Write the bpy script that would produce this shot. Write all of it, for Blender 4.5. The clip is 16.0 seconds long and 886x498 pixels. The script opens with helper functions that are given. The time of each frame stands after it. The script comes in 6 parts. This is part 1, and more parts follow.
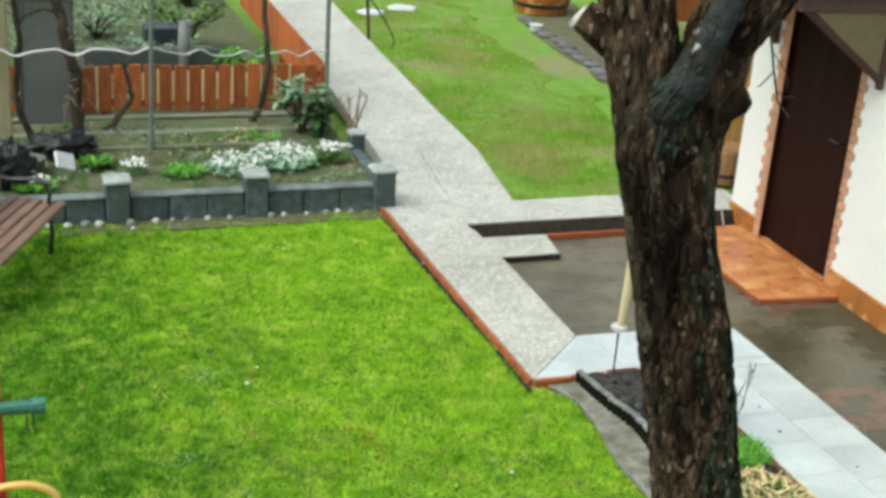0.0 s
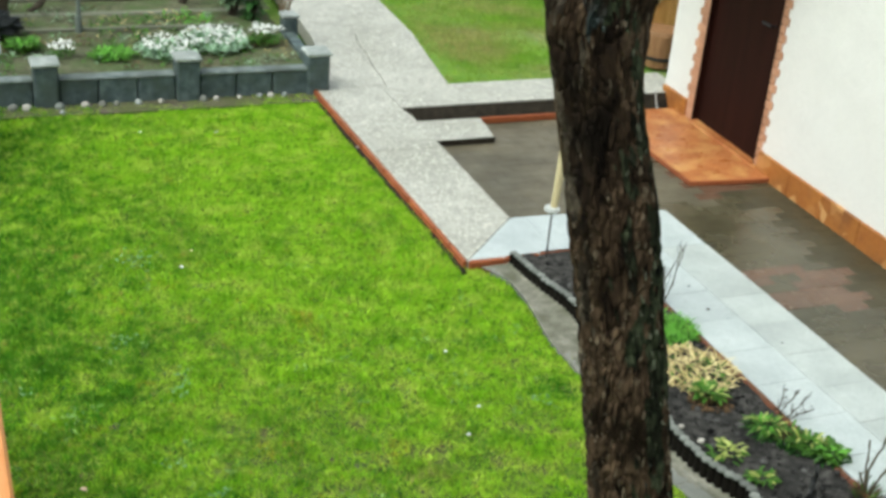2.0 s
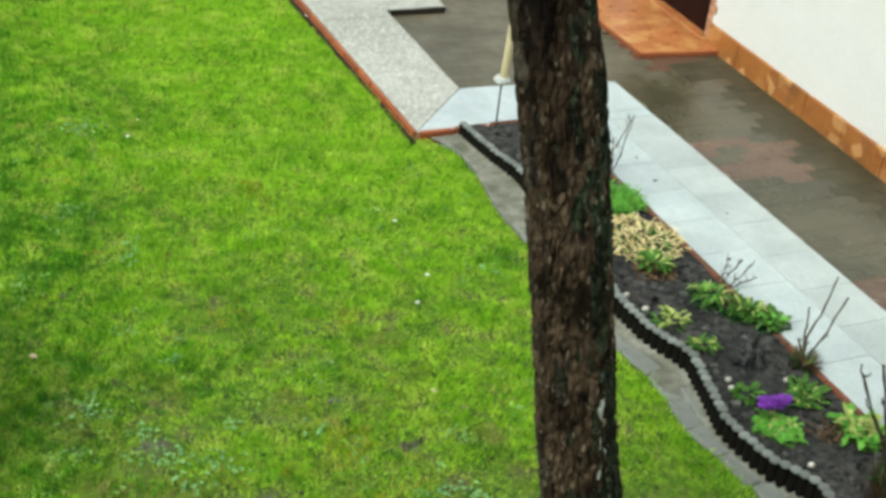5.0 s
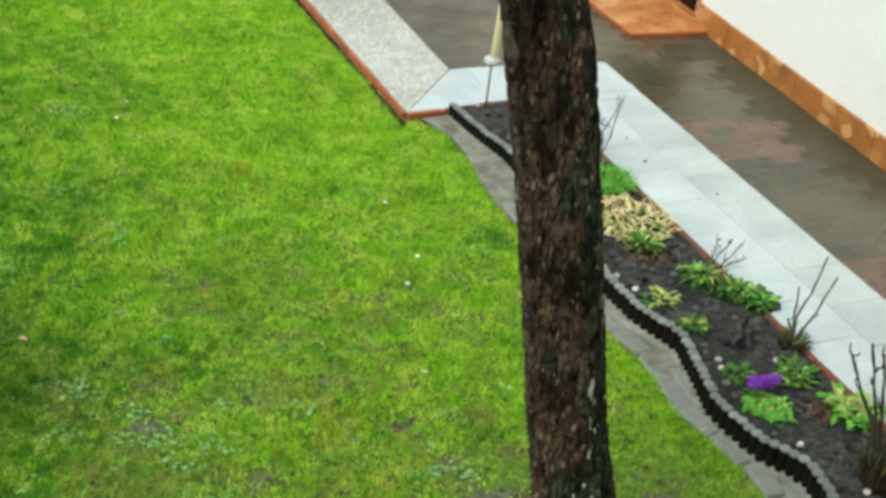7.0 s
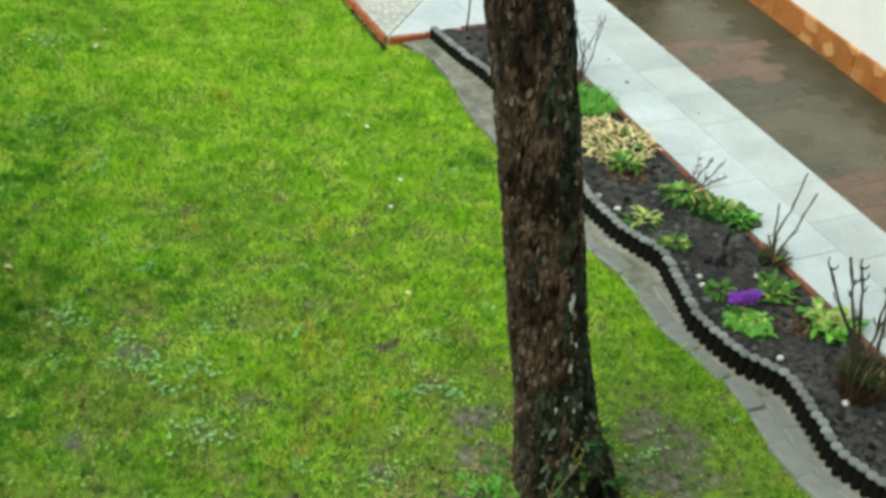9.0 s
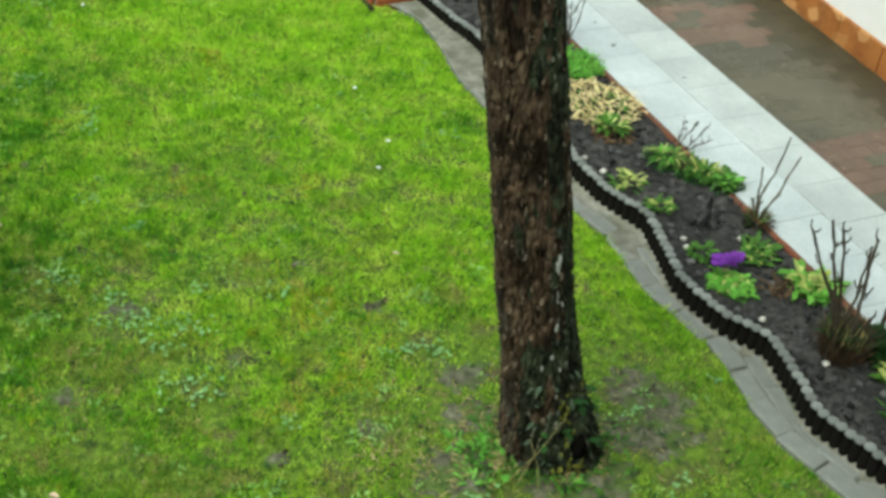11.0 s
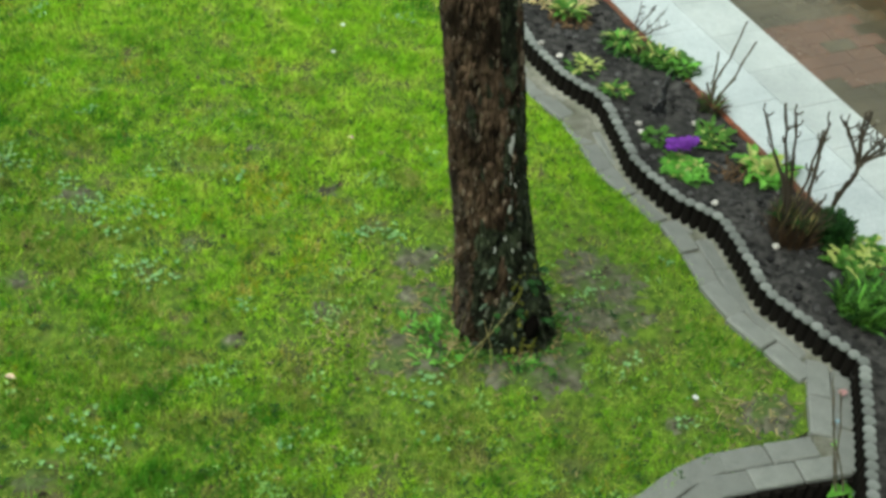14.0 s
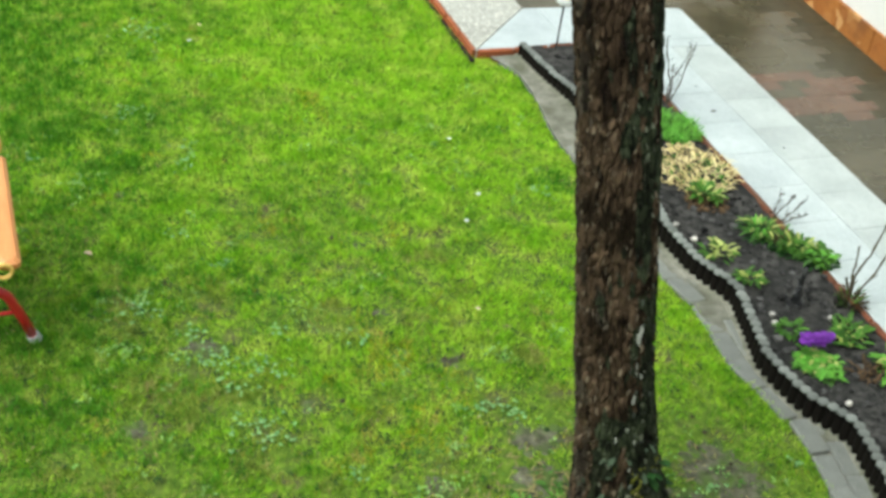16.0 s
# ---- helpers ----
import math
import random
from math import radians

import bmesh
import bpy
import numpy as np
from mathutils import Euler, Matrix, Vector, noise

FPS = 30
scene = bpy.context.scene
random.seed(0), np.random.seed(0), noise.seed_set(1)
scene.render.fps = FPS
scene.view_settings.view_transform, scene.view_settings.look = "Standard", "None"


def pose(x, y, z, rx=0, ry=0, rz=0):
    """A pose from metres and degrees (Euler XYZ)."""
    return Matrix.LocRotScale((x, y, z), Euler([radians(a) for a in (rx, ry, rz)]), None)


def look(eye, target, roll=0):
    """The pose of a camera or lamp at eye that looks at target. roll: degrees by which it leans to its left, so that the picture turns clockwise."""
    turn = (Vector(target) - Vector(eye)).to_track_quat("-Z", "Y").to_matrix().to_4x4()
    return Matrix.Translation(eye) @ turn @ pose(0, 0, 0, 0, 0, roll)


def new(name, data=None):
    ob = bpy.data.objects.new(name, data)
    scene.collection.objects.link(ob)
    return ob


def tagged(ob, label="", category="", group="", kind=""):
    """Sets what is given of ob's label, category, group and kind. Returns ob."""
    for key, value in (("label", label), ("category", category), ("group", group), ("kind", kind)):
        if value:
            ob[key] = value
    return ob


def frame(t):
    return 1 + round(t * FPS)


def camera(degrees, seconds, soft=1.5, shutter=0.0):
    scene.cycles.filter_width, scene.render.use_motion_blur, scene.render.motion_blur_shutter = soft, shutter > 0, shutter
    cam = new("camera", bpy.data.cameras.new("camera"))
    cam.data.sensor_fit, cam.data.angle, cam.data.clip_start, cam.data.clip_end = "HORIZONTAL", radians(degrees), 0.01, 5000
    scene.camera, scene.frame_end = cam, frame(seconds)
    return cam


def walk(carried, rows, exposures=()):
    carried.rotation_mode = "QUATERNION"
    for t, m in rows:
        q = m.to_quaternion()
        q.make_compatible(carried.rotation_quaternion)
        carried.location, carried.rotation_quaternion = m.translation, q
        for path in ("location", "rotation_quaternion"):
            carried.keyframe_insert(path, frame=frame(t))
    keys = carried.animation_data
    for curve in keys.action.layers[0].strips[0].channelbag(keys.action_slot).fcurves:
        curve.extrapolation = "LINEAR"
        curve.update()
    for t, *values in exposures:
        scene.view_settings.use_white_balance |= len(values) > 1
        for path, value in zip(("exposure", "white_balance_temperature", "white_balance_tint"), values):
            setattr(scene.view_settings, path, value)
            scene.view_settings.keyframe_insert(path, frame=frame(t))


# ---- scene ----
cam = camera(37.5, 16.0, soft=3.5)
PATH = [
    (0, (0.932, -0.107, 3.559), (1.571, 1.642, 2.829), 4.1),
    (0.5, (0.947, -0.114, 3.544), (1.607, 1.612, 2.778), 4.6),
    (1, (0.949, -0.119, 3.537), (1.625, 1.583, 2.732), 4.6),
    (1.5, (0.942, -0.129, 3.538), (1.652, 1.538, 2.691), 5.1),
    (2, (0.941, -0.14, 3.536), (1.657, 1.507, 2.657), 5.2),
    (2.5, (0.949, -0.149, 3.526), (1.686, 1.475, 2.62), 5.5),
    (3, (0.949, -0.15, 3.532), (1.698, 1.456, 2.604), 5.8),
    (3.5, (0.946, -0.154, 3.519), (1.693, 1.435, 2.562), 6.0),
    (4, (0.951, -0.159, 3.53), (1.699, 1.411, 2.544), 6.3),
    (4.5, (0.94, -0.155, 3.519), (1.701, 1.393, 2.507), 6.8),
    (4.7, (0.939, -0.162, 3.516), (1.705, 1.375, 2.491), 6.7),
    (6.8, (0.963, -0.179, 3.536), (1.728, 1.333, 2.474), 7.1),
    (7, (0.944, -0.17, 3.51), (1.719, 1.339, 2.45), 7.0),
    (7.5, (0.958, -0.179, 3.524), (1.734, 1.313, 2.442), 7.2),
    (8, (0.951, -0.192, 3.506), (1.73, 1.285, 2.406), 7.5),
    (8.5, (0.955, -0.197, 3.517), (1.705, 1.263, 2.374), 6.9),
    (9, (0.945, -0.223, 3.493), (1.722, 1.221, 2.348), 6.7),
    (9.5, (0.929, -0.24, 3.498), (1.722, 1.184, 2.338), 7.1),
    (9.7, (0.929, -0.237, 3.506), (1.73, 1.179, 2.342), 7.4),
    (11.8, (0.893, -0.27, 3.515), (1.656, 1.135, 2.313), 7.8),
    (12, (0.901, -0.269, 3.512), (1.641, 1.142, 2.302), 7.6),
    (12.5, (0.887, -0.268, 3.507), (1.586, 1.135, 2.266), 7.7),
    (13, (0.879, -0.269, 3.493), (1.608, 1.109, 2.24), 7.7),
    (13.5, (0.899, -0.289, 3.489), (1.661, 1.042, 2.206), 7.9),
    (14, (0.918, -0.308, 3.494), (1.73, 0.97, 2.187), 9.5),
    (14.5, (0.939, -0.297, 3.495), (1.713, 1.062, 2.249), 9.7),
    (15, (0.935, -0.261, 3.521), (1.712, 1.142, 2.325), 10.0),
    (15.5, (0.951, -0.246, 3.531), (1.669, 1.201, 2.352), 9.3),
    (16, (0.954, -0.21, 3.54), (1.626, 1.281, 2.389), 8.6),
]
walk(cam, [(t, look(eye, target, roll)) for t, eye, target, roll in PATH], [(0, 0.88, 6500, 1), (2.5, 0.83, 6500, -1), (8, 0.84, 6500, -3), (13.5, 0.82, 6500, -5), (14.5, 0.82, 6500, -5), (15.5, 0.85, 6500, -3), (16, 1.02, 6500, -1)])

# ---- light ----
world = bpy.data.worlds.new("overcast_sky")
scene.world = world
world.use_nodes = True
wn = world.node_tree.nodes
sky = wn.new("ShaderNodeTexSky")
sky.sky_type = "NISHITA"
sky.sun_disc = False
sky.sun_elevation, sky.sun_rotation = radians(56), radians(-107)
sky.air_density, sky.dust_density, sky.ozone_density = 1.0, 4.0, 1.0
wn["Background"].inputs["Strength"].default_value = 0.15
cloud = wn.new("ShaderNodeHueSaturation")
cloud.inputs["Saturation"].default_value = 0.4
world.node_tree.links.new(sky.outputs["Color"], cloud.inputs["Color"])
world.node_tree.links.new(cloud.outputs["Color"], wn["Background"].inputs["Color"])
sun = new("sun", bpy.data.lights.new("sun", "SUN"))
sun.data.energy, sun.data.angle, sun.data.color = 1.4, radians(75), (1.0, 0.98, 0.95)
sun.matrix_world = look((0, 0, 0), (0.52, 0.16, -0.84))


# ---- materials ----
def mat(name, c1, c2, scale=6.0, rough=0.8, bump=0.3, bump_scale=60.0, spec=0.3, c3=None, big=0.8, stretch=(1, 1, 1), spots=None, rnd=0.0, metal=0.0, rough2=None, translucent=0.0, coords="Object", detail=6, span=0.18, wide_at=(0.42, 0.66)):
    """Two or three colours mixed by noise at two scales, with grain, relief and uneven gloss."""
    m = bpy.data.materials.new(name)
    m.use_nodes = True
    n, link = m.node_tree.nodes, m.node_tree.links.new
    bsdf = n["Principled BSDF"]
    tc = n.new("ShaderNodeTexCoord")
    mp = n.new("ShaderNodeMapping")
    mp.inputs["Scale"].default_value = stretch
    geo = n.new("ShaderNodeNewGeometry")
    link(tc.outputs["Object"] if coords == "Object" else geo.outputs["Position"], mp.inputs["Vector"])

    def tex(s, detail=6, rgh=0.6):
        t = n.new("ShaderNodeTexNoise")
        t.inputs["Scale"].default_value, t.inputs["Detail"].default_value, t.inputs["Roughness"].default_value = s, detail, rgh
        link(mp.outputs["Vector"], t.inputs["Vector"])
        return t

    def ramp(src, lo, hi):
        r = n.new("ShaderNodeMapRange")
        r.inputs["From Min"].default_value, r.inputs["From Max"].default_value = lo, hi
        link(src, r.inputs["Value"])
        return r.outputs["Result"]

    def mix(fac, a, b, blend="MIX"):
        x = n.new("ShaderNodeMix")
        x.data_type, x.blend_type = "RGBA", blend
        for sock, v in ((x.inputs["Factor"], fac), (x.inputs[6], a), (x.inputs[7], b)):
            if isinstance(v, (int, float)):
                sock.default_value = v
            elif isinstance(v, tuple):
                sock.default_value = (*v, 1)
            else:
                link(v, sock)
        return x.outputs[2]

    fine = tex(scale, detail)
    col = mix(ramp(fine.outputs["Fac"], 0.5 - span, 0.5 + span), c1, c2)
    if c3:
        wide = tex(big, 4, 0.55)
        col = mix(ramp(wide.outputs["Fac"], *wide_at), col, c3)
    grain = tex(bump_scale, 3, 0.7)
    col = mix(ramp(grain.outputs["Fac"], 0.2, 0.8), col, mix(1.0, col, (0.62, 0.62, 0.62), "MULTIPLY"))
    if spots:
        vo = n.new("ShaderNodeTexVoronoi")
        vo.inputs["Scale"].default_value = spots[0]
        link(mp.outputs["Vector"], vo.inputs["Vector"])
        sep = n.new("ShaderNodeSeparateColor")
        link(vo.outputs["Color"], sep.inputs["Color"])
        col = mix(ramp(sep.outputs["Red"], spots[1], 1.0), col, spots[2])
    if rnd:
        oi = n.new("ShaderNodeObjectInfo")
        add = n.new("ShaderNodeMath")
        add.operation = "ADD"
        link(oi.outputs["Random"], add.inputs[0])
        link(geo.outputs["Random Per Island"], add.inputs[1])
        fr = n.new("ShaderNodeMath")
        fr.operation = "FRACT"
        link(add.outputs[0], fr.inputs[0])
        mr = n.new("ShaderNodeMapRange")
        mr.inputs["To Min"].default_value, mr.inputs["To Max"].default_value = 1 - rnd, 1 + rnd
        link(fr.outputs[0], mr.inputs["Value"])
        vm = n.new("ShaderNodeVectorMath")
        vm.operation = "SCALE"
        link(col, vm.inputs[0])
        link(mr.outputs["Result"], vm.inputs["Scale"])
        col = vm.outputs["Vector"]
    link(col, bsdf.inputs["Base Color"])
    bsdf.inputs["Roughness"].default_value = rough
    if rough2 is not None:
        r = n.new("ShaderNodeMapRange")
        r.inputs["From Min"].default_value, r.inputs["From Max"].default_value = 0.35, 0.65
        r.inputs["To Min"].default_value, r.inputs["To Max"].default_value = rough, rough2
        link(tex(big * 2.5, 4).outputs["Fac"], r.inputs["Value"])
        link(r.outputs["Result"], bsdf.inputs["Roughness"])
    bsdf.inputs["Specular IOR Level"].default_value = spec
    bsdf.inputs["Metallic"].default_value = metal
    if bump:
        b = n.new("ShaderNodeBump")
        b.inputs["Strength"].default_value, b.inputs["Distance"].default_value = bump, 0.01
        link(grain.outputs["Fac"], b.inputs["Height"])
        link(b.outputs["Normal"], bsdf.inputs["Normal"])
    if translucent:
        tr = n.new("ShaderNodeBsdfTranslucent")
        link(col, tr.inputs["Color"])
        ms = n.new("ShaderNodeMixShader")
        ms.inputs["Fac"].default_value = translucent
        link(bsdf.outputs[0], ms.inputs[1])
        link(tr.outputs[0], ms.inputs[2])
        link(ms.outputs[0], n["Material Output"].inputs["Surface"])
    return m


M_SOIL = mat("soil", (0.007, 0.007, 0.0065), (0.086, 0.083, 0.078), 26, 0.9, 1.0, 40, 0.12, c3=(0.022, 0.022, 0.021), big=5, span=0.18)
M_LOAM = mat("grey_brown_loam", (0.052, 0.058, 0.032), (0.155, 0.160, 0.100), 14, 0.95, 0.9, 40, 0.1, c3=(0.080, 0.115, 0.046), big=4)
M_CRUMB = mat("dark_earth_crumb", (0.035, 0.030, 0.020), (0.085, 0.072, 0.048), 30, 0.95, 0.6, 60, 0.05, rnd=0.4)
M_EARTH = mat("bare_earth", (0.075, 0.068, 0.046), (0.15, 0.138, 0.098), 12, 0.95, 0.9, 50, 0.12, c3=(0.10, 0.12, 0.045), big=4)
M_THATCH = mat("lawn_thatch", (0.050, 0.105, 0.012), (0.16, 0.25, 0.03), 26, 0.95, 1.0, 70, 0.1, c3=(0.105, 0.098, 0.045), big=5, wide_at=(0.52, 0.7), span=0.13)
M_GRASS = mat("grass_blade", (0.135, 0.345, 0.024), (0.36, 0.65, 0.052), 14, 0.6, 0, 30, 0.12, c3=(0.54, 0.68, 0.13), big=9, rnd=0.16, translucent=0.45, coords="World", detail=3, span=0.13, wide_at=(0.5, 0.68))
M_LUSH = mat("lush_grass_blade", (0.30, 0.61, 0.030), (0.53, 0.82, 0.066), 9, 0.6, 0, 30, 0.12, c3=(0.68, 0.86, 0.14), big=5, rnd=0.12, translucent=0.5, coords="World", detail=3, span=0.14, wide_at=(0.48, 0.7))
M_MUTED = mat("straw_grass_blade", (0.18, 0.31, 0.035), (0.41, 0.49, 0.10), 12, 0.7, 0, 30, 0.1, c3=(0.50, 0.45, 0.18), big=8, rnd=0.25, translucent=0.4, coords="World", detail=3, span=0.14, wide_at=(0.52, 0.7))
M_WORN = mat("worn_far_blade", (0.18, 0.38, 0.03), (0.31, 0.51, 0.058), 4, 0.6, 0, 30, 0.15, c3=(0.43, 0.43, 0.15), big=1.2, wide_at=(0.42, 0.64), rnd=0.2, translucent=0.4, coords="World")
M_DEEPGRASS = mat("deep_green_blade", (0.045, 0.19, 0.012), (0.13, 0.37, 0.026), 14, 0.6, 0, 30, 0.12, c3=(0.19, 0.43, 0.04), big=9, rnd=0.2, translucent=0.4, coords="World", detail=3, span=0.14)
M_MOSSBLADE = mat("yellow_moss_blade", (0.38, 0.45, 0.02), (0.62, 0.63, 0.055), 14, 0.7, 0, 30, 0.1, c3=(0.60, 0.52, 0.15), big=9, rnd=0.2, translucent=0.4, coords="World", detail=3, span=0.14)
M_SANDBED = mat("trodden_sandy_earth", (0.155, 0.152, 0.122), (0.285, 0.28, 0.235), 24, 0.95, 0.8, 70, 0.15, c3=(0.115, 0.120, 0.085), big=7)
M_FARGRASS = mat("far_grass", (0.10, 0.21, 0.028), (0.17, 0.29, 0.05), 5, 0.9, 0.8, 40, 0.1, c3=(0.21, 0.20, 0.10), big=0.9, coords="World", wide_at=(0.5, 0.68))
M_AGG = mat("exposed_aggregate", (0.315, 0.32, 0.285), (0.45, 0.455, 0.41), 9, 0.6, 0.6, 110, 0.4, c3=(0.30, 0.305, 0.265), big=1.6, spots=(85, 0.70, (0.57, 0.56, 0.50)))
M_AGGDARK = mat("concrete_edge", (0.018, 0.015, 0.012), (0.045, 0.038, 0.028), 20, 0.9, 0.9, 90, 0.1)
M_SLAB = mat("pale_concrete_slab", (0.43, 0.485, 0.495), (0.50, 0.555, 0.565), 9, 0.30, 0.2, 110, 0.35, c3=(0.385, 0.435, 0.445), big=3.0, rnd=0.045, rough2=0.52, coords="World")
M_SLABGREY = mat("grey_concrete_slab", (0.40, 0.445, 0.44), (0.47, 0.515, 0.51), 9, 0.32, 0.2, 110, 0.35, c3=(0.36, 0.40, 0.395), big=3.0, rnd=0.05, rough2=0.55, coords="World")
M_JOINT = mat("grey_joint_sand", (0.085, 0.088, 0.080), (0.15, 0.152, 0.14), 20, 0.95, 0.5, 90, 0.1)
M_REDEDGE = mat("red_brick_edging", (0.24, 0.060, 0.020), (0.34, 0.10, 0.035), 18, 0.6, 0.4, 90, 0.3, c3=(0.25, 0.075, 0.03), rnd=0.15)
M_EDGEBRICK = mat("brown_red_brick_edging", (0.10, 0.034, 0.018), (0.22, 0.066, 0.029), 18, 0.7, 0.5, 90, 0.25, c3=(0.12, 0.055, 0.03), big=6, rnd=0.2)
M_PATIO = mat("wet_brown_pavers", (0.066, 0.058, 0.033), (0.098, 0.086, 0.052), 5, 0.13, 0.12, 140, 0.55, c3=(0.050, 0.046, 0.026), big=1.2, rnd=0.05, rough2=0.32, coords="World")
M_PATIORED = mat("wet_red_pavers", (0.104, 0.061, 0.039), (0.137, 0.080, 0.052), 5, 0.13, 0.12, 140, 0.55, c3=(0.10, 0.062, 0.041), big=2.5, rnd=0.07, rough2=0.32, coords="World")
M_PATIODRY = mat("dry_brown_pavers", (0.105, 0.092, 0.060), (0.15, 0.132, 0.090), 5, 0.4, 0.12, 140, 0.4, c3=(0.085, 0.075, 0.048), big=2.2, rnd=0.05, rough2=0.6, coords="World")
M_PATIODARK = mat("dark_olive_pavers", (0.030, 0.030, 0.016), (0.066, 0.060, 0.035), 7, 0.3, 0.12, 140, 0.4, c3=(0.046, 0.043, 0.024), big=2, rnd=0.08, rough2=0.5, coords="World")
M_TILE = mat("orange_stone_tile", (0.33, 0.105, 0.030), (0.47, 0.18, 0.062), 7, 0.26, 0.12, 90, 0.5, c3=(0.54, 0.28, 0.10), big=6.5, rough2=0.5, wide_at=(0.5, 0.66))
M_PLINTH = mat("orange_plinth_stone", (0.27, 0.088, 0.016), (0.38, 0.145, 0.028), 7, 0.5, 0.4, 70, 0.4, c3=(0.20, 0.075, 0.02), big=4.0, rnd=0.14, rough2=0.75, spots=(11, 0.75, (0.45, 0.235, 0.085)), wide_at=(0.5, 0.75))
M_WALL = mat("white_render", (0.69, 0.69, 0.665), (0.745, 0.745, 0.72), 3, 0.85, 0.25, 160, 0.2, c3=(0.71, 0.705, 0.675), big=0.6)
M_DOOR = mat("dark_brown_door", (0.012, 0.0036, 0.0024), (0.026, 0.008, 0.0055), 10, 0.6, 0.1, 80, 0.08, stretch=(1, 1, 0.08))
M_BRICK = mat("orange_brick", (0.40, 0.19, 0.11), (0.52, 0.29, 0.18), 12, 0.75, 0.4, 90, 0.3, rnd=0.15)
M_DARKWOOD = mat("dark_stained_timber", (0.040, 0.016, 0.012), (0.075, 0.030, 0.022), 14, 0.5, 0.25, 70, 0.4, stretch=(1, 1, 1))
M_PANEL = mat("weathered_board", (0.118, 0.094, 0.050), (0.151, 0.124, 0.068), 8, 0.6, 0.2, 60, 0.3)
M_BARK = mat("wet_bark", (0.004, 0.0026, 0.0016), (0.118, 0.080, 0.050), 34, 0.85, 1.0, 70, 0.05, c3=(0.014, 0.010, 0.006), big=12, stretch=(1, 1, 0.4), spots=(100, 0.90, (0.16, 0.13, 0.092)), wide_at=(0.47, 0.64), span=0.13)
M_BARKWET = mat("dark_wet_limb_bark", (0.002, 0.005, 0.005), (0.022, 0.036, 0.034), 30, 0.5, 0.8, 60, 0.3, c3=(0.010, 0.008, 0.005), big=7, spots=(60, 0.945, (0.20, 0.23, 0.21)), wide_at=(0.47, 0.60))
M_MOSSSHADE = mat("mossy_shaded_bark", (0.003, 0.004, 0.003), (0.058, 0.072, 0.040), 30, 0.85, 1.0, 70, 0.06, c3=(0.008, 0.008, 0.005), big=9, stretch=(1, 1, 0.5), spots=(80, 0.93, (0.15, 0.16, 0.115)), span=0.14)
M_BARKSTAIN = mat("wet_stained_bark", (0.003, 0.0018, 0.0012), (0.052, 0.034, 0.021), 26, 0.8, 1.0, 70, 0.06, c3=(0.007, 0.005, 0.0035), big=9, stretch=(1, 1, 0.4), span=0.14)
M_BARKPALE = mat("grey_weathered_lit_bark", (0.008, 0.0065, 0.005), (0.125, 0.106, 0.078), 26, 0.85, 1.0, 70, 0.06, c3=(0.024, 0.018, 0.013), big=12, stretch=(1, 1, 0.5), span=0.13)
M_LICHEN = mat("pale_lichen", (0.36, 0.38, 0.33), (0.56, 0.57, 0.52), 30, 0.9, 0.3, 120, 0.1)
M_PAVER = mat("grey_paver", (0.150, 0.160, 0.142), (0.255, 0.268, 0.245), 11, 0.55, 0.5, 90, 0.3, c3=(0.182, 0.192, 0.172), big=4.0, rnd=0.10)
M_PALIS = mat("grey_palisade", (0.135, 0.148, 0.138), (0.25, 0.265, 0.25), 18, 0.75, 0.6, 110, 0.25, c3=(0.13, 0.145, 0.125), big=5.0, rnd=0.28)
M_BLOCK = mat("dark_grey_block", (0.036, 0.058, 0.063), (0.105, 0.140, 0.146), 13, 0.7, 0.7, 60, 0.3, c3=(0.058, 0.08, 0.072), big=6.0, rnd=0.14, span=0.15)
# near-black colour holds the shade of the kerb's upright faces
M_PALSHADE = mat("shaded_palisade_side", (0.004, 0.004, 0.003), (0.013, 0.011, 0.009), 14, 0.9, 0.5, 110, 0.05)
M_CAP = mat("pale_cap", (0.42, 0.45, 0.45), (0.55, 0.57, 0.57), 8, 0.5, 0.2, 90, 0.4)
M_POSTCAP = mat("weathered_cap", (0.20, 0.235, 0.225), (0.44, 0.475, 0.465), 16, 0.7, 0.4, 90, 0.2, c3=(0.26, 0.29, 0.27), big=6, rnd=0.2)
M_COPING = mat("weathered_coping", (0.10, 0.135, 0.138), (0.22, 0.255, 0.25), 13, 0.7, 0.5, 60, 0.3, c3=(0.09, 0.11, 0.10), big=6, rnd=0.12)
M_COBBLE = mat("grey_cobble", (0.075, 0.075, 0.072), (0.15, 0.15, 0.142), 13, 0.7, 0.5, 60, 0.2, rnd=0.2)
M_ORANGEWOOD = mat("orange_fence_wood", (0.25, 0.060, 0.014), (0.42, 0.13, 0.035), 6, 0.6, 0.3, 60, 0.3, stretch=(6, 6, 0.7), rnd=0.25)
M_GREYWOOD = mat("grey_weathered_timber", (0.11, 0.12, 0.09), (0.20, 0.21, 0.155), 6, 0.85, 0.4, 60, 0.2, stretch=(0.6, 6, 6), rnd=0.1)
M_POLE = mat("green_grey_metal", (0.10, 0.13, 0.115), (0.16, 0.19, 0.17), 12, 0.5, 0.1, 80, 0.4)
M_BENCHWOOD = mat("brown_bench_slat", (0.125, 0.068, 0.042), (0.25, 0.15, 0.098), 5, 0.4, 0.25, 60, 0.45, stretch=(6, 0.7, 6), rnd=0.2)
M_IRON = mat("black_cast_iron", (0.010, 0.011, 0.012), (0.022, 0.023, 0.025), 20, 0.4, 0.3, 90, 0.5)


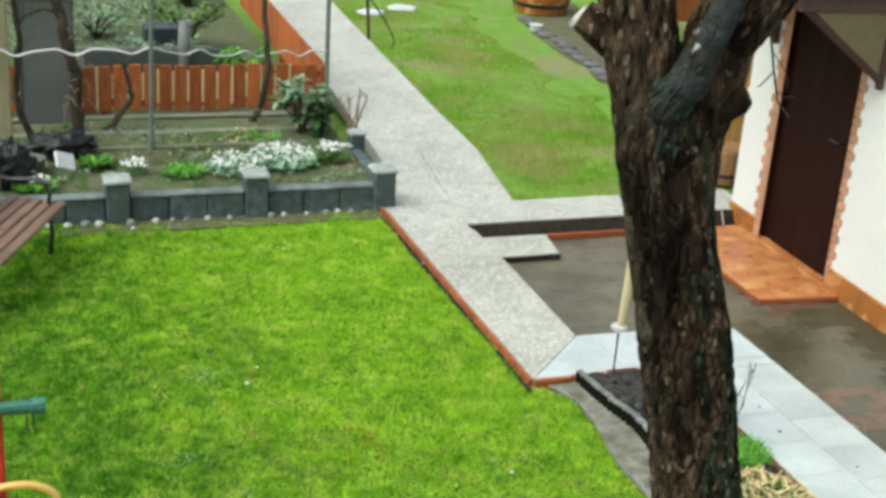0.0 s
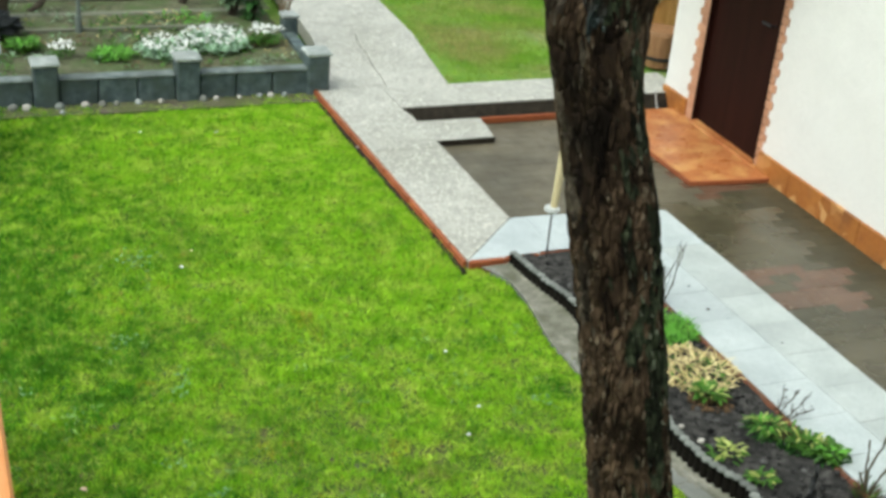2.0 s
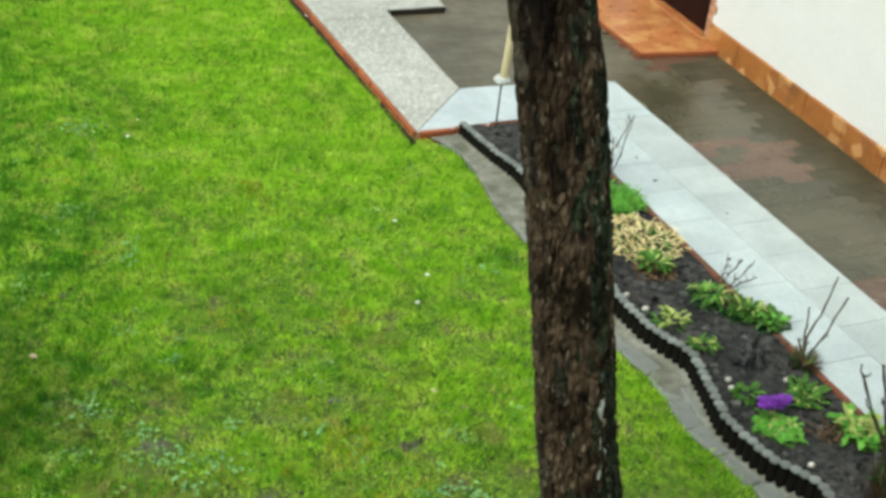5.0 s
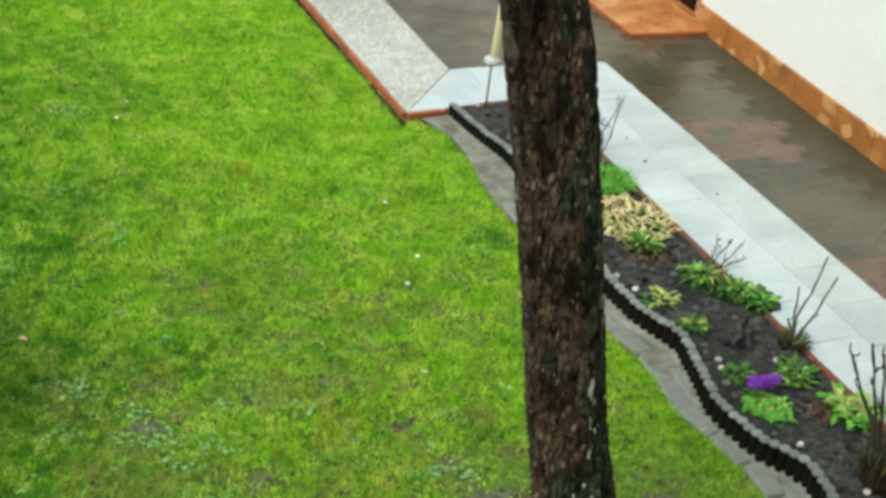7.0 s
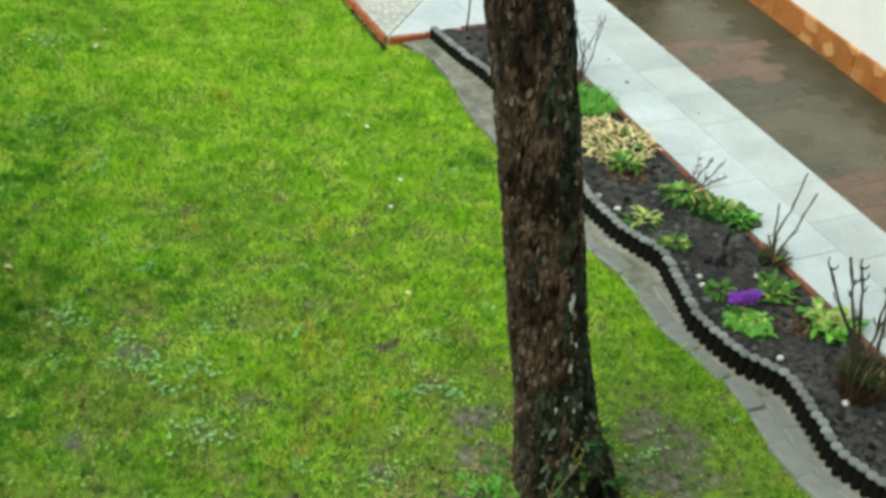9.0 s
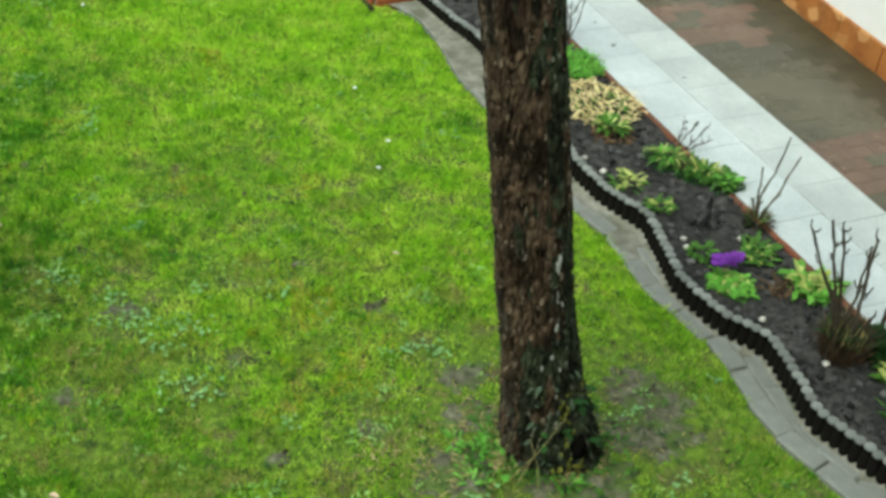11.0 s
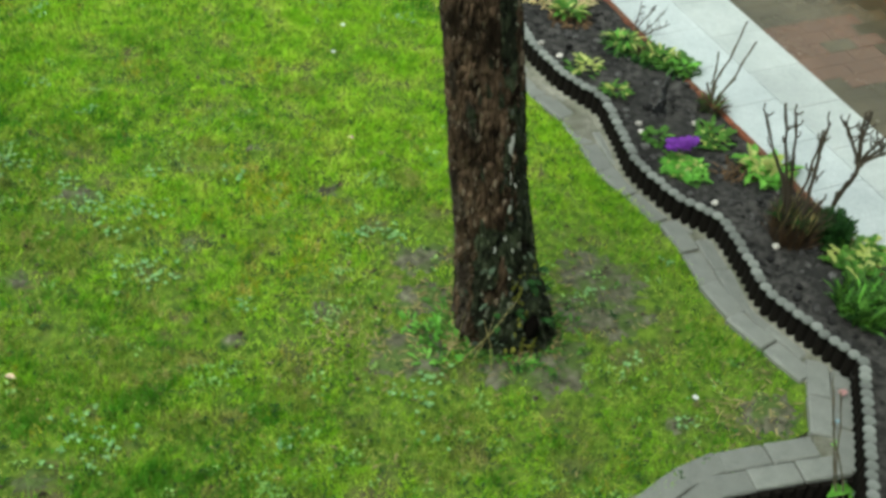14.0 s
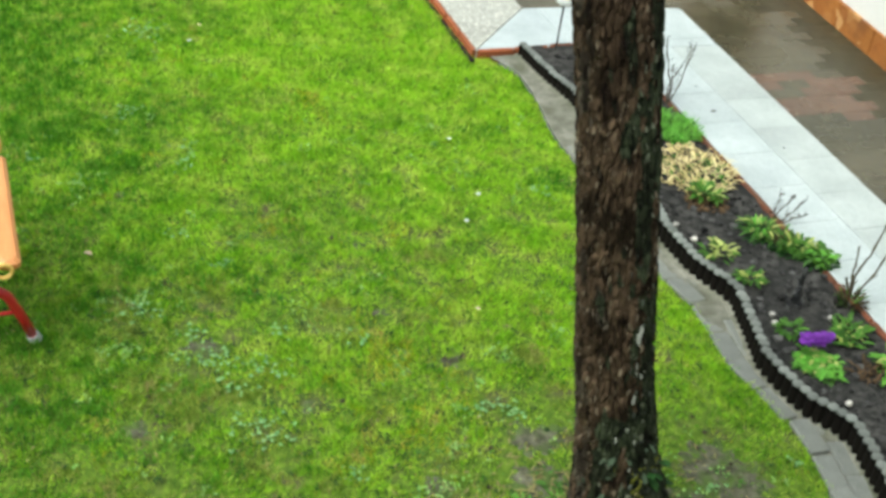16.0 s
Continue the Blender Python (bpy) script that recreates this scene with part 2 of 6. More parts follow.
# ---- mesh building ----
class Shape:
    """A growing mesh: lists of corners and faces."""

    def __init__(self):
        self.v, self.f = [], []

    def add(self, verts, faces):
        k = len(self.v)
        self.v += [tuple(p) for p in verts]
        self.f += [tuple(i + k for i in q) for q in faces]
        return self

    def box(self, c, s, bev=0.006, m=None):
        """A box with chamfered edges round top and bottom and down the corners."""
        hx, hy, hz = s[0] / 2, s[1] / 2, s[2] / 2
        bev = min(bev, hx * 0.6, hy * 0.6, hz * 0.6)

        def ring(ix, z):
            x, y, k = hx - ix, hy - ix, bev
            return [(x, -y + k, z), (x, y - k, z), (x - k, y, z), (-x + k, y, z), (-x, y - k, z), (-x, -y + k, z), (-x + k, -y, z), (x - k, -y, z)]

        vs = ring(bev, -hz) + ring(0, -hz + bev) + ring(0, hz - bev) + ring(bev, hz)
        fs = [tuple(range(7, -1, -1)), tuple(range(24, 32))]
        for r in range(3):
            fs += [(r * 8 + i, r * 8 + (i + 1) % 8, r * 8 + 8 + (i + 1) % 8, r * 8 + 8 + i) for i in range(8)]
        m = m or Matrix.Identity(4)
        return self.add([m @ Vector((p[0] + c[0], p[1] + c[1], p[2] + c[2])) for p in vs], fs)

    def tube(self, pts, radii, n=8, caps=True, rough=0.0):
        pts = [Vector(p) for p in pts]
        radii = [radii] * len(pts) if isinstance(radii, (int, float)) else radii
        up = Vector((0.31, 0.17, 0.93))
        vs, fs = [], []
        for i, p in enumerate(pts):
            d = (pts[min(i + 1, len(pts) - 1)] - pts[max(i - 1, 0)]).normalized()
            a = d.cross(up)
            a = (a if a.length > 1e-3 else d.cross(Vector((1, 0, 0)))).normalized()
            b = d.cross(a)
            for k in range(n):
                w = 2 * math.pi * k / n
                r = radii[i] * (1 + (rough * noise.noise(p * 30 + Vector((k, 0, 0))) if rough else 0))
                vs.append(p + (a * math.cos(w) + b * math.sin(w)) * r)
        for i in range(len(pts) - 1):
            fs += [(i * n + k, i * n + (k + 1) % n, i * n + n + (k + 1) % n, i * n + n + k) for k in range(n)]
        if caps:
            fs += [tuple(range(n - 1, -1, -1)), tuple(range((len(pts) - 1) * n, len(pts) * n))]
        return self.add(vs, fs)

    def leaf(self, base, out, length, width, droop=0.4, fold=0.25):
        """A bent leaf: four cross rows of three corners."""
        base, out = Vector(base), Vector(out).normalized()
        side = out.cross(Vector((0, 0, 1)))
        side = (side if side.length > 1e-3 else Vector((1, 0, 0))).normalized()
        nrm = side.cross(out).normalized()
        vs = []
        for t, w in ((0, 0.12), (0.35, 0.9), (0.7, 0.85), (1.0, 0.06)):
            p = base + out * (length * t) - Vector((0, 0, 1)) * (droop * length * t * t)
            h = width * w / 2
            vs += [p - side * h + nrm * (fold * h), p, p + side * h + nrm * (fold * h)]
        fs = []
        for r in range(3):
            fs += [(r * 3, r * 3 + 1, r * 3 + 4, r * 3 + 3), (r * 3 + 1, r * 3 + 2, r * 3 + 5, r * 3 + 4)]
        return self.add(vs, fs)

    def stone(self, c, s, seed=0, n=8, rows=5, rough=0.0):
        vs, fs = [], []
        for i in range(rows + 1):
            th = math.pi * i / rows
            for k in range(n):
                ph = 2 * math.pi * k / n
                d = Vector((math.sin(th) * math.cos(ph), math.sin(th) * math.sin(ph), math.cos(th)))
                r = 1 + 0.35 * noise.noise(d * 1.3 + Vector((seed * 3.1, seed * 1.7, 0))) + rough * noise.noise(d * 5 + Vector((seed, 0, 0)))
                vs.append((c[0] + d.x * s[0] * r, c[1] + d.y * s[1] * r, c[2] + d.z * s[2] * r))
        for i in range(rows):
            fs += [(i * n + k, i * n + n + k, i * n + n + (k + 1) % n, i * n + (k + 1) % n) for k in range(n)]
        return self.add(vs, fs)

    def mesh(self, name, material, smooth=False):
        me = bpy.data.meshes.new(name)
        me.from_pydata(self.v, [], self.f)
        me.materials.append(material)
        if smooth:
            me.polygons.foreach_set("use_smooth", [True] * len(me.polygons))
        me.update()
        return me


def part(name, shape, material, parent=None, label="", smooth=False, at=None):
    """One mesh object, under a thing or a part where one is given."""
    ob = new(name, shape.mesh(name, material, smooth) if isinstance(shape, Shape) else shape)
    if parent:
        ob.parent = parent
    if at is not None:
        ob.matrix_local = at
    return tagged(ob, label) if label else ob


def thing(name, label, category, at=None, group=""):
    ob = new(name)
    ob.empty_display_size = 0.1
    if at is not None:
        ob.matrix_basis = at
    return tagged(ob, label, category, group)


def structure(name, shape, material, label, category, smooth=False):
    return tagged(part(name, shape, material, None, "", smooth), label, category, "", "structure")


def between(x, rows):
    """Straight-line lookup in rows of (x, value)."""
    xs, vs = zip(*rows)
    return float(np.interp(x, xs, vs))


# ---- ground ----
PATIO_Z, PATH_Z = -0.08, 0.05
sh = Shape()
xs = [-300, -60, -12, -4, 0, 4, 8, 14, 30, 80, 300]
sh.add([(x, y, -0.17) for y in xs for x in xs], [(r * 11 + c, r * 11 + c + 1, r * 11 + 12 + c, r * 11 + 11 + c) for r in range(10) for c in range(10)])
structure("ground", sh, M_FARGRASS, "rough grassy ground reaching away past the garden", "ground")

# the kerb's wavy line, the outer edge of its paver border, and the lawn's edge
KERB = [(6.14, 4.13), (5.85, 4.16), (5.56, 4.215), (5.25, 4.19), (4.95, 4.15), (4.65, 4.19), (4.42, 4.13), (4.25, 4.10), (3.97, 4.115), (3.72, 4.205), (3.5, 4.15), (3.26, 4.085), (3.0, 4.115), (2.8, 4.235), (2.55, 4.19), (2.36, 4.14), (2.1, 4.205), (1.9, 4.265)]
EDGE = [(1.96, 4.08), (2.28, 4.005), (2.52, 4.0), (2.83, 4.06), (3.1, 4.02), (3.35, 3.985), (3.75, 4.025), (4.0, 3.98), (4.4, 3.99), (5.06, 3.99), (5.27, 3.985), (5.48, 4.015), (5.78, 4.055), (6.0, 4.05), (6.2, 3.94), (6.3, 3.843), (9.4, 3.795)]


def kerb_x(y):
    return between(y, KERB[::-1])


def lawn_edge(y):
    if y >= 1.96:
        return between(y, EDGE)
    if y > 1.74:
        return 4.08 - (1.96 - y) * 0.75
    return between(y, [(-1, 1.6), (0.9, 2.3), (1.35, 2.7), (1.62, 3.02), (1.70, 3.2), (1.74, 3.45)])


def lawn_z(x, y):
    d = math.hypot(x - 3.08, y - 2.62)
    return 0.02 * noise.noise(Vector((x * 0.8, y * 0.8, 0))) + 0.008 * noise.noise(Vector((x * 4, y * 4, 1))) + 0.07 * math.exp(-((d / 0.33) ** 2)) - 0.01


sh = Shape()
ny, nx = 200, 110
for j in range(ny + 1):
    y = -0.5 + 9.85 * j / ny
    e = lawn_edge(y) + 0.02
    for i in range(nx + 1):
        x = e - 9.0 * (1 - i / nx) ** 1.6
        sh.v.append((x, y, lawn_z(x, y)))
sh.f = [(j * (nx + 1) + i, j * (nx + 1) + i + 1, (j + 1) * (nx + 1) + i + 1, (j + 1) * (nx + 1) + i) for j in range(ny) for i in range(nx)]
structure("lawn", sh, M_THATCH, "mossy lawn with worn earthy patches round the tree", "lawn", True)

# ---- paths ----
path = tagged(new("path"), "grey exposed-aggregate concrete garden path", "path", "", "structure")


def flat(poly, z0, z1):
    """A slab over a polygon, anticlockwise from above, with a small chamfer."""
    n = len(poly)
    c = Vector((sum(p[0] for p in poly) / n, sum(p[1] for p in poly) / n))
    inner = [Vector(p) + (c - Vector(p)).normalized() * 0.006 for p in poly]
    vs = [(p[0], p[1], z0) for p in poly] + [(p[0], p[1], z1 - 0.006) for p in poly] + [(p[0], p[1], z1) for p in inner]
    fs = [tuple(range(2 * n, 3 * n))]
    for r in range(2):
        fs += [(r * n + i, r * n + (i + 1) % n, r * n + n + (i + 1) % n, r * n + n + i) for i in range(n)]
    return Shape().add(vs, fs)


part("slab", flat([(3.872, 6.215), (4.375, 6.73), (4.385, 7.95), (3.847, 7.95)], -0.1, PATH_Z), M_AGG, path)
part("slab", flat([(3.847, 7.959), (4.385, 7.959), (4.385, 8.60), (4.35, 8.775), (4.35, 9.24), (3.83, 9.24)], -0.1, PATH_Z), M_AGG, path)
part("slab", flat([(4.354, 8.775), (6.92, 8.80), (6.92, 9.27), (4.354, 9.24)], -0.1, PATH_Z), M_AGG, path)
# this slab is cracked across
part("slab", flat([(3.84, 9.258), (4.405, 9.258), (4.445, 9.49), (4.470, 9.84), (4.519, 10.13), (4.535, 10.42), (4.60, 10.7), (4.18, 10.7), (4.05, 9.8)], -0.1, PATH_Z - 0.015), M_AGG, path)
part("slab", flat([(4.413, 9.258), (4.95, 9.258), (5.06, 10.1), (5.14, 10.7), (4.607, 10.7), (4.542, 10.42), (4.526, 10.13), (4.477, 9.84), (4.452, 9.49)], -0.1, PATH_Z - 0.016), M_AGG, path)
part("slab", flat([(4.18, 10.704), (5.14, 10.704), (5.20, 12.3), (5.26, 13.4), (4.32, 13.4), (4.27, 12.3)], -0.1, PATH_Z - 0.018), M_AGG, path)
part("slab", flat([(4.32, 13.404), (5.26, 13.404), (5.40, 16.2), (4.42, 16.2)], -0.1, PATH_Z - 0.02), M_AGG, path)
part("slab", flat([(4.42, 16.204), (5.40, 16.204), (5.9, 25.0), (4.9, 25.0)], -0.1, PATH_Z - 0.022), M_AGG, path)
# the upright faces are much darker than the slab tops
part("face", Shape().add([(4.36, 8.672, -0.1), (6.92, 8.695, -0.1), (6.92, 8.79, -0.1), (4.36, 8.765, -0.1), (4.36, 8.765, 0.044), (6.92, 8.79, 0.044)], [(0, 1, 5, 4), (0, 4, 3), (1, 2, 5), (2, 3, 4, 5), (0, 3, 2, 1)]), M_AGGDARK, path, "dark concrete face of the path step")
part("riser", Shape().box((5.52, 8.664, -0.055), (1.06, 0.03, 0.05), 0.004), M_REDEDGE, path, "orange stone riser strip")
part("step_face", Shape().box((4.69, 8.262, -0.056), (0.5, 0.012, 0.046), 0.002, None), M_AGGDARK, path, "dark face of the step slab")
step = tagged(part("step_slab", flat([(4.42, 8.26), (4.94, 8.28), (4.99, 8.67), (4.42, 8.67)], PATIO_Z, -0.03), M_AGG), "grey aggregate step slab between path and patio", "step", "", "structure")

# red edging beside the lawn and round the bed
edging = tagged(new("edging"), "thin red brick edging along the path and bed", "edging", "", "structure")
for k in range(13):
    part("brick", Shape().box((3.856 - 0.0038 * k, 6.33 + k * 0.236, -0.004), (0.03, 0.228, 0.106), 0.006), M_REDEDGE, edging)
for k in range(4):
    part("brick", Shape().box((3.99 + k * 0.236, 6.205 + 0.012 * k, 0.0), (0.228, 0.034, 0.10), 0.006), M_REDEDGE, edging)

# earth gap; its near-black colour also paints the shadow line there
part("gap", flat([(3.818, 6.16), (3.848, 6.16), (3.80, 9.26), (3.772, 9.26)], -0.05, 0.008), M_AGGDARK, edging, "dark earth gap along the lawn with its shade painted in")

# ---- pale slab walk ----
walkway = tagged(new("pavement"), "pale wet concrete slab walk beside the patio", "pavement", "", "structure")
part("bedding", Shape().box((5.146, 2.6, -0.06), (0.64, 7.2, 0.18), 0.004), M_JOINT, walkway)
S = 0.333
slab_mesh = Shape().box((0, 0, -0.025), (S - 0.003, S - 0.003, 0.05), 0.0015).mesh("slab", M_SLAB)
slab_mesh_outer = Shape().box((0, 0, -0.025), (S - 0.003, S - 0.003, 0.05), 0.0015).mesh("slab", M_SLABGREY)
part("slab", flat([(5.148, 6.122), (5.479, 6.122), (5.479, 6.216), (5.148, 6.216)], -0.1, PATH_Z), M_SLAB, walkway)
for j in range(22):
    for i in range(2):
        y = 6.05 - j * S - (0.10 if i else 0.0)
        part("slab", slab_mesh_outer if i else slab_mesh, None, walkway, at=pose(4.98 + i * S, y, PATH_Z + random.uniform(-0.0006, 0.0006), random.uniform(-0.08, 0.08), random.uniform(-0.08, 0.08), 0))
part("slab", flat([(3.872, 6.21), (4.48, 6.217), (4.48, 6.73), (4.38, 6.73)], -0.1, PATH_Z), M_SLAB, walkway)
part("slab", flat([(4.484, 6.217), (5.02, 6.222), (5.02, 6.70), (4.484, 6.73)], -0.1, PATH_Z), M_SLAB, walkway)
part("slab", flat([(5.024, 6.222), (5.48, 6.22), (5.48, 6.64), (5.024, 6.70)], -0.1, PATH_Z), M_SLAB, walkway)
for k in range(20):
    part("edging_brick", Shape().box((4.792, 5.98 - k * 0.3, 0.012 + 0.004 * math.sin(k * 5.1)), (0.036, 0.293, 0.085), 0.006), M_EDGEBRICK, walkway)

# ---- patio ----
sh = Shape().box((6.1, 2.6, PATIO_Z - 0.06), (1.5, 12.2, 0.1), 0.002).box((4.88, 7.65, PATIO_Z - 0.06), (0.93, 2.06, 0.1), 0.002)
patio = structure("patio", sh, M_AGGDARK, "wet brown and reddish paver patio beside the house", "patio")
brown, red, dark, dry, single = Shape(), Shape(), Shape(), Shape(), 0
brown_paver = Shape().box((0, 0, -0.012), (0.2028, 0.1028, 0.024), 0.0015).mesh("paver", M_PATIO)
red_paver = Shape().box((0, 0, -0.012), (0.2028, 0.1028, 0.024), 0.0015).mesh("paver", M_PATIORED)
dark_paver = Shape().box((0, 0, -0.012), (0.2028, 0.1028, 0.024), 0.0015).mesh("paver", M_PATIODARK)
for j in range(118):
    for i in range(-1, 13):
        x, y = 4.36 + i * 0.204 + (0.102 if j % 2 else 0), 8.6 - j * 0.104
        if x > 6.74 or x < 4.42 or (x < 5.45 and y < 6.6):
            continue
        band = abs((y + 0.12 * (x - 5.9) - 5.64) % 1.68 - 0.84) > 0.53 and 5.5 < x + random.uniform(-0.1, 0.1) < 6.42 and random.random() < 0.9
        # pavers nearest the wall take the darker material
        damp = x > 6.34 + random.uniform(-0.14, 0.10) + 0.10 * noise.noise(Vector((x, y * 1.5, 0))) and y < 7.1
        drier = y > 6.9 + 0.6 * noise.noise(Vector((x * 1.3, y * 1.3, 4))) and x < 6.0
        dz = random.uniform(-0.001, 0.001)
        if 2.6 < y < 6.3 and single < 300:
            single += 1
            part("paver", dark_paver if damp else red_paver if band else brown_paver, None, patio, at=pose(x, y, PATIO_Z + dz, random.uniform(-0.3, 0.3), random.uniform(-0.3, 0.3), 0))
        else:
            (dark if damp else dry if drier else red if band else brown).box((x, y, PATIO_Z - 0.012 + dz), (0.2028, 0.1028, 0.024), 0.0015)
tagged(part("pavers", brown, M_PATIO, patio), kind="stuff")
tagged(part("dark_pavers", dark, M_PATIODARK, patio, "dark pavers along the wall"), kind="stuff")
tagged(part("dry_pavers", dry, M_PATIODRY, patio, "drier brown pavers below the path step"), kind="stuff")
tagged(part("red_pavers", red, M_PATIORED, patio, "reddish wet pavers"), kind="stuff")
doorstep = tagged(part("doorstep", flat([(6.05, 7.23), (6.71, 7.17), (6.75, 8.66), (6.05, 8.66)], PATIO_Z, -0.04), M_TILE), "orange stone-tiled doorstep platform, wet", "doorstep", "", "structure")

part("edge_strip", Shape().box((0, 0, 0), (0.668, 0.012, 0.036), 0.003, pose(6.382, 7.197, -0.060, 0, 0, -5.2)), M_REDEDGE, doorstep, "dark red-brown edge")
part("edge_strip", Shape().box((6.046, 7.945, -0.060), (0.012, 1.43, 0.036), 0.003), M_REDEDGE, doorstep, "dark red-brown edge")

# ---- house ----
HOUSE = pose(6.70, 7.10, 0, 0, 0, -1.5)
house = thing("house", "white rendered house wall with orange stone plinth and brown door", "house", HOUSE)
sh = Shape()
sh.box((0.16, -4.362, 1.52), (0.30, 9.276, 3.3), 0.004)
sh.box((0.16, 1.52, 1.52), (0.30, 0.50, 3.3), 0.004)
sh.box((0.16, 0.773, 2.62), (0.30, 0.994, 1.1), 0.004)
part("wall", sh, M_WALL, house)
sh = Shape()
sh.box((2.6, 1.62, 1.5), (4.6, 0.3, 3.26), 0.004)
sh.box((2.6, -8.85, 1.5), (4.6, 0.3, 3.26), 0.004)
sh.box((4.9, -3.6, 1.5), (0.3, 10.7, 3.26), 0.004)
part("rear_wall", sh, M_WALL, house)
part("flat_roof", Shape().box((2.4, -3.6, 3.22), (5.3, 10.9, 0.16), 0.02), M_GREYWOOD, house)
for k in range(22):
    y = 0.263 - k * 0.42 - 0.21
    part("plinth_stone", Shape().box((-0.004, y, 0.008), (0.03, 0.414, 0.186), 0.006), M_PLINTH, house)
part("plinth_stone", Shape().box((-0.004, 1.5625, 0.008), (0.03, 0.385, 0.186), 0.006), M_PLINTH, house)
door = part("door", Shape().box((0.075, 0.773, 0.995), (0.05, 0.984, 2.09), 0.004), M_DOOR, house, "dark brown wooden front door, closed")
part("door_handle", Shape().tube([(0.05, 0.44, 1.0), (0.005, 0.44, 1.0), (0.005, 0.55, 1.0)], 0.009, 8), M_IRON, door)
for k in range(-1, 33):
    for right, w in ((True, 0.085 if k % 2 else 0.055), (False, 0.135 if k % 2 else 0.10)):
        y = 0.318 - w / 2 if right else 1.27 + w / 2
        part("brick", Shape().box((0.014, y, 0.0635 * k + 0.01), (0.03, w, 0.061), 0.003), M_BRICK, house)
canopy = part("canopy", Shape().box((-0.36, 0.75, 2.165), (0.86, 1.5, 0.06), 0.006), M_DARKWOOD, house, "dark timber door canopy on side brackets")
for y in (0.06, 1.44):
    part("wall_post", Shape().box((-0.03, y, 1.825), (0.045, 0.05, 0.63), 0.005), M_DARKWOOD, canopy)
    part("strut", Shape().tube([(-0.02, y, 1.56), (-0.70, y, 2.06)], 0.032, 4), M_DARKWOOD, canopy)
    part("beam", Shape().box((-0.38, y, 2.09), (0.76, 0.06, 0.09), 0.005), M_DARKWOOD, canopy)
    part("side_board", Shape().add([(-0.06, y - 0.012, 1.61), (-0.06, y - 0.012, 2.06), (-0.66, y - 0.012, 2.06), (-0.06, y + 0.012, 1.61), (-0.06, y + 0.012, 2.06), (-0.66, y + 0.012, 2.06)], [(0, 2, 1), (3, 4, 5), (0, 1, 4, 3), (1, 2, 5, 4), (2, 0, 3, 5)]), M_PANEL, canopy, "dull olive-brown board infill")

# ---- the tree ----
SIDE = Vector((0.7875, -0.616, 0))
AXIS = [(-0.15, 0.03), (0.0, 0.004), (0.24, -0.039), (0.5, -0.089), (0.75, -0.146), (1.11, -0.214), (1.42, -0.272), (1.71, -0.326), (2.06, -0.402), (2.22, -0.443), (2.4, -0.49), (2.57, -0.53), (2.75, -0.54)]


def trunk_at(z):
    p = Vector((3.08, 2.62, z)) + SIDE * between(z, AXIS)
    return p


tree = thing("tree", "old bare tree with dark furrowed wet bark in the lawn", "tree")


def bark_tube(pts, radii, n, flare=False, furrow=0.125):
    """A limb with vertical furrows and plates pressed into its surface."""
    vs, fs = [], []
    pts = [Vector(p) for p in pts]
    for i, p in enumerate(pts):
        d = (pts[min(i + 1, len(pts) - 1)] - pts[max(i - 1, 0)]).normalized()
        a = d.cross(Vector((0.1, 1, 0))).normalized()
        b = d.cross(a)
        for k in range(n):
            w = 2 * math.pi * k / n
            cx, cy = math.cos(w), math.sin(w)
            q = Vector((cx * 5.2, cy * 5.2, p.z * 13)) + 0.7 * noise.noise_vector(Vector((cx * 4, cy * 4, p.z * 12)))
            far = noise.voronoi(q)[0]
            ridge = min(1.0, (far[1] - far[0]) * 3.8) * (0.75 + 0.35 * noise.noise(Vector((cx * 3, cy * 3, p.z * 7 + 40))))
            plate = noise.noise(Vector((cx * 16, cy * 16, p.z * 34)))
            lump = noise.noise(Vector((cx * 1.4, cy * 1.4, p.z * 2.2)))
            r = radii[i] * (1 + furrow * (ridge - 0.55) + 0.08 * min(0.3, abs(plate)) + 0.045 * lump)
            if flare and p.z < 0.45:
                toward = (a * cx + b * cy).dot(SIDE)
                r *= 1 + max(0, 0.32 - p.z) * (0.2 + 0.35 * max(0, math.sin(3 * w + 0.6)) ** 2 + 0.7 * max(0, toward) ** 3)
            vs.append(p + (a * cx + b * cy) * r)
    for i in range(len(pts) - 1):
        fs += [(i * n + k, i * n + (k + 1) % n, i * n + n + (k + 1) % n, i * n + n + k) for k in range(n)]
    fs.append(tuple(range((len(pts) - 1) * n, len(pts) * n)))
    return Shape().add(vs, fs)


zs = [(-0.12 + 2.87 * i / 330) for i in range(331)]
WIDTH = [(-0.12, 0.168), (0.0, 0.164), (0.2, 0.157), (0.37, 0.147), (0.5, 0.138), (0.75, 0.134), (1.1, 0.129), (1.7, 0.128), (2.0, 0.128), (2.08, 0.126), (2.16, 0.119), (2.24, 0.115), (2.32, 0.118), (2.42, 0.125), (2.57, 0.13), (2.66, 0.118), (2.75, 0.07)]
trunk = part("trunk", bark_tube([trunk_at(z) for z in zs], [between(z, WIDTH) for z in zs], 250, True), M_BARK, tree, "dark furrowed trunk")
for m in (M_MOSSSHADE, M_BARKSTAIN, M_BARKPALE, M_BARKWET):
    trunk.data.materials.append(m)
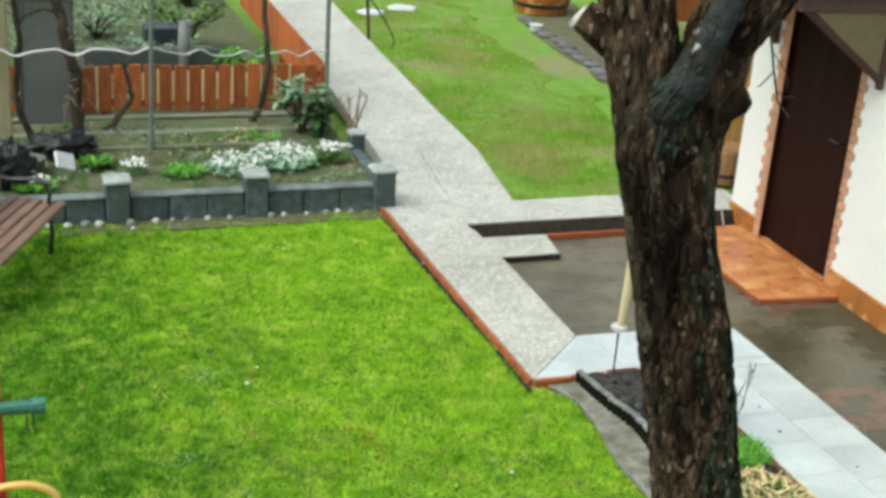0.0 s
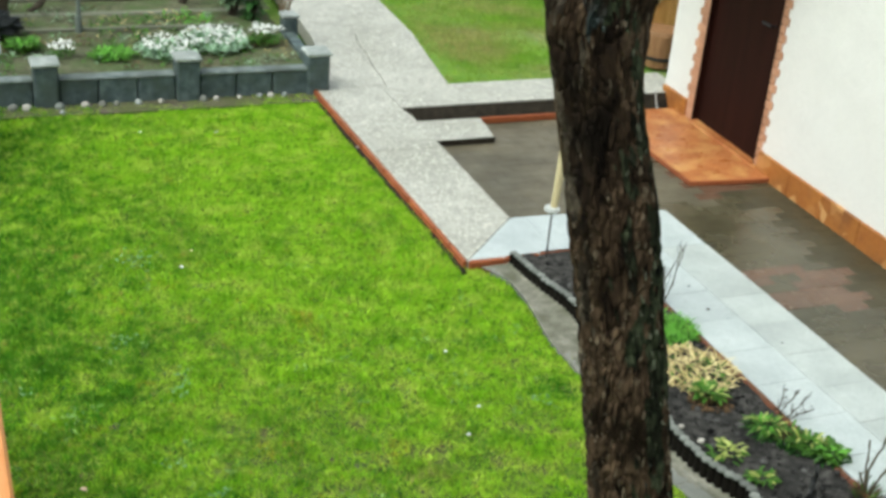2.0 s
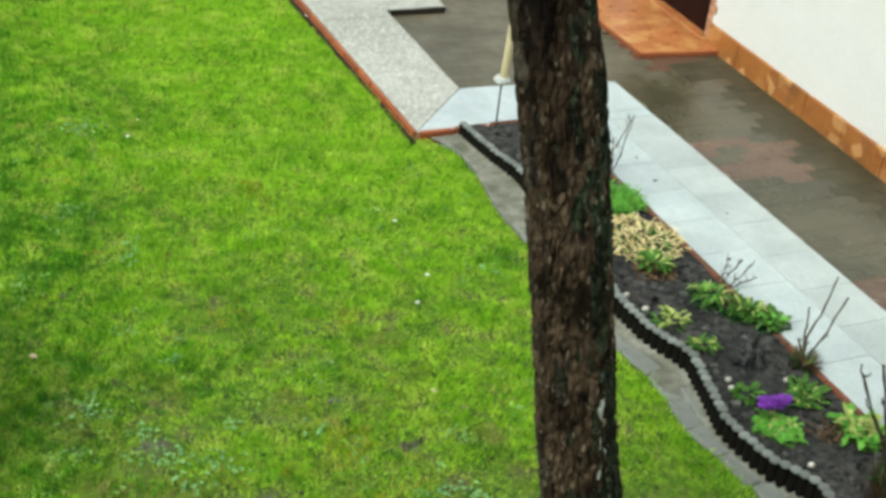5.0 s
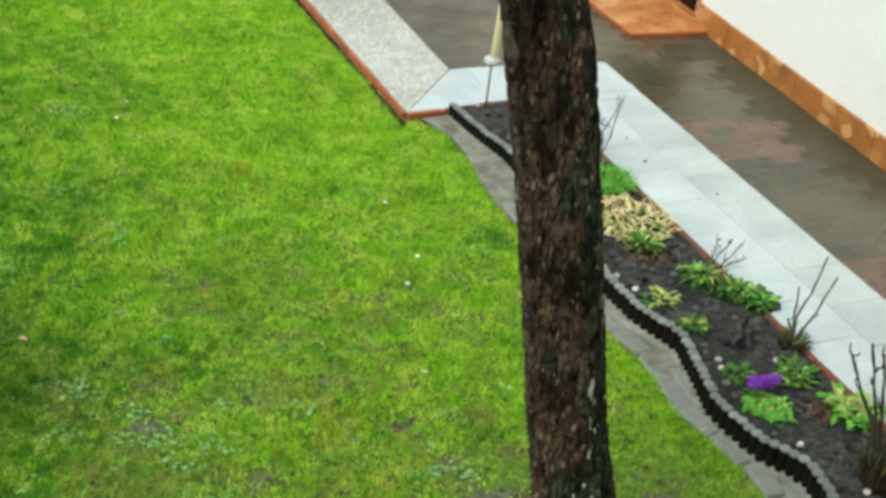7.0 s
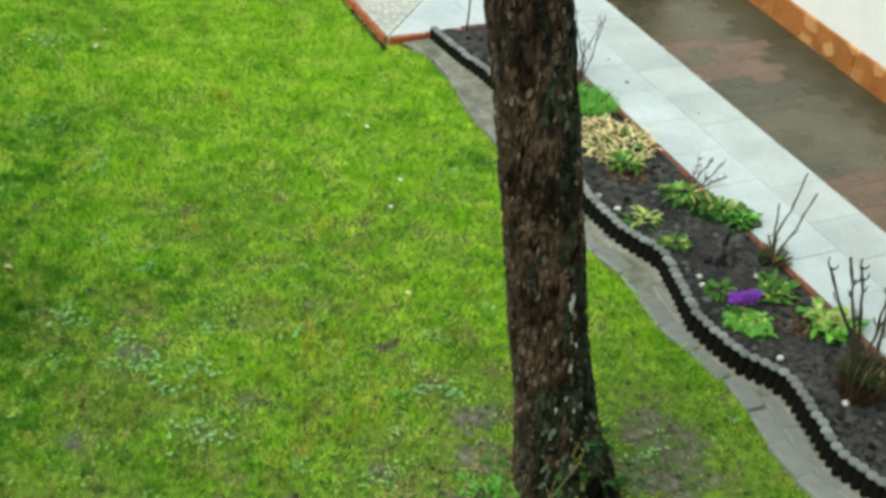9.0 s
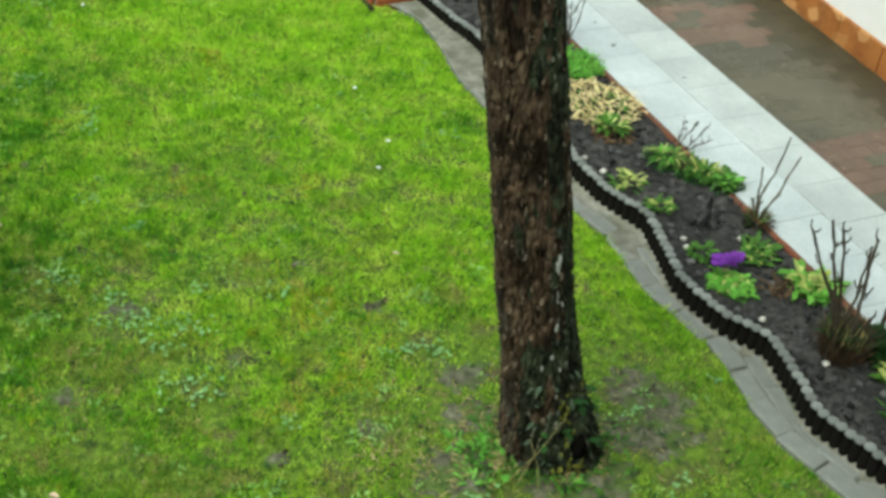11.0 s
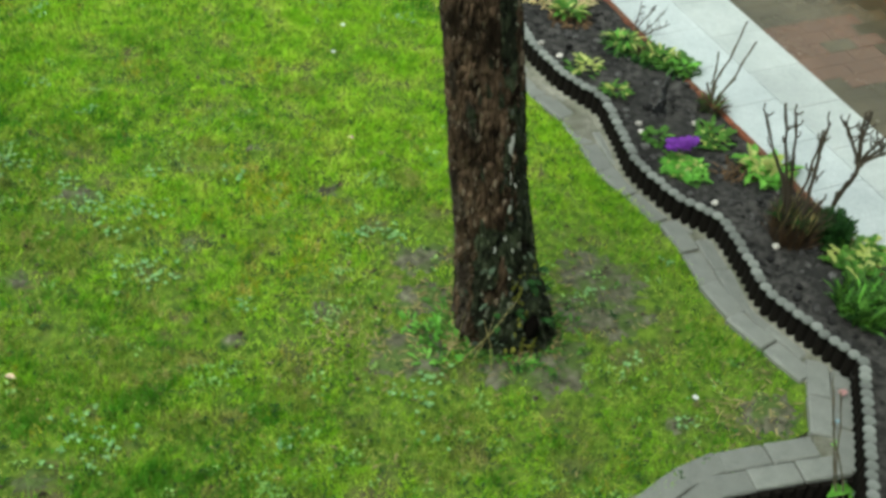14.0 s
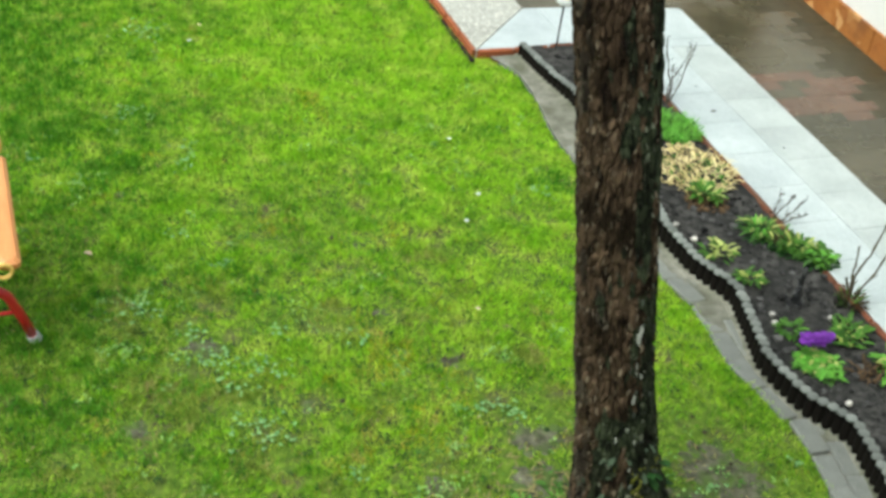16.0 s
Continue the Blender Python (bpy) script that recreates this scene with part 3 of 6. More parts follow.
# moss also paints the right side's shade, the pale weathered left its light
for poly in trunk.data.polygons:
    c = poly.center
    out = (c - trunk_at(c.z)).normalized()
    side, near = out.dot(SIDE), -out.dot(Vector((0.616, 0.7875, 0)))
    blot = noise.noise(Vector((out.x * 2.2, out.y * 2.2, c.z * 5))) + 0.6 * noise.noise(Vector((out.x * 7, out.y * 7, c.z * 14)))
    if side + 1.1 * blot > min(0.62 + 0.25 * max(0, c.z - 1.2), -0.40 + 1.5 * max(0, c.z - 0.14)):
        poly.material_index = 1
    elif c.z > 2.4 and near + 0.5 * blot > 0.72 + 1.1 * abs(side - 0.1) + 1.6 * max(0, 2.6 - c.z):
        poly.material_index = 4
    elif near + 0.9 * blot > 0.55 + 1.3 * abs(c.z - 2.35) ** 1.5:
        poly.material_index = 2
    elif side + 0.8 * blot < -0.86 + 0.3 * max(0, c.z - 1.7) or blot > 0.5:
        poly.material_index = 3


def limb(name, rows, material, n=120, furrow=0.11):
    """rows of (side, z, depth, radius) in the plane across the view of the trunk."""
    deep = Vector((0.616, 0.7875, 0))
    out, rad = [], []
    for (s0, z0, d0, r0), (s1, z1, d1, r1) in zip(rows, rows[1:]):
        for k in range(14):
            u = k / 14
            out.append(Vector((3.08, 2.62, z0 + (z1 - z0) * u)) + SIDE * (s0 + (s1 - s0) * u) + deep * (d0 + (d1 - d0) * u))
            rad.append(r0 + (r1 - r0) * u)
    return part(name, bark_tube(out, rad, n, False, furrow), material, tree)


limb("limb", [(-0.47, 2.1, 0.02, 0.08), (-0.535, 2.45, 0.02, 0.10), (-0.595, 2.7, 0.03, 0.10), (-0.66, 2.95, 0.05, 0.104), (-0.78, 3.4, 0.1, 0.085), (-1.1, 4.2, 0.3, 0.055), (-1.4, 5.2, 0.4, 0.02)], M_BARK)
limb("limb", [(-0.43, 2.1, 0.03, 0.08), (-0.46, 2.45, 0.03, 0.09), (-0.462, 2.6, 0.04, 0.09), (-0.435, 2.72, 0.055, 0.095), (-0.42, 2.85, 0.065, 0.094), (-0.352, 2.99, 0.08, 0.108), (-0.15, 3.5, 0.15, 0.09), (0.3, 4.4, 0.3, 0.05), (0.6, 5.4, 0.3, 0.02)], M_BARK)
wet = limb("limb", [(-0.46, 2.36, 0.03, 0.05), (-0.495, 2.50, 0.0, 0.07), (-0.515, 2.60, -0.035, 0.072), (-0.515, 2.68, -0.065, 0.068), (-0.475, 2.74, -0.085, 0.056), (-0.425, 2.88, -0.07, 0.042), (-0.38, 3.02, -0.03, 0.038), (-0.5, 3.6, -0.2, 0.03), (-0.6, 4.4, -0.4, 0.012)], M_BARKWET, 120, 0.09)
wet.data.materials.append(M_BARKSTAIN)
for poly in wet.data.polygons:
    c = poly.center
    if c.z < 2.63 + 0.20 * noise.noise(c * 9) + 0.10 * noise.noise(c * 30):
        poly.material_index = 1
limb("branch_stub", [(-0.42, 2.66, 0.03, 0.06), (-0.34, 2.71, 0.03, 0.042), (-0.322, 2.722, 0.03, 0.028)], M_BARKSTAIN, 24)
limb("branch_stub", [(-0.66, 2.80, 0.02, 0.06), (-0.755, 2.862, 0.0, 0.05), (-0.79, 2.88, 0.0, 0.044)], M_BARK, 40)
limb("cut_end", [(-0.787, 2.867, 0.0, 0.038), (-0.798, 2.880, 0.0, 0.036), (-0.802, 2.883, 0.0, 0.022)], M_LICHEN, 24, 0.02)

# ---- house details ----
# the dark lining of the door's reveal
part("reveal", Shape().box((0.085, 1.266, 1.0), (0.17, 0.016, 2.1), 0.002), M_DOOR, house, "dark brown door lining")
part("reveal", Shape().box((0.085, 0.301, 1.0), (0.17, 0.05, 2.1), 0.002), M_DOOR, house, "dark brown door lining")
part("threshold", Shape().box((0.03, 0.773, -0.045), (0.13, 0.984, 0.03), 0.004), M_TILE, house)

# ---- the house behind the camera ----
structure("wall_south", Shape().box((1.0, -0.95, 2.4), (12.0, 0.3, 5.2), 0.01), M_WALL, "plain white house wall behind the window", "wall")

# ---- paver border ----
border = tagged(new("paver_border"), "two rows of grey pavers edging the lawn", "pavement", "", "structure")
paver = Shape().box((0, 0, -0.03), (0.094, 0.194, 0.06), 0.006).mesh("paver", M_PAVER)


def lay(rows, first, offs, lengths=0.2):
    """Pavers along a line of points, in rows set off to its right-hand side."""
    pts = [Vector(p) for p in rows]
    for off, lead in offs:
        s, seg = lead, 0
        total = sum((b - a).length for a, b in zip(pts, pts[1:]))
        while s < total:
            d, k = s, 0
            while k < len(pts) - 2 and d > (pts[k + 1] - pts[k]).length:
                d -= (pts[k + 1] - pts[k]).length
                k += 1
            t = (pts[k + 1] - pts[k]).normalized()
            p = pts[k] + t * d + Vector((t.y, -t.x)) * off
            part("paver", paver, None, border, at=pose(p.x, p.y, first + random.uniform(-0.004, 0.004), random.uniform(-1, 1), random.uniform(-1, 1), math.degrees(math.atan2(-t.x, t.y)) + random.uniform(-1.5, 1.5)))
            s += lengths


lay([(lawn_edge(y), y) for y in np.linspace(2.02, 6.1, 34)], 0.012, [(0.048, 0.05), (0.146, 0.13)])
lay([(4.10, 1.965), (3.86, 1.634)], 0.012, [(-0.045, -0.03), (-0.045, 0.172), (-0.143, -0.09), (-0.143, 0.112), (-0.143, 0.315)], 9)
lay([(3.93, 1.735), (3.71, 1.775), (3.51, 1.805), (3.36, 1.79), (3.18, 1.74), (3.0, 1.62), (2.85, 1.47), (2.7, 1.3), (2.5, 1.0)], 0.012, [(-0.048, 0.10), (-0.146, 0.02)])
sh = Shape()
for y in np.linspace(1.97, 6.18, 240):
    kx = kerb_x(y)
    low = 0.015 * min(1.0, max(0.0, (3.7 - y) / 0.8)) - 0.007 * min(1.0, max(0.0, y - 4.2))
    e = lawn_edge(y) + 0.012 - 0.02 * min(1.0, max(0.0, y - 4.2) * 4)
    for i in range(9):
        x = e + (kx - 0.028 - e) * i / 8
        sh.v.append((x, y, 0.009 + 0.005 * i / 8 - low + 0.003 * noise.noise(Vector((x * 60, y * 60, 2)))))
    sh.v.append((kx + 0.03, y, 0.042 + 0.01 * noise.noise(Vector((0, y * 7, 0)))))
sh.f = [(10 * k + i, 10 * k + i + 1, 10 * k + i + 11, 10 * k + i + 10) for k in range(239) for i in range(9)]
sh.box((3.35, 1.68, -0.055), (1.3, 0.13, 0.1), 0.002).box((0, 0, 0), (0.19, 0.42, 0.106), 0.002, pose(4.085, 1.765, -0.05, 0, 0, -35.9)).box((3.72, 1.86, -0.09), (0.8, 0.26, 0.1), 0.002)
structure("border_bedding", sh, M_SANDBED, "trodden earth under the paver border", "soil")

# ---- palisade kerb ----
kerb = thing("palisade_kerb", "wavy grey concrete palisade kerb holding the flower bed", "kerb")


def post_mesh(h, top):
    """An oval post, 48 mm along the row and 50 mm across, with a worn top and sides coloured dark for shade."""
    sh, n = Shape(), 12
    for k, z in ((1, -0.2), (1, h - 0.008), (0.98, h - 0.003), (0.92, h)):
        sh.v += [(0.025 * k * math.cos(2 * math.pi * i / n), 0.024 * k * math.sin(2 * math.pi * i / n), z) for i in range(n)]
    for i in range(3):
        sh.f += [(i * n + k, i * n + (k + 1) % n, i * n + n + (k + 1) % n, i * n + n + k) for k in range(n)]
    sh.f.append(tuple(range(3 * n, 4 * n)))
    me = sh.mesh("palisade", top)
    me.materials.append(M_PALSHADE)
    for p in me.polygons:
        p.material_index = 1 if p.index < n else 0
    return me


# low posts take the shade colour on top as well
post_high, post_low = post_mesh(0.125, M_PALIS), post_mesh(-0.005, M_PALSHADE)


def row_of_posts(mesh, pts, step=0.0445):
    pts = [Vector(p) for p in pts]
    left = 0.0
    for a, b in zip(pts, pts[1:]):
        d = (b - a).length
        turn = math.degrees(math.atan2(b.x - a.x, b.y - a.y))
        while left < d:
            p = a.lerp(b, left / d)
            part("palisade", mesh, None, kerb, at=pose(p.x, p.y, random.uniform(-0.003, 0.003) - 0.02 * min(1.0, max(0.0, p.y - 4.8)), random.uniform(-1.5, 1.5), random.uniform(-1.5, 1.5), -turn + random.uniform(-6, 6)))
            left += step
        left -= d


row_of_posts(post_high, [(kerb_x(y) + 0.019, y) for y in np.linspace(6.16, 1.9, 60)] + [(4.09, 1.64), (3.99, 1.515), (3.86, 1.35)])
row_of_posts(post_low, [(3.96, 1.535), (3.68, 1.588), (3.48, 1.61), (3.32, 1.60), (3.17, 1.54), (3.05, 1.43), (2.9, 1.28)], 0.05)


# ---- beds ----
def bed(name, x0, x1, y0, y1, z, label, n=60, material=M_SOIL):
    sh, ny = Shape(), n
    for j in range(ny + 1):
        y = y0 + (y1 - y0) * j / ny
        a, b = (x0(y) if callable(x0) else x0), (x1(y) if callable(x1) else x1)
        for i in range(25):
            x = a + (b - a) * i / 24
            sh.v.append((x, y, z + 0.018 * noise.noise(Vector((x * 5, y * 5, 0))) + 0.014 * noise.noise(Vector((x * 17, y * 17, 3)))))
    sh.f = [(j * 25 + i, j * 25 + i + 1, j * 25 + 26 + i, j * 25 + 25 + i) for j in range(ny) for i in range(24)]
    return structure(name, sh, material, label, "soil", True)


bed("flower_bed", lambda y: kerb_x(y) + 0.02 if y > 1.9 else 4.1 + (y - 1.63) * 0.6, 4.795, 1.2, 6.21, 0.045, "dark damp soil of the flower bed")
bed("border_soil", 4.1, 4.795, -0.7, 1.2, 0.045, "dark damp soil along the slab walk", 30)
bed("near_bed", 2.2, 4.1, -0.7, 1.6, -0.13, "dark soil of the low bed under the window", 30)
sh = Shape()
for k in range(1300):
    y = random.uniform(1.6, 6.1)
    x = random.uniform(kerb_x(max(y, 1.9)) + 0.06, 4.77)
    s = random.uniform(0.004, 0.012) if k % 5 else random.uniform(0.012, 0.026)
    sh.stone((x, y, 0.05), (s, s, s * 0.7), k, 5, 3)
tagged(part("soil_clods", sh, mat("pale_clods", (0.014, 0.014, 0.014), (0.095, 0.094, 0.092), 5, 0.95, 0.5, 60, 0.05, rnd=0.6)), "crumbly dark clods on the flower bed", "soil", "", "stuff")

# ---- plants ----
M_GREEN = mat("mid_green_leaf", (0.032, 0.11, 0.012), (0.10, 0.24, 0.028), 15, 0.5, 0.1, 60, 0.25, rnd=0.35, translucent=0.25)
M_BRIGHT = mat("bright_green_leaf", (0.10, 0.34, 0.03), (0.20, 0.48, 0.07), 15, 0.5, 0.1, 60, 0.25, rnd=0.25, translucent=0.3)
M_LIME = mat("yellow_green_leaf", (0.30, 0.38, 0.07), (0.44, 0.50, 0.16), 15, 0.5, 0.1, 60, 0.4, rnd=0.25, translucent=0.25)
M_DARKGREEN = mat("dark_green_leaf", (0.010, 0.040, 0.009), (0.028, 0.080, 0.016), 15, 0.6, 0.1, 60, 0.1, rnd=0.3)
M_DRY = mat("dry_straw_leaf", (0.40, 0.32, 0.12), (0.68, 0.58, 0.32), 12, 0.8, 0.2, 60, 0.15, rnd=0.4)
M_STRAW = mat("dull_straw", (0.19, 0.165, 0.065), (0.31, 0.265, 0.12), 12, 0.9, 0.1, 60, 0.1, rnd=0.3)
M_BROWNLEAF = mat("brown_dead_leaf", (0.055, 0.034, 0.018), (0.14, 0.088, 0.045), 12, 0.8, 0.2, 60, 0.15, rnd=0.4)
M_PURPLE = mat("purple_petal", (0.11, 0.014, 0.25), (0.22, 0.045, 0.42), 25, 0.6, 0, 60, 0.3, rnd=0.25, translucent=0.2)
M_WHITEPETAL = mat("white_petal", (0.62, 0.66, 0.63), (0.78, 0.80, 0.77), 25, 0.6, 0, 60, 0.3, rnd=0.12, translucent=0.2)
M_MINT = mat("silver_green_leaf", (0.24, 0.44, 0.26), (0.46, 0.62, 0.46), 25, 0.6, 0, 60, 0.3, rnd=0.25, translucent=0.2)
M_SAGE = mat("sage_green_leaf", (0.13, 0.24, 0.12), (0.27, 0.40, 0.24), 15, 0.45, 0.1, 60, 0.4, rnd=0.3, translucent=0.2)
M_TWIG = mat("grey_brown_twig", (0.07, 0.06, 0.038), (0.13, 0.115, 0.075), 20, 0.8, 0.3, 90, 0.25)
M_DARKTWIG = mat("dark_brown_twig", (0.030, 0.024, 0.016), (0.072, 0.058, 0.038), 20, 0.8, 0.3, 90, 0.25)


def tuft(sh, x, y, z, n, r, length, width, up=(0.3, 1.2), droop=0.5):
    """Leaves that spread from many points of a clump."""
    for _ in range(n):
        w, q = random.uniform(0, 2 * math.pi), r * math.sqrt(random.random())
        px, py = x + math.cos(w) * q, y + math.sin(w) * q
        w2 = w + random.uniform(-0.9, 0.9) if r < 0.075 else random.uniform(0, 6.28)
        u = random.uniform(*up)
        sh.leaf((px, py, z), (math.cos(w2), math.sin(w2), u), length * random.uniform(0.6, 1.2), width * random.uniform(0.7, 1.2), droop * random.uniform(0.5, 1.3), random.uniform(0.1, 0.5))
    return sh


def plant(name, label, x, y, z, parts, category="plant"):
    t = thing(name, label, category, pose(x, y, z))
    for pname, material, n, r, length, width, up, droop, dz in parts:
        tagged(part(pname, tuft(Shape(), 0, 0, dz, n, r, length, width, up, droop), material, t), kind="stuff")
    return t


def canes(name, label, base, tips, r, material, twigs=3, category="shrub"):
    """A pruned shrub: a few canes from a base, each with short side twigs."""
    t = thing(name, label, category, pose(*base))
    for tip in tips:
        d = Vector(tip) - Vector(base)
        n = 13
        lean = Vector((random.uniform(-0.02, 0.02), random.uniform(-0.02, 0.02), 0))
        kink = random.uniform(0, 50)
        pts, radii = [], []
        for k in range(n):
            u = k / (n - 1)
            pts.append(d * u + lean * math.sin(u * 5) + 0.010 * noise.noise_vector(Vector((kink, u * 7, 0))) * min(1, u * 4) + Vector((0, 0, -0.03 * (1 - u))))
            radii.append(r * (1 - 0.42 * u) * (1.32 if k % 3 == 2 else 0.92))
        sh = Shape().tube(pts, radii, 7, True, 0.25)
        for _ in range(twigs):
            k = random.randrange(n // 3, n)
            p, w, out = pts[k], random.uniform(0, 6.28), random.uniform(0.012, 0.034)
            q = p + Vector((math.cos(w) * out, math.sin(w) * out, random.uniform(0.008, 0.05)))
            mid = p.lerp(q, 0.55) + Vector((math.cos(w) * 0.006, math.sin(w) * 0.006, -0.004))
            sh.tube([p, mid, q, q + (q - mid) * 0.25], [r * 0.55, r * 0.42, r * 0.36, r * 0.5], 5)
        sh.stone(pts[-1], (r * 0.8, r * 0.8, r * 1.1), k, 6, 4)
        part("cane", sh, material, t)
    return t


plant("grass_clump", "bright green grassy clump in the flower bed", 4.66, 5.17, 0.05, [("leaves", M_BRIGHT, 620, 0.16, 0.09, 0.010, (0.6, 2.5), 0.5, 0)])
plant("withered_iris", "heap of withered straw-yellow leaves in the bed", 4.56, 4.75, 0.05, [("leaves", M_DRY, 380, 0.23, 0.075, 0.011, (0.05, 0.7), 0.45, 0.02), ("green_leaves", M_GREEN, 70, 0.19, 0.07, 0.014, (0.3, 1.2), 0.4, 0.01), ("dark_leaves", M_BROWNLEAF, 60, 0.2, 0.06, 0.014, (0.1, 0.5), 0.4, 0.01)])
plant("stonecrop", "green rosette plant with reddish-brown base in soil", 4.495, 4.50, 0.06, [("pale_leaves", M_LIME, 14, 0.05, 0.09, 0.02, (0.6, 1.6), 0.5, 0.03), ("leaves", M_GREEN, 70, 0.06, 0.09, 0.028, (0.5, 1.6), 0.5, 0.02), ("base_leaves", M_BROWNLEAF, 90, 0.12, 0.06, 0.022, (0.1, 0.5), 0.4, 0)])
# shaded_leaves: darker leaf colours paint the shade low in each clump
for x, y, label, rows in (
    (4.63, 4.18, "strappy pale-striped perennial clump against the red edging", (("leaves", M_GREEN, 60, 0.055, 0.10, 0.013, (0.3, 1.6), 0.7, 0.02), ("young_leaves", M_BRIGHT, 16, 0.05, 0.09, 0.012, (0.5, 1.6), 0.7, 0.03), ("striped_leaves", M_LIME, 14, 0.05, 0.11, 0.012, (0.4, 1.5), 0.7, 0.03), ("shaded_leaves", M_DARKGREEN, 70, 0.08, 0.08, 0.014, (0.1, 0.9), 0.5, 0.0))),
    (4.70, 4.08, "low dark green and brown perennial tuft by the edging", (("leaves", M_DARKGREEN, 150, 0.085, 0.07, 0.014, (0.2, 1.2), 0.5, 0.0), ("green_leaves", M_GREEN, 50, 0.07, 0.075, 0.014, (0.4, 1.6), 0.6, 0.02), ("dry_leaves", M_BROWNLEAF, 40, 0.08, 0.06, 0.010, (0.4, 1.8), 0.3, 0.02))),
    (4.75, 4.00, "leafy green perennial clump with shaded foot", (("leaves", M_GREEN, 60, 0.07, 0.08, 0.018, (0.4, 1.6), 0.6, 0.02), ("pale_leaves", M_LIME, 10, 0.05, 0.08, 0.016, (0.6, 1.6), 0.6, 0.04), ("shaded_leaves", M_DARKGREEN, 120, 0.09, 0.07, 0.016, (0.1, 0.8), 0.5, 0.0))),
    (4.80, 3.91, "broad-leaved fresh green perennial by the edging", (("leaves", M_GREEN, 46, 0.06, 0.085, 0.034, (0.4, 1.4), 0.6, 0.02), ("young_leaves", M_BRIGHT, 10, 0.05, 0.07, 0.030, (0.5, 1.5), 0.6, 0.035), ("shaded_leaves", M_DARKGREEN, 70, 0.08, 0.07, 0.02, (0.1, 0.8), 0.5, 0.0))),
):
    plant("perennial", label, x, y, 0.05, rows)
plant("perennial", "low pale yellow-green rosette beside the kerb", 4.33, 4.06, 0.05, [("leaves", M_LIME, 20, 0.06, 0.065, 0.026, (0.2, 1.1), 0.5, 0.015), ("green_leaves", M_GREEN, 30, 0.065, 0.055, 0.018, (0.2, 0.9), 0.4, 0.0)])
plant("perennial", "small green seedling clump in dark soil", 4.38, 3.83, 0.05, [("leaves", M_GREEN, 36, 0.05, 0.06, 0.02, (0.2, 0.9), 0.4, 0.01), ("young_leaves", M_LIME, 14, 0.04, 0.05, 0.02, (0.3, 0.9), 0.4, 0.01)])
plant("perennial", "small green seedling clump in dark soil", 4.36, 3.45, 0.05, [("leaves", M_GREEN, 30, 0.05, 0.06, 0.02, (0.2, 0.8), 0.4, 0.01)])
plant("perennial", "loose green shoots under the rose canes", 4.60, 3.36, 0.05, [("leaves", M_GREEN, 50, 0.09, 0.08, 0.024, (0.3, 1.2), 0.4, 0.01), ("young_leaves", M_LIME, 20, 0.06, 0.06, 0.02, (0.3, 0.9), 0.4, 0.01)])
canes("dead_stalk", "dark dead flower stalk in the soil", (4.49, 3.62, 0.05), [(4.50, 3.62, 0.13), (4.47, 3.64, 0.10), (4.48, 3.61, 0.15), (4.50, 3.63, 0.24)], 0.015, M_IRON, 1, "plant")
# the darker green under the bright leaves is painted shade
prim = plant("primrose", "purple primrose in bloom with bright green leaves", 4.345, 3.20, 0.05, [("leaves", M_BRIGHT, 130, 0.095, 0.062, 0.024, (0.3, 1.7), 0.7, 0.015), ("shaded_leaves", M_GREEN, 130, 0.095, 0.058, 0.024, (0.2, 1.2), 0.6, 0.0), ("pale_leaves", M_LIME, 16, 0.08, 0.05, 0.02, (0.4, 1.4), 0.6, 0.02)])
sh = Shape()
for k in range(70):
    w, q = random.uniform(0, 6.28), 0.088 * random.random() ** 0.62
    p = Vector((0.02 + math.cos(w) * q * 1.2, 0.085 + math.sin(w) * q * 0.42, 0.072 + random.uniform(0, 0.020) + 0.014 * (1 - q / 0.1)))
    for j in range(5):
        v = 2 * math.pi * j / 5 + w
        sh.leaf(p, (math.cos(v), math.sin(v), 0.35), 0.019, 0.017, 0.2, 0.2)
tagged(part("blossoms", sh, M_PURPLE, prim, "purple blossoms"), kind="stuff")
plant("dead_foliage", "olive-brown stubble round the bare rose canes", 4.76, 3.57, 0.05, [("leaves", M_BROWNLEAF, 60, 0.05, 0.09, 0.008, (0.6, 3.0), 0.3, 0.0), ("olive_leaves", M_GREEN, 34, 0.05, 0.10, 0.008, (0.6, 3.0), 0.3, 0.0), ("dark_leaves", M_DARKTWIG, 40, 0.05, 0.08, 0.007, (0.3, 2.0), 0.2, 0.0)])
canes("rose_bush", "pruned rose with a few long bare canes", (4.795, 3.61, 0.06), [(4.76, 3.64, 0.33), (4.81, 3.59, 0.52), (4.88, 3.53, 0.43), (4.74, 3.63, 0.18)], 0.0062, M_TWIG, 1)
# mid-green lower leaves paint shade beneath the bright ones
plant("perennial", "bright yellow-green leafy plant beside the slab walk", 4.70, 3.06, 0.05, [("leaves", M_BRIGHT, 110, 0.10, 0.10, 0.030, (0.4, 1.6), 0.6, 0.02), ("shaded_leaves", M_GREEN, 90, 0.10, 0.08, 0.026, (0.2, 1.0), 0.5, 0.0), ("pale_leaves", M_LIME, 34, 0.09, 0.09, 0.026, (0.5, 1.6), 0.6, 0.04)])
plant("perennial", "small brownish-red shoots in dark soil", 4.56, 3.10, 0.05, [("leaves", M_BROWNLEAF, 50, 0.08, 0.07, 0.014, (0.3, 1.4), 0.4, 0.0)])
canes("rose_bush", "pruned rose with stout knobbly brown canes", (4.52, 2.64, 0.05), [(4.35, 2.82, 0.62), (4.38, 2.79, 0.68), (4.41, 2.76, 0.67), (4.51, 2.64, 0.65), (4.43, 2.73, 0.36), (4.56, 2.62, 0.28), (4.60, 2.76, 0.52), (4.58, 2.68, 0.44)], 0.0085, M_DARKTWIG, 8)
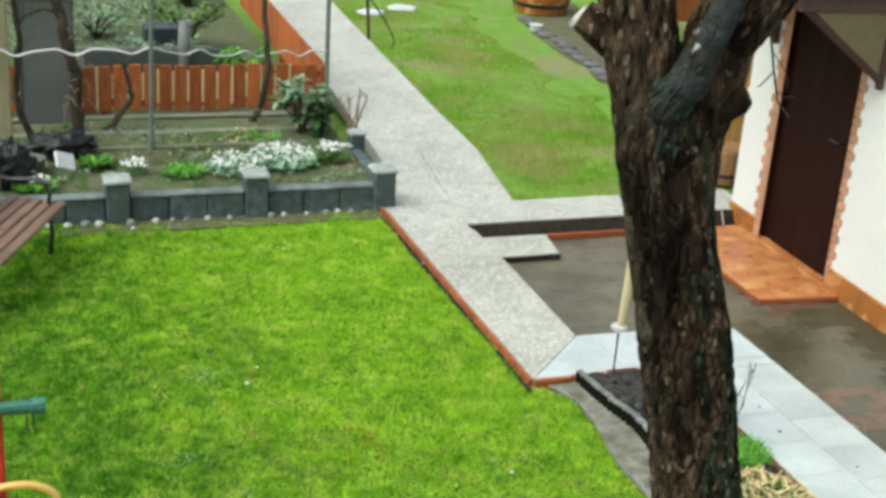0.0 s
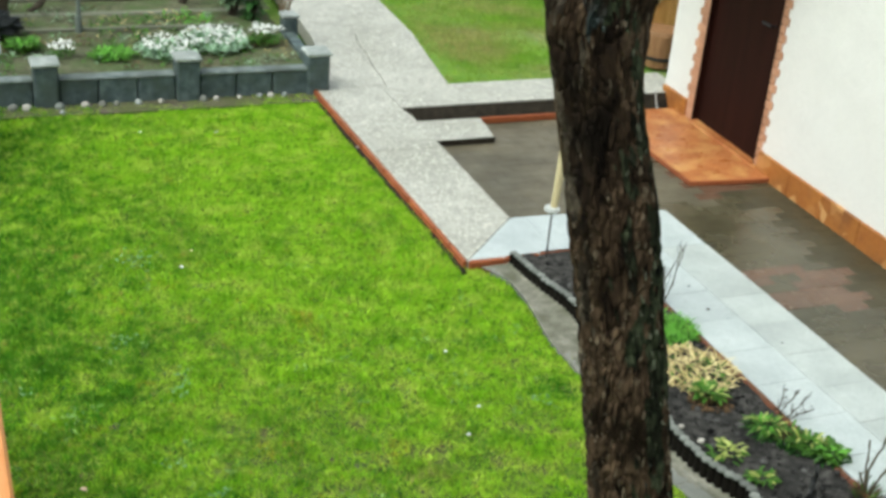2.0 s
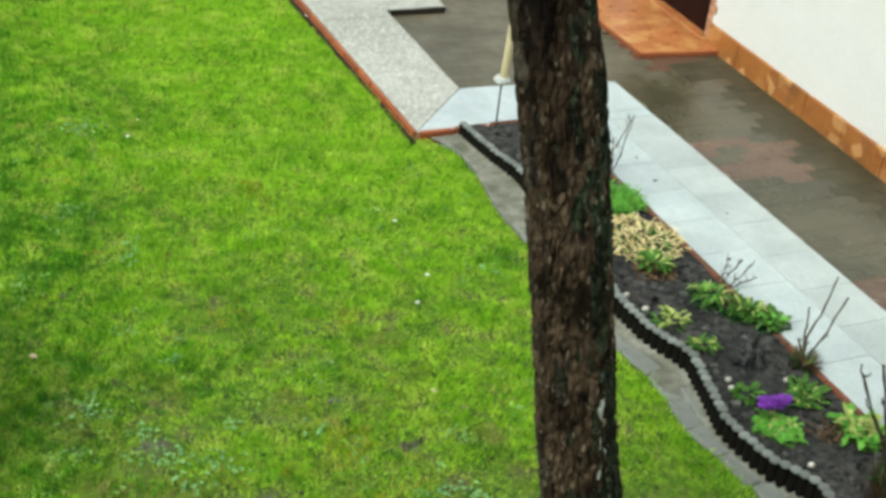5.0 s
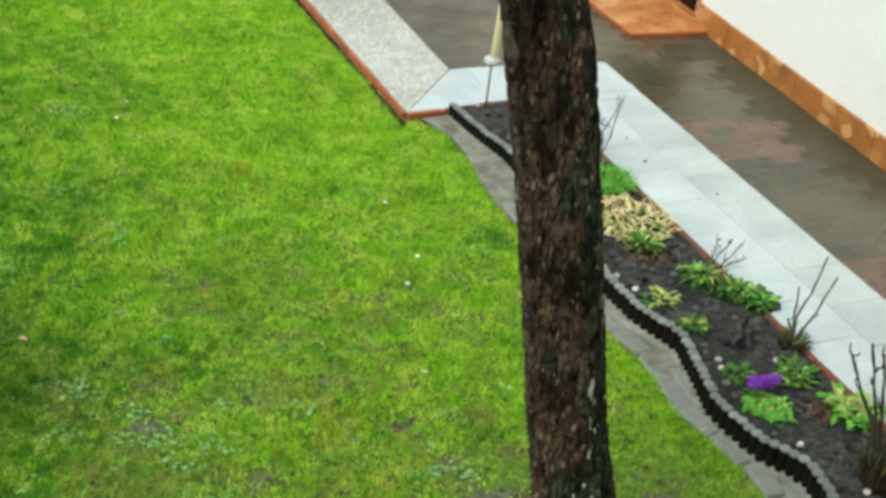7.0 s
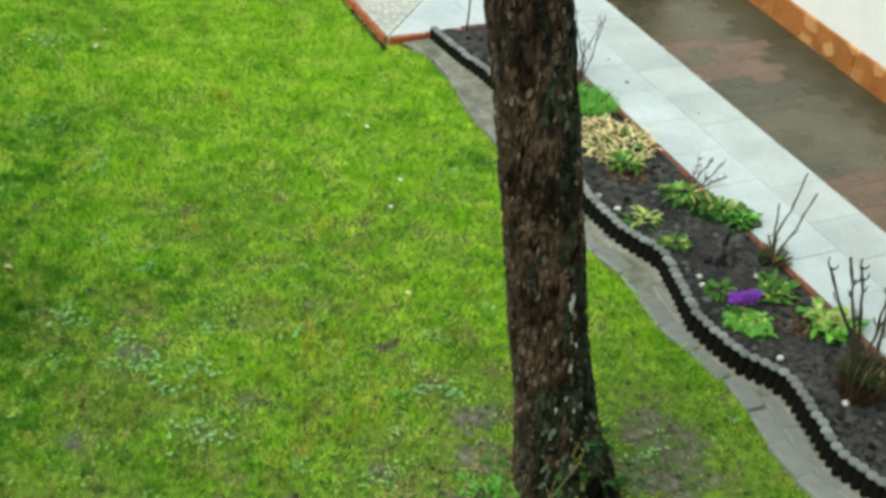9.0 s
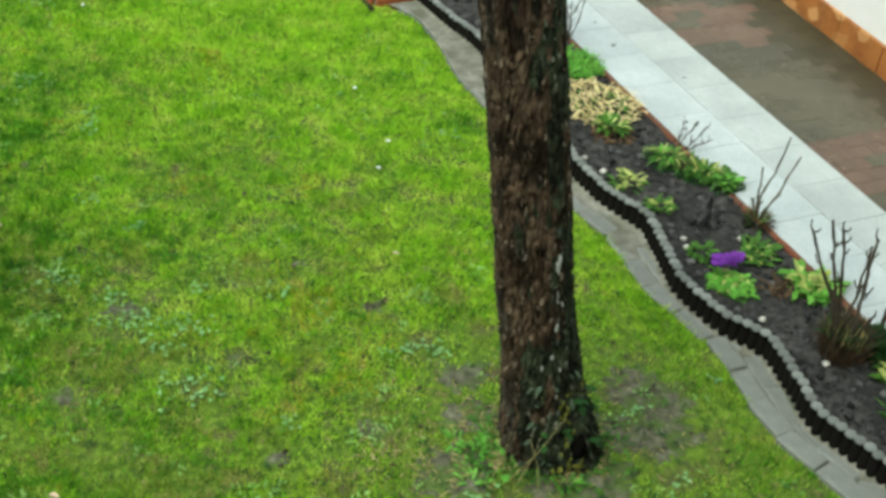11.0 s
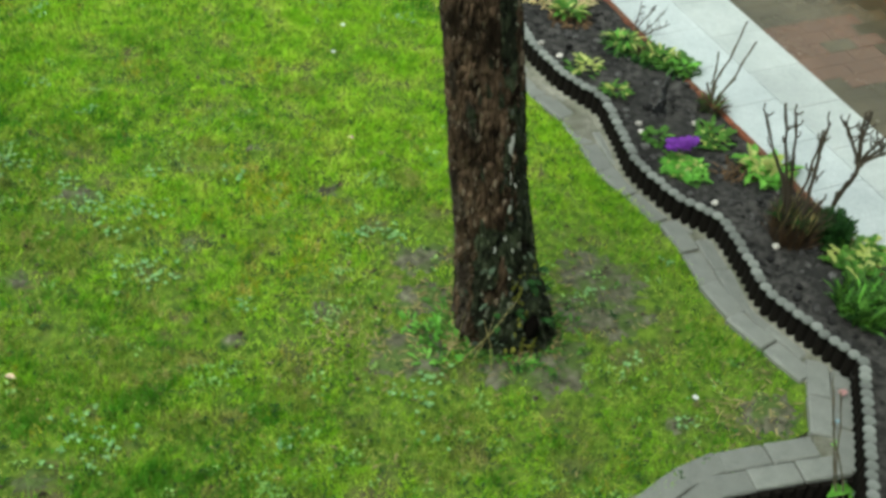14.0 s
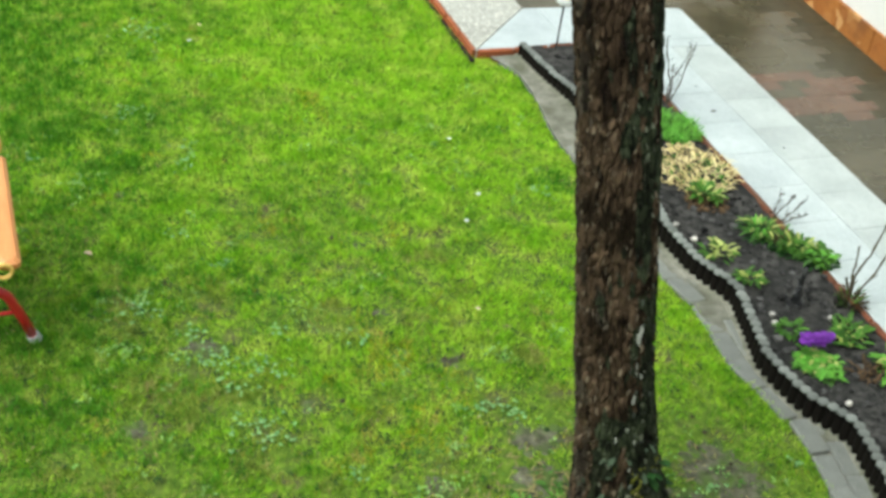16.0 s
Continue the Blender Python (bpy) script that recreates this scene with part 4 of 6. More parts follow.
plant("dead_foliage", "brown withered foliage round the rose's foot", 4.52, 2.65, 0.05, [("leaves", M_BROWNLEAF, 320, 0.085, 0.17, 0.009, (1.2, 5.0), 0.2, 0.0), ("olive_leaves", M_STRAW, 90, 0.08, 0.19, 0.007, (1.5, 5.0), 0.15, 0.04), ("green_leaves", M_DARKGREEN, 60, 0.08, 0.12, 0.014, (0.8, 2.6), 0.4, 0.10), ("dark_leaves", M_DARKTWIG, 260, 0.09, 0.20, 0.007, (0.8, 4.5), 0.1, 0.0)])
rose = canes("rose_bush", "pruned rose bush with forked grey canes", (4.775, 2.70, 0.06), [(4.86, 2.72, 0.34)], 0.014, M_DARKTWIG, 3)
for tip in ((4.79, 2.81, 0.49), (4.83, 2.76, 0.53), (4.90, 2.69, 0.47), (4.845, 2.75, 0.57), (4.95, 2.66, 0.42), (4.99, 2.66, 0.50)):
    a, b = Vector((0.083, 0.02, 0.27)), Vector(tip) - Vector((4.775, 2.70, 0.06))
    mid = a.lerp(b, 0.5) + Vector((random.uniform(-0.02, 0.02), 0, random.uniform(-0.02, 0.01)))
    cane = Shape().tube([a, mid, b, b + Vector((random.uniform(-0.02, 0.02), 0.0, 0.02))], [0.010, 0.0075, 0.0065, 0.005], 6, True, 0.3)
    for _ in range(7):
        p = mid.lerp(b, random.random())
        w = random.uniform(0, 6.28)
        q = p + Vector((math.cos(w) * 0.03, math.sin(w) * 0.03, random.uniform(0.005, 0.05)))
        cane.tube([p, p.lerp(q, 0.5) + Vector((0, 0, -0.004)), q, q + Vector((0, 0, 0.012))], [0.005, 0.004, 0.0032, 0.004], 5)
    part("cane", cane, M_DARKTWIG, rose)
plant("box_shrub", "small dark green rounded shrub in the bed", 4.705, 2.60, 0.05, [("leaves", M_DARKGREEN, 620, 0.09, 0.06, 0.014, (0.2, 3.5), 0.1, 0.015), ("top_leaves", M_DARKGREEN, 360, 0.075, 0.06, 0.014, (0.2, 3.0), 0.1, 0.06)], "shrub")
plant("perennial", "variegated green and yellow leafy plant in the bed", 4.68, 2.42, 0.05, [("leaves", M_GREEN, 60, 0.09, 0.09, 0.032, (0.3, 1.2), 0.5, 0.01), ("pale_leaves", M_LIME, 18, 0.09, 0.08, 0.03, (0.3, 1.2), 0.5, 0.02)])
plant("perennial", "variegated green and yellow leafy plant in the bed", 4.80, 2.43, 0.05, [("leaves", M_GREEN, 60, 0.09, 0.09, 0.032, (0.3, 1.2), 0.5, 0.01), ("pale_leaves", M_LIME, 18, 0.09, 0.08, 0.03, (0.3, 1.2), 0.5, 0.02)])
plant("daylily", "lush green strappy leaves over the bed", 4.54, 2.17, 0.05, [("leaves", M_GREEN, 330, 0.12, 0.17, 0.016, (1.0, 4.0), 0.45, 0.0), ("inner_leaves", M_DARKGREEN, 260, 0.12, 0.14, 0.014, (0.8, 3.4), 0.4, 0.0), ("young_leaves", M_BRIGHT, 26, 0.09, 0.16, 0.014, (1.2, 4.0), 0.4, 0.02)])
plant("hosta", "pale-edged broad green leaves under the window", 4.05, 1.50, -0.09, [("leaves", M_BRIGHT, 34, 0.06, 0.25, 0.06, (0.5, 1.4), 0.6, 0.02), ("pale_leaves", M_MINT, 16, 0.05, 0.24, 0.05, (0.5, 1.4), 0.6, 0.03)])
plant("perennial", "small green seedling clump in dark soil", 3.56, 1.50, -0.12, [("leaves", M_GREEN, 60, 0.07, 0.08, 0.022, (0.4, 1.4), 0.4, 0.01), ("young_leaves", M_BRIGHT, 20, 0.06, 0.07, 0.02, (0.4, 1.2), 0.4, 0.01)])
canes("stick_support", "two thin crossed sticks standing in the near bed", (3.90, 1.46, -0.1), [(3.80, 1.65, 0.40), (3.815, 1.63, 0.40), (3.85, 1.60, 0.26)], 0.004, M_TWIG, 1, "stick")
canes("bare_shrub", "thin leafless twigs leaning over the slab walk", (4.78, 4.26, 0.06), [(4.77, 4.30, 0.20), (4.91, 4.18, 0.13), (4.88, 4.21, 0.19), (4.82, 4.26, 0.21)], 0.004, M_DARKTWIG, 6)
canes("bare_shrub", "thin leafless twigs by the corner of the bed", (4.77, 5.46, 0.06), [(4.81, 5.46, 0.40), (4.78, 5.48, 0.28), (4.72, 5.52, 0.44), (4.85, 5.43, 0.43)], 0.004, M_DARKTWIG, 7)

# pebbles and small litter in the bed
M_PEBBLE = mat("pale_pebble", (0.40, 0.39, 0.35), (0.58, 0.56, 0.51), 20, 0.7, 0.2, 80, 0.3, rnd=0.2)
for k, (x, y) in enumerate(((4.31, 3.50), (4.33, 3.56), (4.25, 4.17), (4.22, 4.30), (4.60, 3.48), (4.43, 2.62), (4.34, 2.95))):
    tagged(part("pebble", Shape().stone((x, y, 0.06), (0.018, 0.016, 0.012), k), M_PEBBLE, None, "", True), "pale pebble lying on the dark bed soil", "pebble", "pebbles in the bed")

for k, (x, y, r) in enumerate(((5.01, 5.336, 0.014), (4.953, 4.475, 0.012), (4.99, 4.43, 0.009), (5.05, 5.62, 0.008), (5.22, 4.9, 0.007))):
    tagged(part("debris", Shape().stone((x, y, 0.053), (r, r * 0.6, 0.004), k + 3, 9, 5, 0.4), M_DARKTWIG), "dark wet leaf scrap on the pale slabs", "leaf", "leaf scraps on the slabs")

# garden stake at the bed's corner
stake = thing("garden_stake", "pale wooden stake with a pot collar on a thin rod", "stake", pose(4.372, 6.17, 0.03))
part("rod", Shape().tube([(0, 0, -0.1), (0.0, 0.0, 0.34)], 0.006, 8), M_IRON, stake)
part("collar", Shape().tube([(0, 0, 0.315), (0, 0, 0.33), (0, 0, 0.35)], [0.03, 0.05, 0.045], 14), M_CAP, stake, "pale grey-green collar")
part("handle", Shape().tube([(0.01, 0.0, 0.34), (0.025, 0, 0.62), (0.04, 0, 0.95)], [0.022, 0.027, 0.03], 10), mat("pale_wood", (0.50, 0.42, 0.24), (0.62, 0.54, 0.35), 8, 0.6, 0.2, 60, 0.3, stretch=(4, 4, 0.5)), stake, "pale bare wooden handle")

# ---- planter wall ----
planter = thing("planter_wall", "low dark grey block wall with pale-capped posts", "wall")
for x in (-1.35, -0.31, 0.73, 1.77, 2.81, 3.835):
    p = part("post", Shape().box((x, 9.345, 0.13), (0.175, 0.175, 0.38), 0.012), M_BLOCK, planter)
    part("cap", Shape().box((x, 9.345, 0.335), (0.205, 0.205, 0.035), 0.012), M_POSTCAP, p, "weathered concrete cap")
    if x < 3.8:
        for k in range(3):
            part("block", Shape().box((x + 0.233 + k * 0.288, 9.345, 0.075), (0.282, 0.095, 0.26), 0.012), M_BLOCK, planter)
        part("coping", Shape().box((x + 0.52, 9.345, 0.208), (0.86, 0.115, 0.026), 0.008), M_COPING, planter, "paler weathered coping strip")
for k in range(3):
    part("block", Shape().box((3.845 + 0.008 * k, 9.60 + k * 0.262, 0.085), (0.095, 0.256, 0.26), 0.012), M_BLOCK, planter)
p = part("post", Shape().box((3.88, 10.34, 0.14), (0.13, 0.13, 0.36), 0.012), M_BLOCK, planter)
part("cap", Shape().box((3.88, 10.34, 0.335), (0.15, 0.15, 0.035), 0.012), M_POSTCAP, p, "weathered concrete cap")
for k, (x, y, r) in enumerate(((1.40, 9.24, 0.035), (1.53, 9.245, 0.04), (1.625, 9.24, 0.036), (1.856, 9.24, 0.038), (2.04, 9.245, 0.036), (2.166, 9.25, 0.03), (2.265, 9.25, 0.026), (2.43, 9.25, 0.03), (2.60, 9.26, 0.024), (2.92, 9.25, 0.034), (3.02, 9.255, 0.026), (3.36, 9.26, 0.03), (3.45, 9.26, 0.03), (3.56, 9.265, 0.026), (1.27, 9.25, 0.03), (1.86, 9.12, 0.022), (3.2, 9.26, 0.022))):
    tagged(part("stone", Shape().stone((x, y, 0.02), (r, r * 0.8, r * 0.9), k), M_PAVER if k in (1, 5, 6, 9) else M_POSTCAP if k % 2 else M_PEBBLE, None, "", True), "rounded pale stone at the foot of the planter wall", "stone", "stones along the wall")
structure("wall_footing", flat([(-3, 9.07), (3.80, 9.10), (3.86, 9.33), (-3, 9.33)], -0.1, 0.012), M_EARTH, "bare earth strip under the planter wall", "soil")
bed("planter_bed", -2.5, 3.84, 9.40, 11.42, 0.17, "grey-brown soil of the raised planter bed", 60, M_LOAM)
bed("vegetable_bed", -6.0, 3.95, 12.04, 20.0, 0.06, "brown soil of the fenced vegetable garden", 60, M_LOAM)
bed("fence_strip", -2.5, 4.0, 11.4, 12.04, 0.07, "bare soil strip before the fence", 60, M_LOAM)
for y, z in ((11.06, 0.165), (11.84, 0.085)):
    board = tagged(part("timber_edging", Shape().box((1.2, y, z), (5.2, 0.10, 0.03), 0.008), M_GREYWOOD), "weathered grey timber edging plank on soil", "edging", "", "structure")
    # a dark board paints the shade below the plank's pale top
    part("front_board", Shape().box((1.2, y - 0.035, z - 0.07), (5.2, 0.02, 0.11), 0.004), M_DARKWOOD, board, "dark board painting the shade under the plank")
tagged(part("timber_edging", Shape().box((1.0, 10.55, 0.18), (5.0, 0.035, 0.06), 0.008), M_GREYWOOD), "weathered grey timber edging board on soil", "edging", "", "structure")

# planter plants
plant("snow_in_summer", "broad white-flowering silvery cushion plant in the planter", 2.78, 9.90, 0.18, [("leaves", M_MINT, 330, 0.24, 0.085, 0.028, (0.3, 1.8), 0.4, 0.02), ("green_leaves", M_GREEN, 60, 0.24, 0.09, 0.024, (0.5, 1.6), 0.4, 0.03), ("flower_mass", M_WHITEPETAL, 120, 0.23, 0.045, 0.03, (0.3, 1.6), 0.2, 0.08)])
plant("snow_in_summer", "broad white-flowering silvery cushion plant in the planter", 3.17, 10.02, 0.18, [("leaves", M_MINT, 420, 0.27, 0.095, 0.03, (0.3, 1.8), 0.4, 0.03), ("green_leaves", M_GREEN, 70, 0.27, 0.09, 0.024, (0.5, 1.6), 0.4, 0.04), ("flower_mass", M_WHITEPETAL, 160, 0.26, 0.05, 0.032, (0.3, 1.6), 0.2, 0.10)])
plant("green_cushion", "fresh green cushion plant beside the white flowers", 2.33, 9.87, 0.18, [("leaves", M_BRIGHT, 260, 0.15, 0.08, 0.022, (0.4, 1.8), 0.4, 0.01), ("dark_leaves", M_GREEN, 120, 0.17, 0.08, 0.02, (0.4, 1.8), 0.4, 0.01)])
plant("green_cushion", "green leafy plant low in the planter bed", 1.68, 10.15, 0.18, [("leaves", M_GREEN, 190, 0.13, 0.10, 0.026, (0.4, 1.8), 0.4, 0.01), ("light_leaves", M_BRIGHT, 70, 0.12, 0.09, 0.022, (0.4, 1.8), 0.4, 0.03)])
plant("white_flowers", "small white spring flowers in the planter", 1.96, 9.93, 0.18, [("leaves", M_GREEN, 70, 0.11, 0.09, 0.014, (0.6, 2.0), 0.4, 0.01), ("flower_mass", M_WHITEPETAL, 44, 0.11, 0.045, 0.03, (0.3, 1.2), 0.2, 0.08)])
plant("white_flowers", "white flowers with reddish leaves at the planter's end", 3.60, 10.08, 0.18, [("leaves", M_GREEN, 110, 0.14, 0.10, 0.025, (0.6, 2.0), 0.4, 0.01), ("flower_mass", M_WHITEPETAL, 50, 0.13, 0.055, 0.036, (0.3, 1.2), 0.2, 0.11), ("dry_leaves", M_BROWNLEAF, 50, 0.14, 0.09, 0.02, (0.3, 1.0), 0.4, 0.01)])
plant("green_cushion", "bright green cushion plant behind the bench", 1.18, 9.62, 0.18, [("leaves", M_BRIGHT, 220, 0.14, 0.09, 0.024, (0.4, 1.8), 0.4, 0.02), ("flower_mass", M_WHITEPETAL, 26, 0.13, 0.04, 0.03, (0.4, 1.2), 0.2, 0.1)])
plant("perennial", "tufts of dry and green leaves in the planter", 2.55, 10.62, 0.18, [("leaves", M_GREEN, 70, 0.3, 0.08, 0.02, (0.4, 1.8), 0.4, 0.0), ("dry_leaves", M_DRY, 50, 0.35, 0.07, 0.016, (0.2, 0.8), 0.4, 0.0)])
plant("perennial", "tufts of dry and green leaves in the planter", 3.1, 10.8, 0.18, [("leaves", M_BRIGHT, 80, 0.22, 0.08, 0.02, (0.4, 1.8), 0.4, 0.0), ("dry_leaves", M_DRY, 40, 0.3, 0.07, 0.016, (0.2, 0.8), 0.4, 0.0)])
# sparse sprouts and litter between the planter's plants
sprouts, pale_sprouts, litter = Shape(), Shape(), Shape()
for k in range(330):
    x, y = random.uniform(0.9, 3.78), random.uniform(9.5, 11.35)
    if noise.noise(Vector((x * 2.1, y * 2.1, 6))) < -0.12:
        continue
    if k % 3 == 0:
        w = random.uniform(0, 6.28)
        for j in range(4):
            litter.leaf((x + random.gauss(0, 0.05), y + random.gauss(0, 0.05), 0.19), (math.cos(w + j), math.sin(w + j), 0.2), random.uniform(0.03, 0.07), random.uniform(0.01, 0.022), 0.1, 0.3)
    else:
        tuft(sprouts if k % 3 == 1 else pale_sprouts, x, y, 0.18, random.randint(4, 11), random.uniform(0.02, 0.07), random.uniform(0.03, 0.075), random.uniform(0.012, 0.024), (0.2, 1.4), 0.4)
tagged(part("planter_sprouts", sprouts, M_GREEN), "small green sprouts scattered over the planter soil", "weeds", "", "stuff")
tagged(part("planter_sprouts", pale_sprouts, M_SAGE), "pale grey-green sprouts scattered over the planter soil", "weeds", "", "stuff")
tagged(part("planter_litter", litter, M_BROWNLEAF), "brown leaf litter on the planter soil", "litter", "", "stuff")


def leafy_bush(name, label, x, y, z, w, h, n, material, leaf=(0.09, 0.04), stems=6):
    """Stems with leaves in whorls along them, open between."""
    t = thing(name, label, "shrub", pose(x, y, z))
    st, lv = Shape(), Shape()
    for k in range(stems):
        a = 2 * math.pi * k / stems + random.uniform(-0.4, 0.4)
        r = w * random.uniform(0.45, 1.0)
        top = Vector((math.cos(a) * r, math.sin(a) * r, h * random.uniform(0.6, 1.0)))
        mid = Vector((top.x * 0.35, top.y * 0.35, top.z * 0.55))
        st.tube([(0, 0, -0.03), mid, top], [0.012, 0.009, 0.005], 6)
        for _ in range(n // stems):
            u = random.uniform(0.25, 1.0)
            p = mid.lerp(top, u) if u > 0.4 else mid * u * 2
            v = random.uniform(0, 6.28)
            lv.leaf(p, (math.cos(v), math.sin(v), random.uniform(-0.2, 1.0)), leaf[0] * random.uniform(0.6, 1.2), leaf[1] * random.uniform(0.7, 1.2), random.uniform(0.1, 0.5), 0.3)
    tagged(part("stems", st, M_DARKTWIG, t), kind="stuff")
    tagged(part("leaves", lv, material, t), kind="stuff")
    return t


leafy_bush("evergreen_shrub", "upright evergreen shrub with broad pale leaves by the pole", 3.53, 10.93, 0.15, 0.25, 0.50, 420, M_SAGE, (0.11, 0.05), 16)
leafy_bush("evergreen_shrub", "low evergreen shrub with broad leaves by the pole", 3.66, 10.75, 0.15, 0.14, 0.3, 110, M_DARKGREEN, (0.11, 0.05), 7)
canes("bare_shrub", "small leafless shrub with upright tan shoots", (3.86, 10.48, 0.17), [(3.95, 10.45, 0.66), (3.77, 10.45, 0.62), (3.88, 10.42, 0.55), (4.0, 10.5, 0.60), (3.84, 10.46, 0.60)], 0.010, mat("tan_twig", (0.17, 0.125, 0.075), (0.28, 0.21, 0.13), 20, 0.8, 0.3, 90, 0.2), 6)

# ---- poles, rope and vines ----
pole = thing("pole", "thin green-grey metal pole standing in the planter bed", "pole", pose(2.16, 10.52, 0), "poles in the garden")
part("shaft", Shape().tube([(0, 0, 0), (0.01, 0, 1.0), (0.03, 0, 2.3)], 0.019, 10), M_POLE, pole)
part("base_sleeve", Shape().tube([(0, 0, 0.1), (0, 0, 0.32)], 0.028, 10), M_POLE, pole)
pole = thing("pole", "thin green-grey metal pole at the fence corner", "pole", pose(4.01, 11.93, 0), "poles in the garden")
part("shaft", Shape().tube([(0, 0, -0.05), (-0.01, 0, 1.0), (-0.01, 0, 2.3)], 0.022, 10), M_POLE, pole)
rope = Shape()
pts = []
for k in range(150):
    u = k / 149
    x = 0.3 + 3.7 * u
    y = 10.52 if x < 2.17 else 10.52 + (x - 2.17) / 1.83 * 1.41
    z = between(x, [(0.3, 1.06), (1.1, 1.02), (2.16, 1.03), (2.9, 0.85), (4.0, 0.66)])
    pts.append((x, y, z + 0.022 * math.sin(x * 2 * math.pi / 0.42) + 0.008 * math.sin(x * 27)))
tagged(part("garden_rope", rope.tube(pts, 0.008, 7), mat("white_rope", (0.60, 0.62, 0.60), (0.74, 0.75, 0.73), 30, 0.8, 0.3, 150, 0.2)), "wavy white rope strung between the garden poles", "rope")


def vine(label, pts, r0, r1):
    t = thing("grapevine", label, "vine")
    sm = []
    for a, b in zip(pts, pts[1:]):
        for k in range(6):
            p = Vector(a).lerp(Vector(b), k / 6)
            sm.append(p + 0.025 * noise.noise_vector(p * 6))
    sm.append(Vector(pts[-1]))
    n = len(sm)
    part("stem", Shape().tube(sm, [r0 + (r1 - r0) * k / n for k in range(n)], 8, True, 0.4), M_DARKTWIG, t)
    sh = Shape()
    for _ in range(5):
        p = sm[random.randrange(n // 2, n)]
        q = p + Vector((random.uniform(-0.25, 0.25), random.uniform(-0.1, 0.1), random.uniform(0.0, 0.25)))
        sh.tube([p, p.lerp(q, 0.5) + Vector((0, 0, 0.03)), q], [0.007, 0.005, 0.003], 5)
    tagged(part("shoots", sh, M_TWIG, t), kind="stuff")


vine("gnarled dark vine stem leaning over the fence strip", [(1.70, 11.2, 0.05), (1.93, 11.2, 0.24), (2.09, 11.2, 0.46), (2.0, 11.2, 0.78)], 0.034, 0.018)
vine("tall dark vine stem standing before the fence", [(3.11, 11.3, 0.05), (3.22, 11.3, 0.28), (3.30, 11.3, 0.68), (3.25, 11.3, 1.35), (3.2, 11.3, 2.0)], 0.036, 0.02)
vine("crooked dark vine stem by the pale post", [(1.24, 10.9, 0.15), (1.11, 10.9, 0.55), (1.12, 10.9, 0.76), (1.16, 10.9, 0.99), (1.12, 10.9, 1.4), (1.2, 10.9, 1.9)], 0.032, 0.018)
vine("thick red-brown vine trunk arching overhead", [(1.60, 11.0, 0.15), (1.60, 10.95, 0.75), (1.50, 10.9, 1.1), (1.46, 10.9, 1.4), (1.3, 10.9, 2.0)], 0.05, 0.04)
vine("thin vine shoot drooping from the vine trunk", [(1.5, 10.9, 1.25), (1.36, 10.9, 1.30), (1.22, 10.9, 1.24), (1.14, 10.9, 1.1)], 0.014, 0.008)

shoots = Shape()
for k in range(26):
    p = Vector((1.56 + random.uniform(-0.10, 0.16), 10.92 + random.uniform(-0.05, 0.05), random.uniform(0.45, 1.3)))
    q = p + Vector((random.uniform(-0.06, 0.14), random.uniform(-0.05, 0.05), random.uniform(-0.22, 0.05)))
    shoots.tube([p, p.lerp(q, 0.5) + Vector((random.uniform(-0.02, 0.02), 0, 0.03)), q], [0.007, 0.005, 0.003], 5)
tagged(part("vine_shoots", shoots, mat("pinkish_dry_shoot", (0.20, 0.12, 0.09), (0.36, 0.25, 0.20), 20, 0.8, 0.2, 90, 0.2)), "tangle of pinkish dry shoots on the vine trunk", "vine", "", "stuff")

# ---- fence ----
M_PALESTRIP = mat("pale_strip", (0.58, 0.44, 0.22), (0.70, 0.56, 0.32), 8, 0.7, 0.2, 60, 0.2, rnd=0.3)
fence = thing("fence", "low orange-stained wooden picket fence round the garden", "fence")
for k in range(30):
    part("picket", Shape().box((-0.17 + k * 0.139, 12.0, 0.315 + 0.01 * math.sin(k * 7.1)), (0.116, 0.02, 0.44), 0.006), M_ORANGEWOOD, fence)
for z in (0.17, 0.43):
    part("rail", Shape().box((1.9, 12.024, z), (4.2, 0.026, 0.06), 0.005), M_ORANGEWOOD, fence)
# added pale strips stand for bright background between the pickets
for k in range(29):
    part("backing_strip", Shape().box((-0.1 + k * 0.139, 12.006, 0.33), (0.03, 0.012, 0.30 + 0.10 * math.sin(k * 3.3)), 0.003), M_PALESTRIP, fence, "pale strip standing for the bright background")
for k in range(34):
    y = 12.06 + k * 0.139
    part("picket", Shape().box((4.0 + 0.01 * (y - 12), y, 0.30 + 0.015 * (y - 12)), (0.02, 0.118, 0.46), 0.006), M_ORANGEWOOD, fence)
for z in (0.18, 0.44):
    part("rail", Shape().tube([(4.03, 12.05, z), (4.075, 16.7, z + 0.06)], 0.02, 4), M_ORANGEWOOD, fence)
for x, y in ((-0.2, 12.06), (1.9, 12.06), (4.0, 12.02), (4.055, 14.2)):
    part("post", Shape().box((x, y, 0.21), (0.07, 0.07, 0.60), 0.008), M_ORANGEWOOD, fence)

# grey panel, pale post and clutter at the bench
M_FRAME = mat("blue_grey_board", (0.045, 0.058, 0.060), (0.085, 0.10, 0.10), 6, 0.7, 0.4, 50, 0.2, c3=(0.05, 0.065, 0.04), big=3)
M_SHEET = mat("grey_sheet", (0.095, 0.105, 0.098), (0.15, 0.16, 0.148), 4, 0.5, 0.2, 50, 0.4, c3=(0.085, 0.092, 0.082), big=2)
screen = thing("garden_screen", "plain grey upright sheet screen standing behind the planter", "screen", pose(1.40, 11.66, 0))
part("panel", Shape().box((0, 0, 0.62), (0.43, 0.02, 1.16), 0.006), M_SHEET, screen)
for x in (-0.225, 0.225):
    part("stile", Shape().box((x, 0, 0.61), (0.03, 0.035, 1.22), 0.006), M_FRAME, screen)
